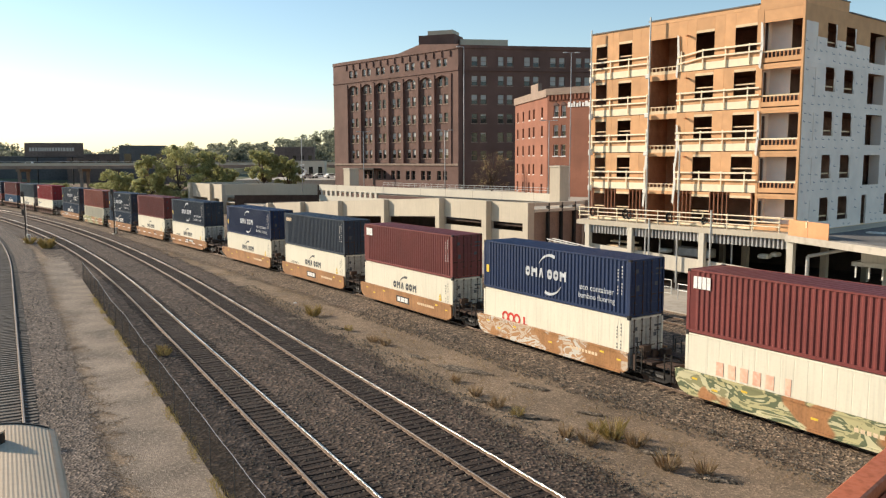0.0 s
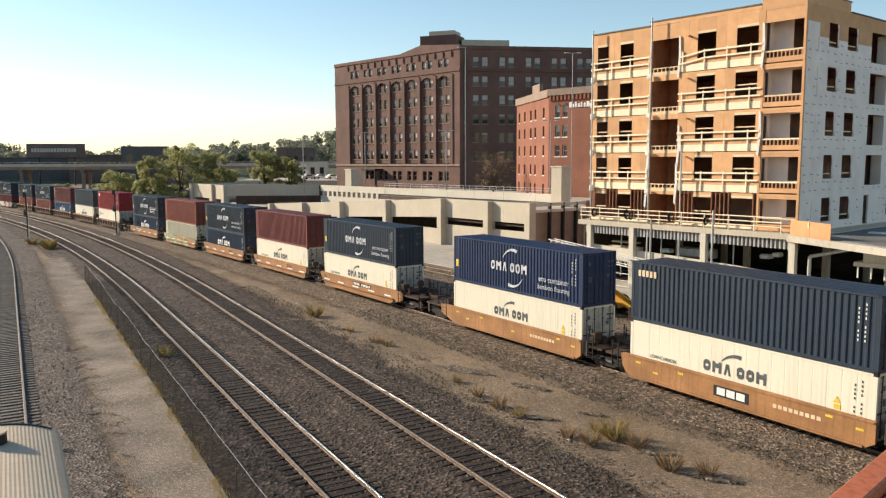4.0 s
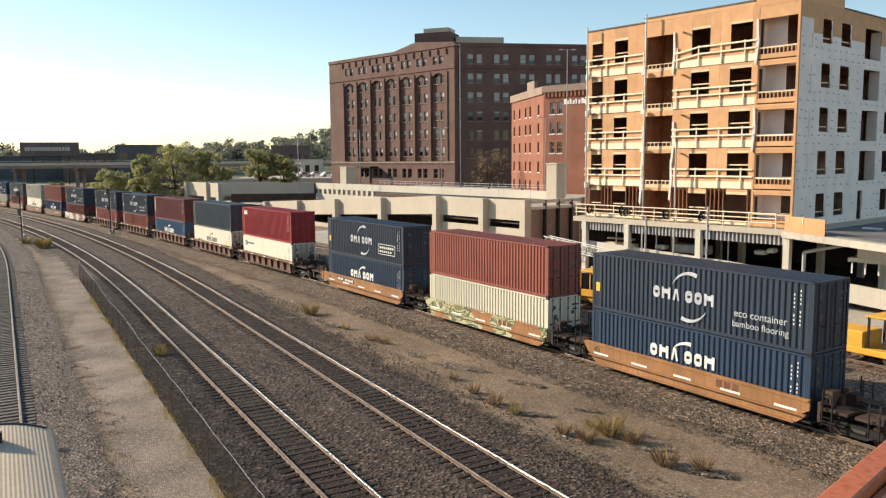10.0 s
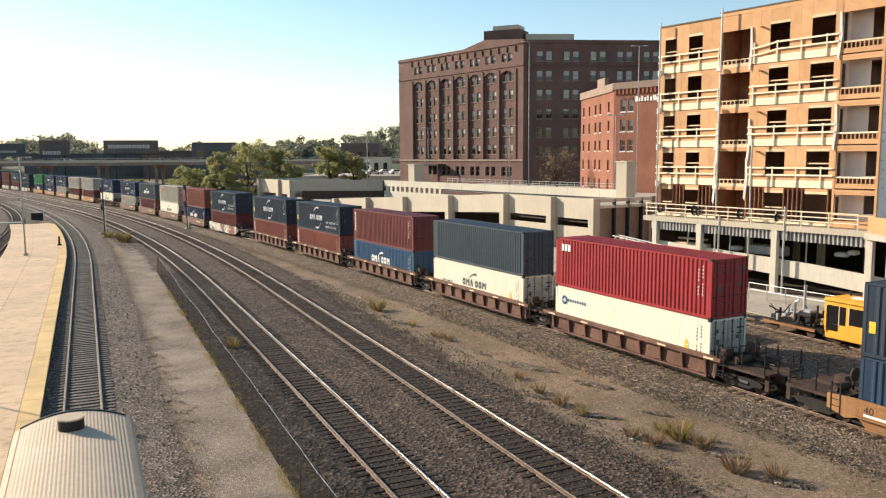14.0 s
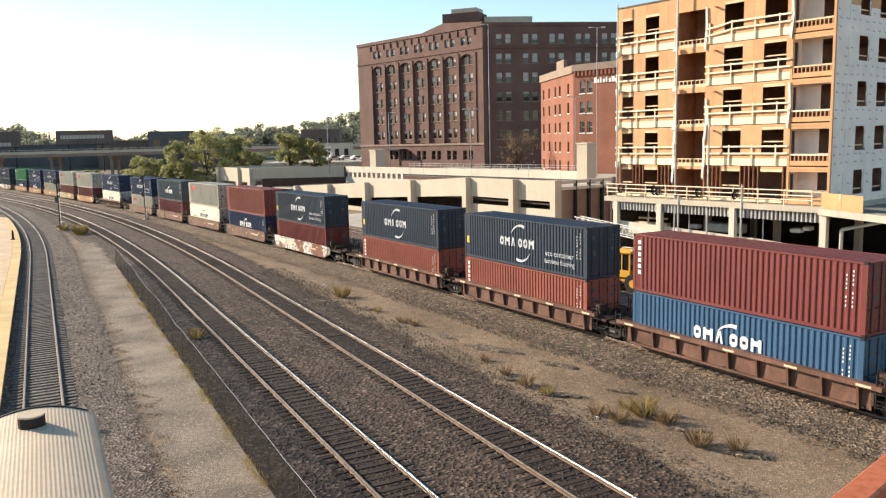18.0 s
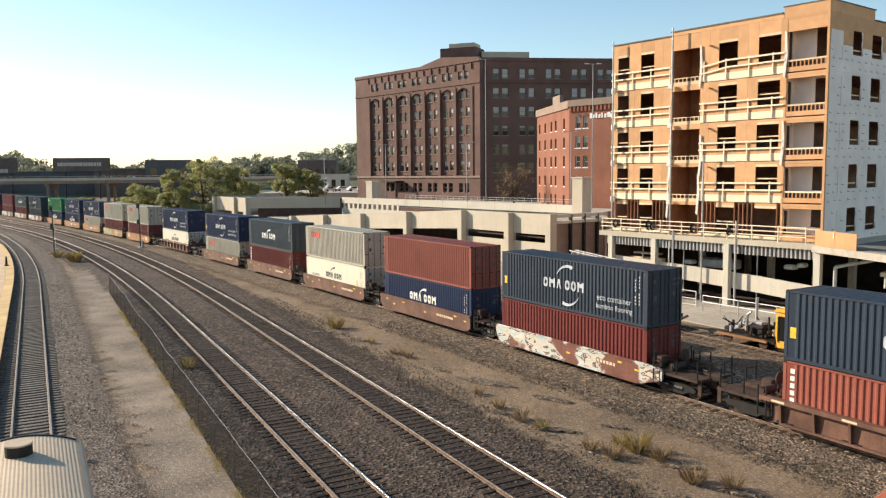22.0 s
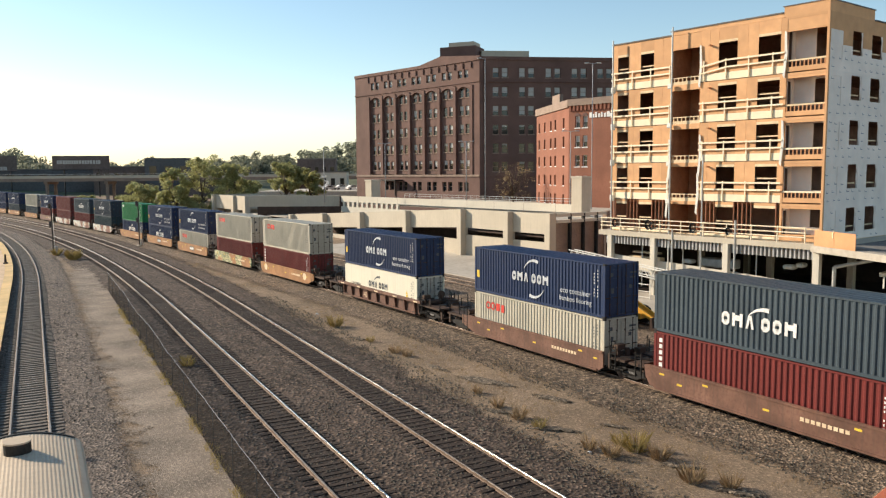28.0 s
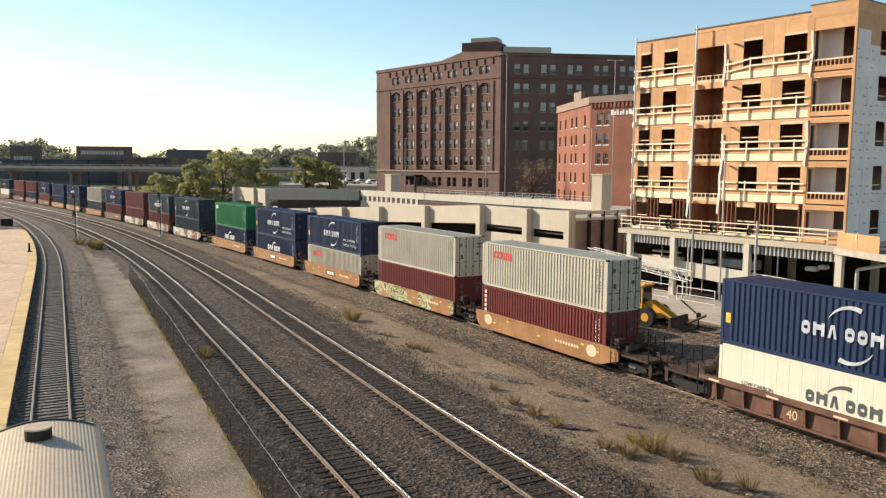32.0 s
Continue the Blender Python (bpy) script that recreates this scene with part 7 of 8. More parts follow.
def make_loader():
    """Articulated wheel loader with its arm down."""
    e = thing("wheel_loader", pose(11.0, 56.3, -0.17, 0, 0, 227), "yellow wheel loader with large black tyres on the yard pavement", "wheel loader")
    boxes("rear_hood", "loader_yellow", e, (-0.75, 0.75, -2.3, -0.5, 0.95, 1.75), bevel=0.12)
    boxes("counterweight", "loader_yellow", e, (-0.8, 0.8, -2.7, -2.3, 0.8, 1.4), bevel=0.08)
    boxes("frame", "loader_yellow", e, (-0.55, 0.55, -2.2, 2.2, 0.6, 1.0), bevel=0.05)
    cab = boxes("cab", "loader_yellow", e, (-0.7, -0.6, -0.55, 0.85, 1.0, 2.7), (0.6, 0.7, -0.55, 0.85, 1.0, 1.5), (-0.7, 0.7, -0.6, -0.5, 1.0, 1.6), (-0.7, 0.7, 0.8, 0.88, 1.0, 1.5),
                (0.6, 0.7, -0.6, -0.5, 1.5, 2.7), (0.6, 0.7, 0.8, 0.9, 1.5, 2.7), (0.6, 0.7, 0.2, 0.28, 1.5, 2.7), label="yellow cab frame")
    boxes("cab_roof", "loader_yellow", e, (-0.8, 0.8, -0.7, 1.0, 2.7, 2.85), bevel=0.05)
    boxes("roof_lamp", "paint_white", cab, (-0.6, -0.4, 0.9, 1.0, 2.86, 2.98), (0.4, 0.6, 0.9, 1.0, 2.86, 2.98))
    boxes("side_window", "pane_dark", cab, (0.63, 0.66, -0.5, 0.2, 1.5, 2.65), (0.63, 0.66, 0.28, 0.8, 1.5, 2.65))
    boxes("windscreen", "pane_dark", cab, (-0.6, 0.6, 0.83, 0.86, 1.5, 2.65))
    bars("exhaust", "dark_steel", e, [((0.3, -1.6, 1.7), (0.3, -1.6, 2.4), 0.06)])
    for sx in (-1, 1):
        for y in (-1.45, 1.45):
            bm = bmesh.new()
            a, b = sorted((sx * 0.75, sx * 1.2))
            tube(bm, (a, y, 0.68), (b, y, 0.68), 0.68, 26)
            bmesh.ops.bevel(bm, geom=[q for q in bm.edges if len(q.link_faces) == 2 and q.calc_face_angle(0) > 1.2], offset=0.1, segments=2, affect="EDGES")
            t = part("tyre", bm, "rubber", e, "large black tyre")
            bars("rim", "loader_yellow", t, [((a - 0.01 if sx < 0 else a, y, 0.68), (b if sx < 0 else b + 0.01, y, 0.68), 0.3)], n=16)
    boxes("step", "dark_steel", e, (0.7, 0.95, -0.35, 0.25, 0.45, 0.52), (0.7, 0.95, -0.3, 0.2, 0.75, 0.8))
    bm = bmesh.new()
    for sx in (-0.45, 0.3):
        outline(bm, [(0.9, 1.6), (1.3, 1.75), (3.2, 0.75), (3.5, 0.35), (3.25, 0.25), (2.9, 0.6), (1.2, 1.3)], 0, sx, sx + 0.14)
    part("lift_arm", bm, "loader_yellow", e)
    bm = bmesh.new()
    outline(bm, [(3.3, 0.9), (3.25, 0.1), (4.3, 0.05), (4.3, 0.12), (3.5, 0.25), (3.42, 0.9)], 0, -1.2, 1.2)
    part("bucket", bm, "rusty_steel", e, "worn steel bucket")
    # long boom attachment pointing down
    bars("boom", "rusty_steel", e, [((0, 3.9, 0.4), (0.5, 5.6, 1.3), 0.09)])


make_loader()


def yard_fence():
    e = thing("yard_fence", Matrix(), "grey chain-link yard fence along the pavement", "fence")
    pts = [on(LINE_E, s, 10.5)[:2] for s in (-4, -1, 2, 5, 8, 11, 14)]
    for (x, y), (x2, y2) in zip(pts, pts[1:]):
        bars("top_rail", "galvanised", e, [((x, y, 1.5), (x2, y2, 1.5), 0.03)], n=6)
    for x, y in pts:
        bars("post", "galvanised", e, [((x, y, -0.3), (x, y, 1.55), 0.04)], n=6)
    bm = bmesh.new()
    for (x, y), (x2, y2) in zip(pts, pts[1:]):
        for i in range(24):
            t = i / 24
            for d in (0.18, -0.18):
                a = (x + (x2 - x) * t, y + (y2 - y) * t, -0.15)
                b = (x + (x2 - x) * min(max(t + d * 2, 0), 1), y + (y2 - y) * min(max(t + d * 2, 0), 1), 1.5)
                tube(bm, a, b, 0.006, 3)
    part("wire_mesh", bm, "galvanised", e)


yard_fence()


def pipe_barrier():
    e = thing("pipe_barrier", Matrix(), "grey steel pipe barrier beside the garage ramp", "barrier")
    pts = [(18.49 + 0.57 * 1.6 * i, 61.22 - 0.82 * 1.6 * i) for i in range(6)]
    for z in (0.55, 1.05):
        bars("rail", "galvanised", e, [((*pts[0], z), (*pts[-1], z), 0.035)], n=6)
    for i, (x, y) in enumerate(pts):
        bars("post", "galvanised", e, [((x, y, -0.3), (x, y, 1.1 if i != 3 else 1.5), 0.045 if i != 3 else 0.11)], n=8)


pipe_barrier()


# ---- footbridge parapet at the camera ----
def make_bridge():
    e = thing("footbridge", pose(1.0, 2.0, 0, 0, 0, 45), "red painted steel footbridge parapet and concrete deck", "footbridge", kind="structure")
    boxes("cap_rail", "parapet_red", e, (-2.4, 9, -0.075, 0.0, 9.84, 9.9), label="sunlit red parapet cap rail", bevel=0.006)
    boxes("lip_rail", "parapet_red", e, (-2.4, 9, -0.105, -0.078, 9.8, 9.86), bevel=0.005)
    boxes("panel", "parapet_red", e, (-2.4, 9, -0.075, -0.035, 8.75, 9.84), label="red steel parapet panel")
    for i in range(6):
        boxes("post", "parapet_red", e, (-2.3 + 2.1 * i, -2.18 + 2.1 * i, -0.16, -0.08, 8.7, 9.8))
    boxes("deck", "concrete", e, (-2.4, 9, -3.2, -0.03, 8.35, 8.7))
    boxes("girder", "parapet_red", e, (-2.4, 9, -0.5, -0.2, 7.4, 8.35), (-2.4, 9, -3.1, -2.8, 7.4, 8.35))
    boxes("pier", "concrete", e, (-2.3, -1.3, -2.6, -0.7, -0.4, 7.4), (7.5, 8.5, -2.6, -0.7, -0.4, 7.4), bevel=0.05)


make_bridge()


# ---- plants ----
def leaf_cloud(rnd, blobs, per, size, squash=0.8):
    """Many small two-triangle leaves round the given clump centres, lit as a rough ball."""
    v, f = [], []
    for cx, cy, cz, r in blobs:
        for _ in range(int(per)):
            d = Vector((rnd.gauss(0, 1), rnd.gauss(0, 1), rnd.gauss(0, 1)))
            d.normalize()
            q = Vector((cx, cy, cz)) + Vector((d.x, d.y, d.z * squash)) * (r * rnd.uniform(0.55, 1.08))
            n = (d + Vector((rnd.uniform(-0.8, 0.8), rnd.uniform(-0.8, 0.8), rnd.uniform(-0.4, 0.9)))).normalized()
            a = n.orthogonal().normalized()
            b = n.cross(a)
            s = size * rnd.uniform(0.6, 1.3)
            k = len(v)
            v += [tuple(q + a * s), tuple(q + b * s * 0.6), tuple(q - a * s), tuple(q - b * s * 0.6)]
            f.append((k, k + 1, k + 2, k + 3))
    return v, f


def tree(name, x, y, z, h, w, material, label, seed, leaf=0.23, per=300, low=0.18):
    rnd = random.Random(seed)
    e = thing(name, pose(x, y, z), label, "tree", "trees beside the garage")
    bm = bmesh.new()
    tube(bm, (0, 0, -1.0), (0.1, 0, h * 0.4), 0.035 * h * 0.7, 9, 0.02 * h * 0.7)
    blobs = []
    for i in range(24):
        a, q = rnd.uniform(0, 6.28), rnd.uniform(0.1, 1.0) ** 0.5
        zz = h * rnd.uniform(low + 0.12, 0.93)
        rr = w * 0.46 * q * math.sqrt(max(0.02, 1 - ((zz / h - 0.42) / 0.56) ** 2))
        p = (rr * math.cos(a), rr * math.sin(a), zz)
        tube(bm, (0.05, 0, h * rnd.uniform(0.2, 0.4)), p, 0.09, 6, 0.03)
        blobs.append((*p, w * rnd.uniform(0.09, 0.16)))
        for _ in range(5):
            blobs.append((p[0] + rnd.uniform(-1, 1) * w * 0.16, p[1] + rnd.uniform(-1, 1) * w * 0.16, p[2] + rnd.uniform(-0.8, 0.6) * w * 0.14, w * rnd.uniform(0.04, 0.09)))
    part("trunk", bm, "bark", e, smooth=True)
    v, f = leaf_cloud(rnd, blobs, per * 0.5, leaf * 0.8)
    part("crown", sheet("crown", v, f, material), None, e)
    return e


tree("leafy_tree", -62.2, 185, -0.2, 15.6, 13.0, "leaf_green", "broad yellow-green leafy tree beside the garage", 1, low=-0.04, per=440)
tree("leafy_tree", -68.0, 184, -0.2, 12.5, 8.5, "leaf_green", "green leafy tree with drooping crown", 2, low=-0.08, per=380)
tree("leafy_tree", -54.3, 188, -0.2, 14.6, 9.5, "leaf_green", "rounded green leafy tree behind the garage", 3, low=0.1, per=400)
tree("leafy_tree", -44.5, 195, 1.0, 12.6, 9.0, "leaf_green", "olive green leafy tree", 4, low=0.0, per=400)
tree("leafy_tree", -38.8, 198, 1.0, 11.4, 7.5, "leaf_green", "low olive green leafy tree", 5, low=0.0, per=360)
tree("leafy_tree", -100.5, 207, -0.2, 5.6, 5.5, "leaf_green", "small green tree beside the train line", 6, leaf=0.25, per=160, low=-0.1)
tree("leafy_tree", -87.8, 210, -0.2, 8.4, 11.5, "leaf_green", "wide bushy green tree beside the train line", 7, leaf=0.25, per=260, low=-0.1)
tree("bare_tree", 8.6, 140, 4.0, 8.6, 6.8, "leaf_brown", "half-bare brown autumn tree before the brick warehouse", 9, leaf=0.13, per=17)


def far_woods():
    """Wooded ridge on the skyline."""
    rnd = random.Random(11)
    v, f = [], []
    for i in range(560):
        yaw = rnd.uniform(4, 62)
        dist = rnd.uniform(470, 700)
        x, y = -math.sin(radians(yaw)) * dist, math.cos(radians(yaw)) * dist
        hump = 21 * math.exp(-((yaw - 4.5) / 6.0) ** 2) + 5 * math.exp(-((yaw - 15) / 4) ** 2) + 3 * math.exp(-((yaw - 40) / 9) ** 2) + 8 * math.exp(-((yaw - 30.5) / 2.6) ** 2) + 5 * math.exp(-((yaw - 21.5) / 0.9) ** 2)
        ground = (hump + 3.5) * (dist - 420) / 205
        h = rnd.uniform(10, 16) + hump * 0.15
        blobs = [(x + rnd.uniform(-3, 3), y + rnd.uniform(-3, 3), ground + h * rnd.uniform(0.4, 0.9), rnd.uniform(2.2, 4.2)) for _ in range(6)]
        a, b = leaf_cloud(rnd, blobs, 26, 1.0)
        k = len(v)
        v += a
        f += [tuple(q + k for q in p) for p in b]
    tagged(new("far_woods", sheet("far_woods", v, f, "leaf_hazed")), "dark wooded ridge along the skyline", "woods", kind="stuff")
    # the hill itself
    gv, gf = [], []
    yaws = [2 + 1.5 * i for i in range(44)]
    ds = [430, 480, 560, 680, 900, 1300]
    for yaw in yaws:
        hump = 21 * math.exp(-((yaw - 4.5) / 6.0) ** 2) + 5 * math.exp(-((yaw - 15) / 4) ** 2) + 3 * math.exp(-((yaw - 40) / 9) ** 2) + 8 * math.exp(-((yaw - 30.5) / 2.6) ** 2) + 5 * math.exp(-((yaw - 21.5) / 0.9) ** 2)
        for d in ds:
            z = (hump + 4) * min(max((d - 425) / 200, 0), 1.6) - (0.3 if d < 440 else -1)
            gv.append((-math.sin(radians(yaw)) * d, math.cos(radians(yaw)) * d, z))
    n = len(ds)
    for i in range(len(yaws) - 1):
        for j in range(n - 1):
            gf.append((i * n + j, i * n + j + 1, (i + 1) * n + j + 1, (i + 1) * n + j))
    tagged(new("hillside", sheet("hillside", gv, gf, "hill_soil")), "dark green wooded hillside behind the town", "hill", kind="structure")


far_woods()


def weed(x, y, kind, size, seed):
    rnd = random.Random(seed)
    e = thing("weed", pose(x, y, relief(x, y) - 0.02), "dry tan weed tuft on the gravel" if kind == "weed_dry" else "yellow-green weed clump on the dirt", "weed", "weeds by the tracks")
    v, f = [], []
    for _ in range(int(130 * size)):
        a, r = rnd.uniform(0, 6.28), size * 0.3 * rnd.random() ** 0.5
        h = size * rnd.uniform(0.3, 1.0)
        lean = rnd.uniform(0.1, 0.6) * size
        p = Vector((r * math.cos(a), r * math.sin(a), 0))
        t = p + Vector((math.cos(a) * lean, math.sin(a) * lean, h))
        s = Vector((-math.sin(a), math.cos(a), 0)) * 0.007
        m = (p + t) / 2 + Vector((0, 0, 0.12 * h))
        k = len(v)
        v += [tuple(p - s), tuple(p + s), tuple(m + s), tuple(t), tuple(m - s)]
        f.append((k, k + 1, k + 2, k + 3, k + 4))
    for _ in range(int(170 * size)):
        a, r, h = rnd.uniform(0, 6.28), size * 0.55 * rnd.random() ** 0.5, size * rnd.uniform(0.2, 0.85)
        q = Vector((r * math.cos(a), r * math.sin(a), h))
        d = Vector((rnd.uniform(-1, 1), rnd.uniform(-1, 1), rnd.uniform(-0.5, 1))).normalized() * 0.028
        w = d.orthogonal().normalized() * 0.012
        k = len(v)
        v += [tuple(q - d), tuple(q + w), tuple(q + d), tuple(q - w)]
        f.append((k, k + 1, k + 2, k + 3))
    part("foliage", sheet("foliage", v, f, kind), None, e)


for _i, (_x, _y, _k, _s) in enumerate(((6.7, 30.2, "weed_green", 0.95), (5.6, 29.6, "weed_dry", 0.7), (6.2, 30.9, "weed_green", 0.6), (8.0, 27.1, "weed_dry", 0.8), (2.4, 34.3, "weed_dry", 0.7), (-9.3, 55.2, "weed_green", 1.0), (1.5, 36.0, "weed_dry", 0.6), (-50.5, 99.6, "weed_green", 1.6), (-51.8, 101.5, "weed_green", 1.2),
                                        (-15.9, 43.7, "weed_green", 0.7), (-4.3, 47.1, "weed_dry", 0.6), (-3.5, 46.2, "weed_dry", 0.55), (7.4, 29.3, "weed_dry", 0.75), (9.2, 26.6, "weed_dry", 0.7), (4.9, 30.4, "weed_dry", 0.6), (0.6, 38.4, "weed_dry", 0.5), (-55.8, 105.5, "weed_green", 1.2), (-6.2, 50.3, "weed_green", 0.5), (3.2, 33.0, "weed_green", 0.55), (-16.4, 44.9, "weed_green", 0.5))):
    weed(_x, _y, _k, _s, 40 + _i)


def dry_grass():
    """Sparse dry growth between the second track and the freight track."""
    rnd = random.Random(21)
    v, f = [], []
    for _ in range(9000):
        s, d = rnd.uniform(-12, 75), rnd.uniform(3.0, 11.5)
        x, y, h = on(LINE_B, s, d)
        if noise.noise((x * 0.22, y * 0.22, 7)) < 0.02 or rnd.random() < 0.25:
            continue
        z = relief(x, y) - 0.01
        for _ in range(3):
            a, q = rnd.uniform(0, 6.28), rnd.uniform(0.05, 0.2)
            px, py = x + rnd.uniform(-0.15, 0.15), y + rnd.uniform(-0.15, 0.15)
            k = len(v)
            v += [(px - 0.012, py, z), (px + 0.012, py, z), (px + math.cos(a) * q * 0.7, py + math.sin(a) * q * 0.7, z + q)]
            f.append((k, k + 1, k + 2))
    tagged(new("dry_grass", sheet("dry_grass", v, f, "weed_dry")), "sparse dry grass between the tracks", "grass", kind="stuff")


def dark_patches():
    """Low banks on the strip between the tracks, coloured dark for the shade of ground bumps."""
    rnd = random.Random(8)
    for x, y, a, w, turn in ((1.0, 40.6, 2.3, 0.75, -36), (4.2, 37.4, 1.6, 0.45, -38), (3.9, 32.8, 1.5, 0.45, -22), (-1.6, 43.4, 1.5, 0.3, -50), (1.4, 35.4, 1.1, 0.3, -30), (-7.0, 51.0, 1.4, 0.3, -35), (7.9, 28.6, 1.2, 0.35, -15), (-10.3, 53.8, 1.2, 0.3, -30),
                             (-4.6, 46.0, 0.7, 0.25, -30), (9.4, 26.2, 1.2, 0.4, -20), (6.4, 33.2, 1.0, 0.3, -30)):
        ca, sa = math.cos(radians(turn)), math.sin(radians(turn))
        v, f = [(x, y, relief(x, y) + 0.1)], []
        for ring, z in ((0.55, 0.075), (1.0, -0.06)):
            for i in range(28):
                q = 6.2832 * i / 28
                r = ring * (1 + 0.35 * noise.noise((math.cos(q) * 1.6 + x, math.sin(q) * 1.6 + y, 0)))
                u, t = a * r * math.cos(q), w * r * math.sin(q)
                px, py = x + u * ca - t * sa, y + u * sa + t * ca
                v.append((px, py, relief(px, py) + z + 0.03 * noise.noise((px * 3, py * 3, 1))))
        for i in range(28):
            j = (i + 1) % 28
            f += [(0, 1 + i, 1 + j), (1 + i, 29 + i, 29 + j, 1 + j)]
        me = sheet("damp_soil", v, f, "damp_soil")
        me.attributes.new("cover", "FLOAT", "POINT").data.foreach_set("value", [0.9] + [0.7] * 28 + [0.0] * 28)
        tagged(new("damp_soil", me), "low bank in the dirt strip, coloured dark for bump shade", "soil", "damp soil banks")


dark_patches()
def fence_weeds():
    """Thin yellowed weeds along the foot of the mesh fence."""
    rnd = random.Random(77)
    v, f = [], []
    for _ in range(1500):
        s = 14 + 50 * rnd.random()
        if noise.noise((s * 0.5, 0, 3)) < -0.1:
            continue
        x, y = -6.25 - 0.5545 * (s - 23.2) - 0.12 + rnd.gauss(0, 0.14), s
        for _ in range(3):
            a, q = rnd.uniform(0, 6.28), rnd.uniform(0.06, 0.3)
            k = len(v)
            v += [(x - 0.012, y, -0.25), (x + 0.012, y, -0.25), (x + math.cos(a) * q * 0.6, y + math.sin(a) * q * 0.6, -0.2 + q)]
            f.append((k, k + 1, k + 2))
    tagged(new("fence_weeds", sheet("fence_weeds", v, f, "weed_green")), "thin yellowed weeds along the fence foot", "weeds", kind="stuff")


fence_weeds()
dry_grass()
for _i, (_x, _y) in enumerate(((4.85, 30.0), (-11.6, 60.5), (-24.5, 63.0))):
    _e = thing("white_litter", pose(_x, _y, relief(_x, _y), 0, 0, 30 * _i), "crumpled white litter on the dirt", "litter", "litter")
    _bm = bmesh.new()
    bmesh.ops.create_icosphere(_bm, subdivisions=1, radius=0.14)
    for _v in _bm.verts:
        _v.co *= random.uniform(0.6, 1.2)
        _v.co.z = max(_v.co.z * 0.5 + 0.04, -0.02)
    part("crumpled_sheet", _bm, "paint_white", _e)


# ---- distance: viaduct, billboards, low buildings ----
def make_viaduct():
    """Elevated road across the far end of the yard."""
    e = thing("road_viaduct", pose(-95, 312, 0, 0, 0, 9), "long concrete elevated road on columns", "viaduct")
    # Concrete below the barrier takes a darker material for its shade.
    for k in range(14):
        boxes("deck_span", "stone_trim", e, (-220 + k * 22, -198.1 + k * 22, -7, 7, 8.0, 9.2), label="")
        boxes("barrier", "concrete", e, (-220 + k * 22, -198.1 + k * 22, -7.2, -6.9, 9.25, 10.2))
        boxes("cross_beam", "stone_trim", e, (-220 + k * 22 - 0.7, -220 + k * 22 + 0.7, -6, 6, 7.0, 8.0))
        for y in (-4.5, 4.5):
            boxes("column", "stone_trim", e, (-220 + k * 22 - 0.5, -220 + k * 22 + 0.5, y - 0.5, y + 0.5, -0.5, 7.0))
    for a, b in ((-640, -220.2), (88, 480)):
        boxes("deck_span", "stone_trim", e, (a, b, -7, 7, 8.0, 9.2))
        boxes("barrier", "concrete", e, (a, b, -7.2, -6.9, 9.25, 10.2))
        for k in range(int((b - a) / 22)):
            boxes("column", "stone_trim", e, (a + 22 * k, a + 22 * k + 1, -4.5, 4.5, -0.5, 8.0))
    g = bmesh.new()
    tube(g, (-220, -7.05, 10.75), (88, -7.05, 10.75), 0.05, 5)
    for k in range(155):
        tube(g, (-220 + 2 * k, -7.05, 10.3), (-220 + 2 * k, -7.05, 10.75), 0.04, 4)
    part("rail", g, "galvanised", e)


make_viaduct()


def billboard(x, y, z0, z1, w, turn, label, face, rows):
    e = thing("billboard", pose(x, y, 0, 0, 0, turn), label, "billboard", "billboards")
    boxes("panel", face, e, (-w / 2, w / 2, -0.2, 0.2, z0, z1), bevel=0.05)
    for px in (-w * 0.3, w * 0.3):
        bars("support", "dark_steel", e, [((px, 0.3, -0.5), (px, 0.3, z1), 0.3)])
    boxes("catwalk", "dark_steel", e, (-w / 2, w / 2, -1.2, -0.2, z0 - 0.4, z0 - 0.2))
    rnd = random.Random(int(w * 10))
    bm = bmesh.new()
    for zr, hgt, u0, u1 in rows:
        u = u0
        while u < u1:
            q = rnd.uniform(0.8, 1.5)
            box(bm, u, u + q * 0.75, -0.24, -0.2, zr, zr + hgt)
            u += q
    part("bars_of_writing", bm, "paint_grey" if face == "paint_white" else "pane_blind", e, "pale bars of unreadable writing")


billboard(-182.5, 372, 13.0, 19.5, 25.0, 20, "dark billboard with a pale line of writing", "hazed_brick", [(15.6, 1.7, -10.5, 8.0)])
billboard(-251, 380, 12.0, 18.5, 16.0, 26, "weathered grey billboard panel", "paint_grey", [(14.0, 1.0, -5, 4)])
billboard(-228, 383, 12.5, 20.0, 14.0, 24, "dark weathered billboard with pale shapes", "hazed_brick", [(12.9, 1.8, -5.5, 2.0)])


def far_block(name, x, y, w, d, h, turn, material, label, n):
    e = thing(name, pose(x, y, -0.3, 0, 0, turn), label, "building", "low buildings beyond the viaduct")
    boxes("shell", material, e, (-w / 2, w / 2, 0, d, 0, h))
    boxes("roof", "roofing", e, (-w / 2 - 0.2, w / 2 + 0.2, -0.2, d + 0.2, h, h + 0.4))
    for i in range(n):
        boxes("window", "pane_dark", e, (-w / 2 + (i + 0.3) * w / n, -w / 2 + (i + 0.75) * w / n, -0.05, 0.1, h * 0.55, h * 0.8))


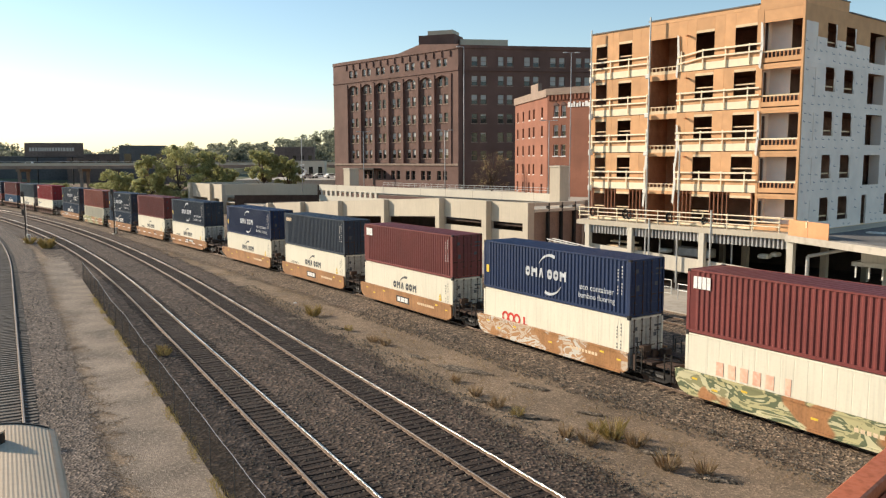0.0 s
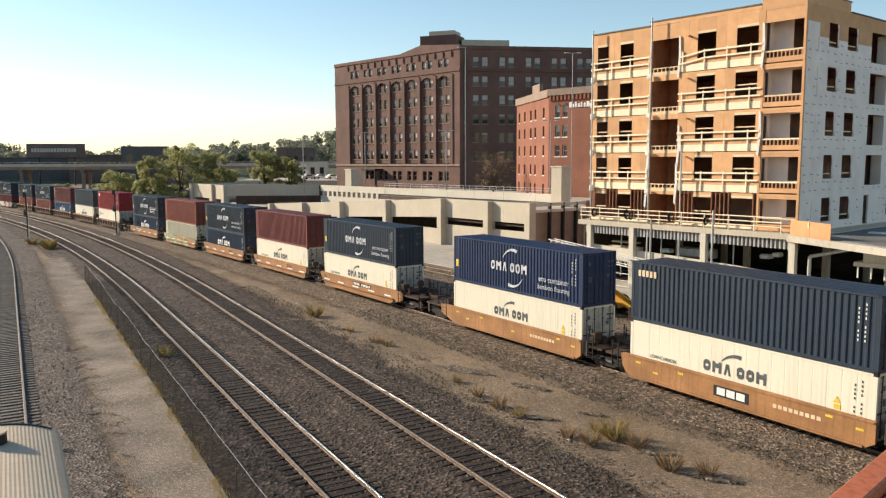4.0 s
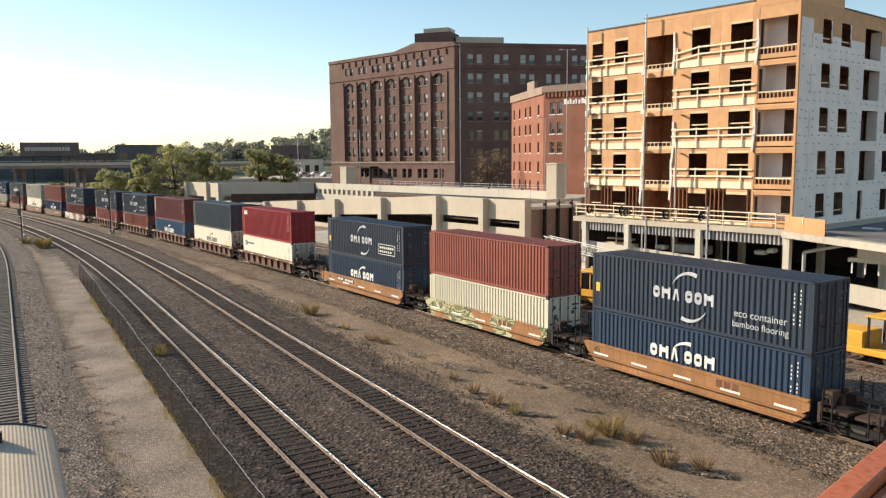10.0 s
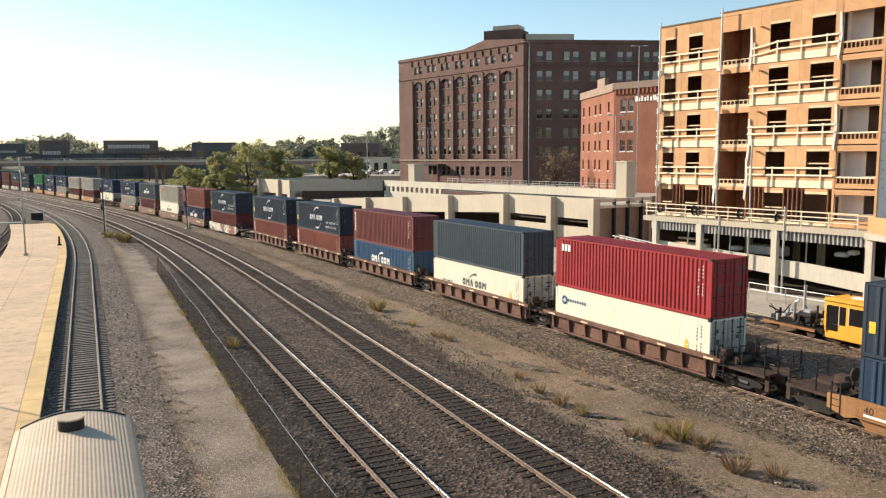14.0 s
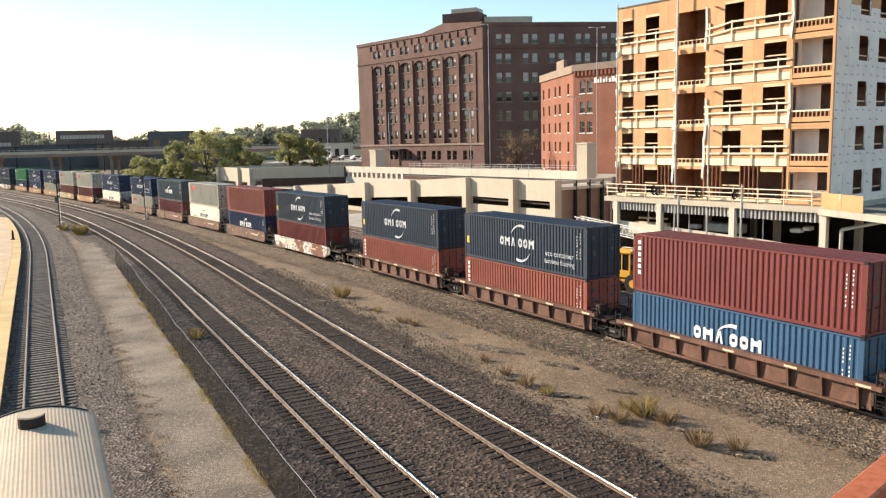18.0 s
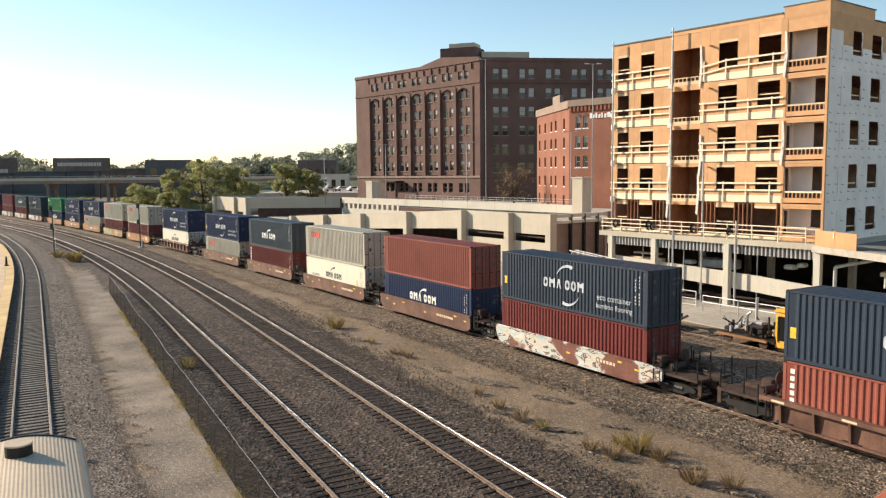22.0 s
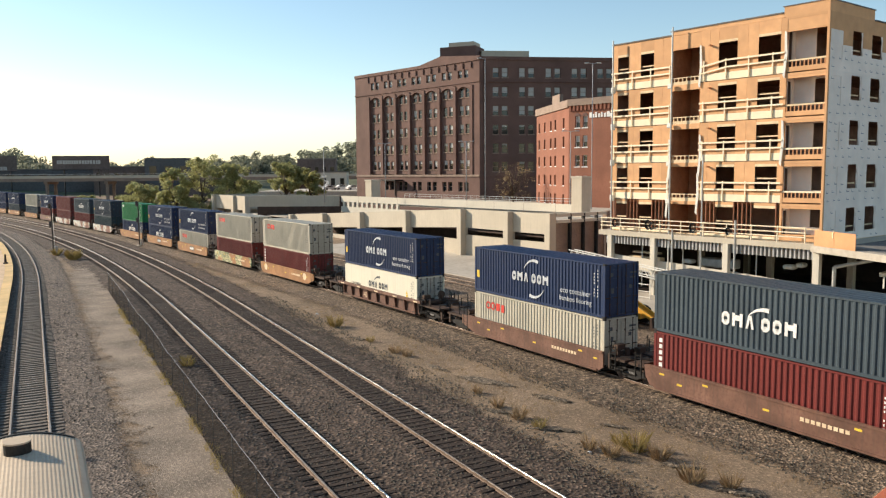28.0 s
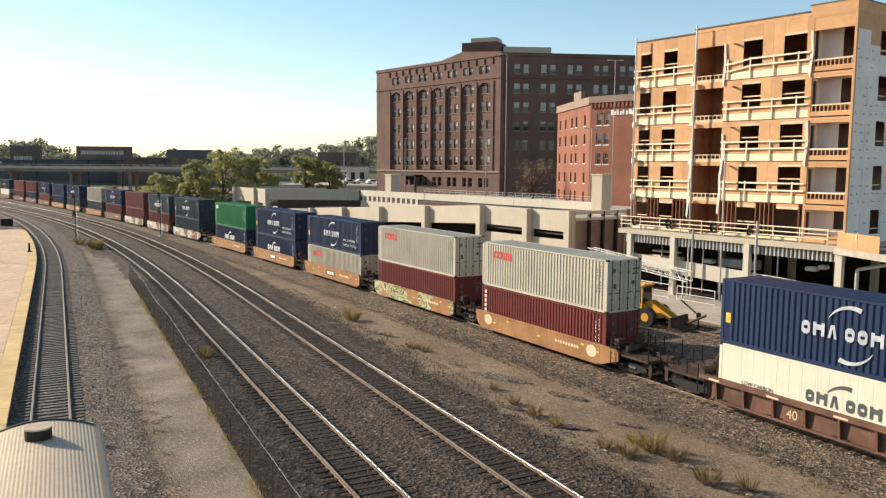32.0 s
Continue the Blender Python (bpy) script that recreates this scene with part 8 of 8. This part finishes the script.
far_block("teal_shed", -150, 396, 22, 20, 18.5, 18, "hazed_metal", "dark teal metal shed beyond the viaduct", 3)
far_block("warehouse", -176, 400, 26, 20, 14.5, 18, "hazed_brick", "low dark brick warehouse beyond the viaduct", 6)
far_block("warehouse", -222, 402, 60, 20, 13.5, 22, "hazed_metal", "long low dark shed beyond the viaduct", 8)
far_block("warehouse", -120, 385, 30, 20, 13.0, 15, "hazed_brick", "brown brick building behind the trees", 6)
far_block("warehouse", -300, 390, 60, 20, 12.0, 30, "hazed_brick", "long low brown building beyond the viaduct", 8)
far_block("hill_house", -62, 330, 16, 10, 16.5, 5, "hazed_brick", "grey house below the wooded hill", 5)
far_block("hill_house", -52, 300, 14, 8, 11.0, 2, "pale_concrete", "pale low house with a flat roof", 4)
_e = thing("white_boom_lift", pose(-45.0, 250, 3.0, 0, 0, 20), "white folding boom lift parked on the slope", "boom lift")
boxes("base", "paint_white", _e, (-2.2, 2.2, -1, 1, -3.2, 1.4), bevel=0.2)
bars("boom", "paint_white", _e, [((-1.5, 0, 1.4), (1.8, 0, 4.6), 0.28), ((1.8, 0, 4.6), (-1.6, 0, 6.0), 0.24), ((-1.6, 0, 6.0), (1.2, 0, 6.6), 0.2)])


def car(name, m, paint, label, group="cars"):
    e = thing(name, m, label, "car", group)
    bm = bmesh.new()
    outline(bm, [(-2.2, 0.3), (2.2, 0.3), (2.25, 0.75), (1.3, 0.9), (0.75, 1.42), (-1.2, 1.45), (-1.9, 0.95), (-2.25, 0.85)], 1, -0.88, 0.88)
    part("body", bm, paint, e)
    boxes("side_window", "pane_dark", e, (-1.2, 0.6, -0.9, 0.9, 0.95, 1.33))
    for x in (-1.4, 1.4):
        for y in (-0.8, 0.8):
            bars("wheel", "rubber", e, [((x, y - 0.1, 0.32), (x, y + 0.1, 0.32), 0.32)], n=14)
    return e


for _i, (_x, _y) in enumerate(((-38.0, 245), (-34.0, 241), (-41, 239), (-30.5, 238))):
    car("parked_car", pose(_x, _y, 5.4, 0, 0, 25 + 7 * _i), ("paint_white", "paint_white", "galvanised", "paint_white")[_i], "parked pale car on the lot below the hill", "parked cars")
_bm = bmesh.new()
outline(_bm, [(-60, 228), (-24, 222), (-22, 260), (-62, 262)], 2, -0.4, 5.38)
tagged(part("parking_lot", _bm, "pavement"), "raised pale parking lot below the hill", "parking lot", kind="structure")
VIA = pose(-95, 312, 0, 0, 0, 9)
ROAD_CARS = [(car("road_car", VIA @ pose(0, 0, 9.2), p, l, "cars on the viaduct"), x0, v, y) for p, l, x0, v, y in (
    ("paint_white", "white car driving along the viaduct", -62.0, 17.0, -4.5), ("galvanised", "silver car driving along the viaduct", -330.0, 18.0, -2.0),
    ("paint_black", "dark car driving along the viaduct", 60.0, -16.0, 3.0), ("paint_white", "white car driving along the viaduct", -420.0, 17.5, -4.5))]


# ---- what moves ----
SURGE = ((0, -0.16), (1, -0.1), (3, 0.1), (7, 0.178), (11, -0.03), (14, -0.217), (18, 0.016), (21, 0.186), (28, -0.229), (31, 0.137), (32, 0.19))


def surge(t):
    """The slight run-in and run-out of the train's slack, metres."""
    for (a, u), (b, v) in zip(SURGE, SURGE[1:]):
        if t <= b:
            k = (t - a) / (b - a)
            return u + (v - u) * k * k * (3 - 2 * k)
    return SURGE[-1][1]


def motions():
    """The train rolls towards the camera and slows a little; a few cars cross the viaduct."""
    times = list(range(33))
    for ob, back, z in TRAIN:
        rows = []
        for t in times:
            s = 27.977 + back + surge(t) - (11.006 * t - 0.0214 * t * t + 0.28 * math.sin(math.pi * t / 24)) - LEN / 2
            x, y, h = on(LINE_C, s)
            rows.append((t, pose(x, y, z, 0, 0, math.degrees(h))))
        walk(ob, rows)
    for ob, x0, v, y in ROAD_CARS:
        walk(ob, [(t, VIA @ pose(max(min(x0 + v * t, 470), -630), y, 9.2, 0, 0, 0 if v > 0 else 180)) for t in (0, 8, 16, 24, 32)])


motions()
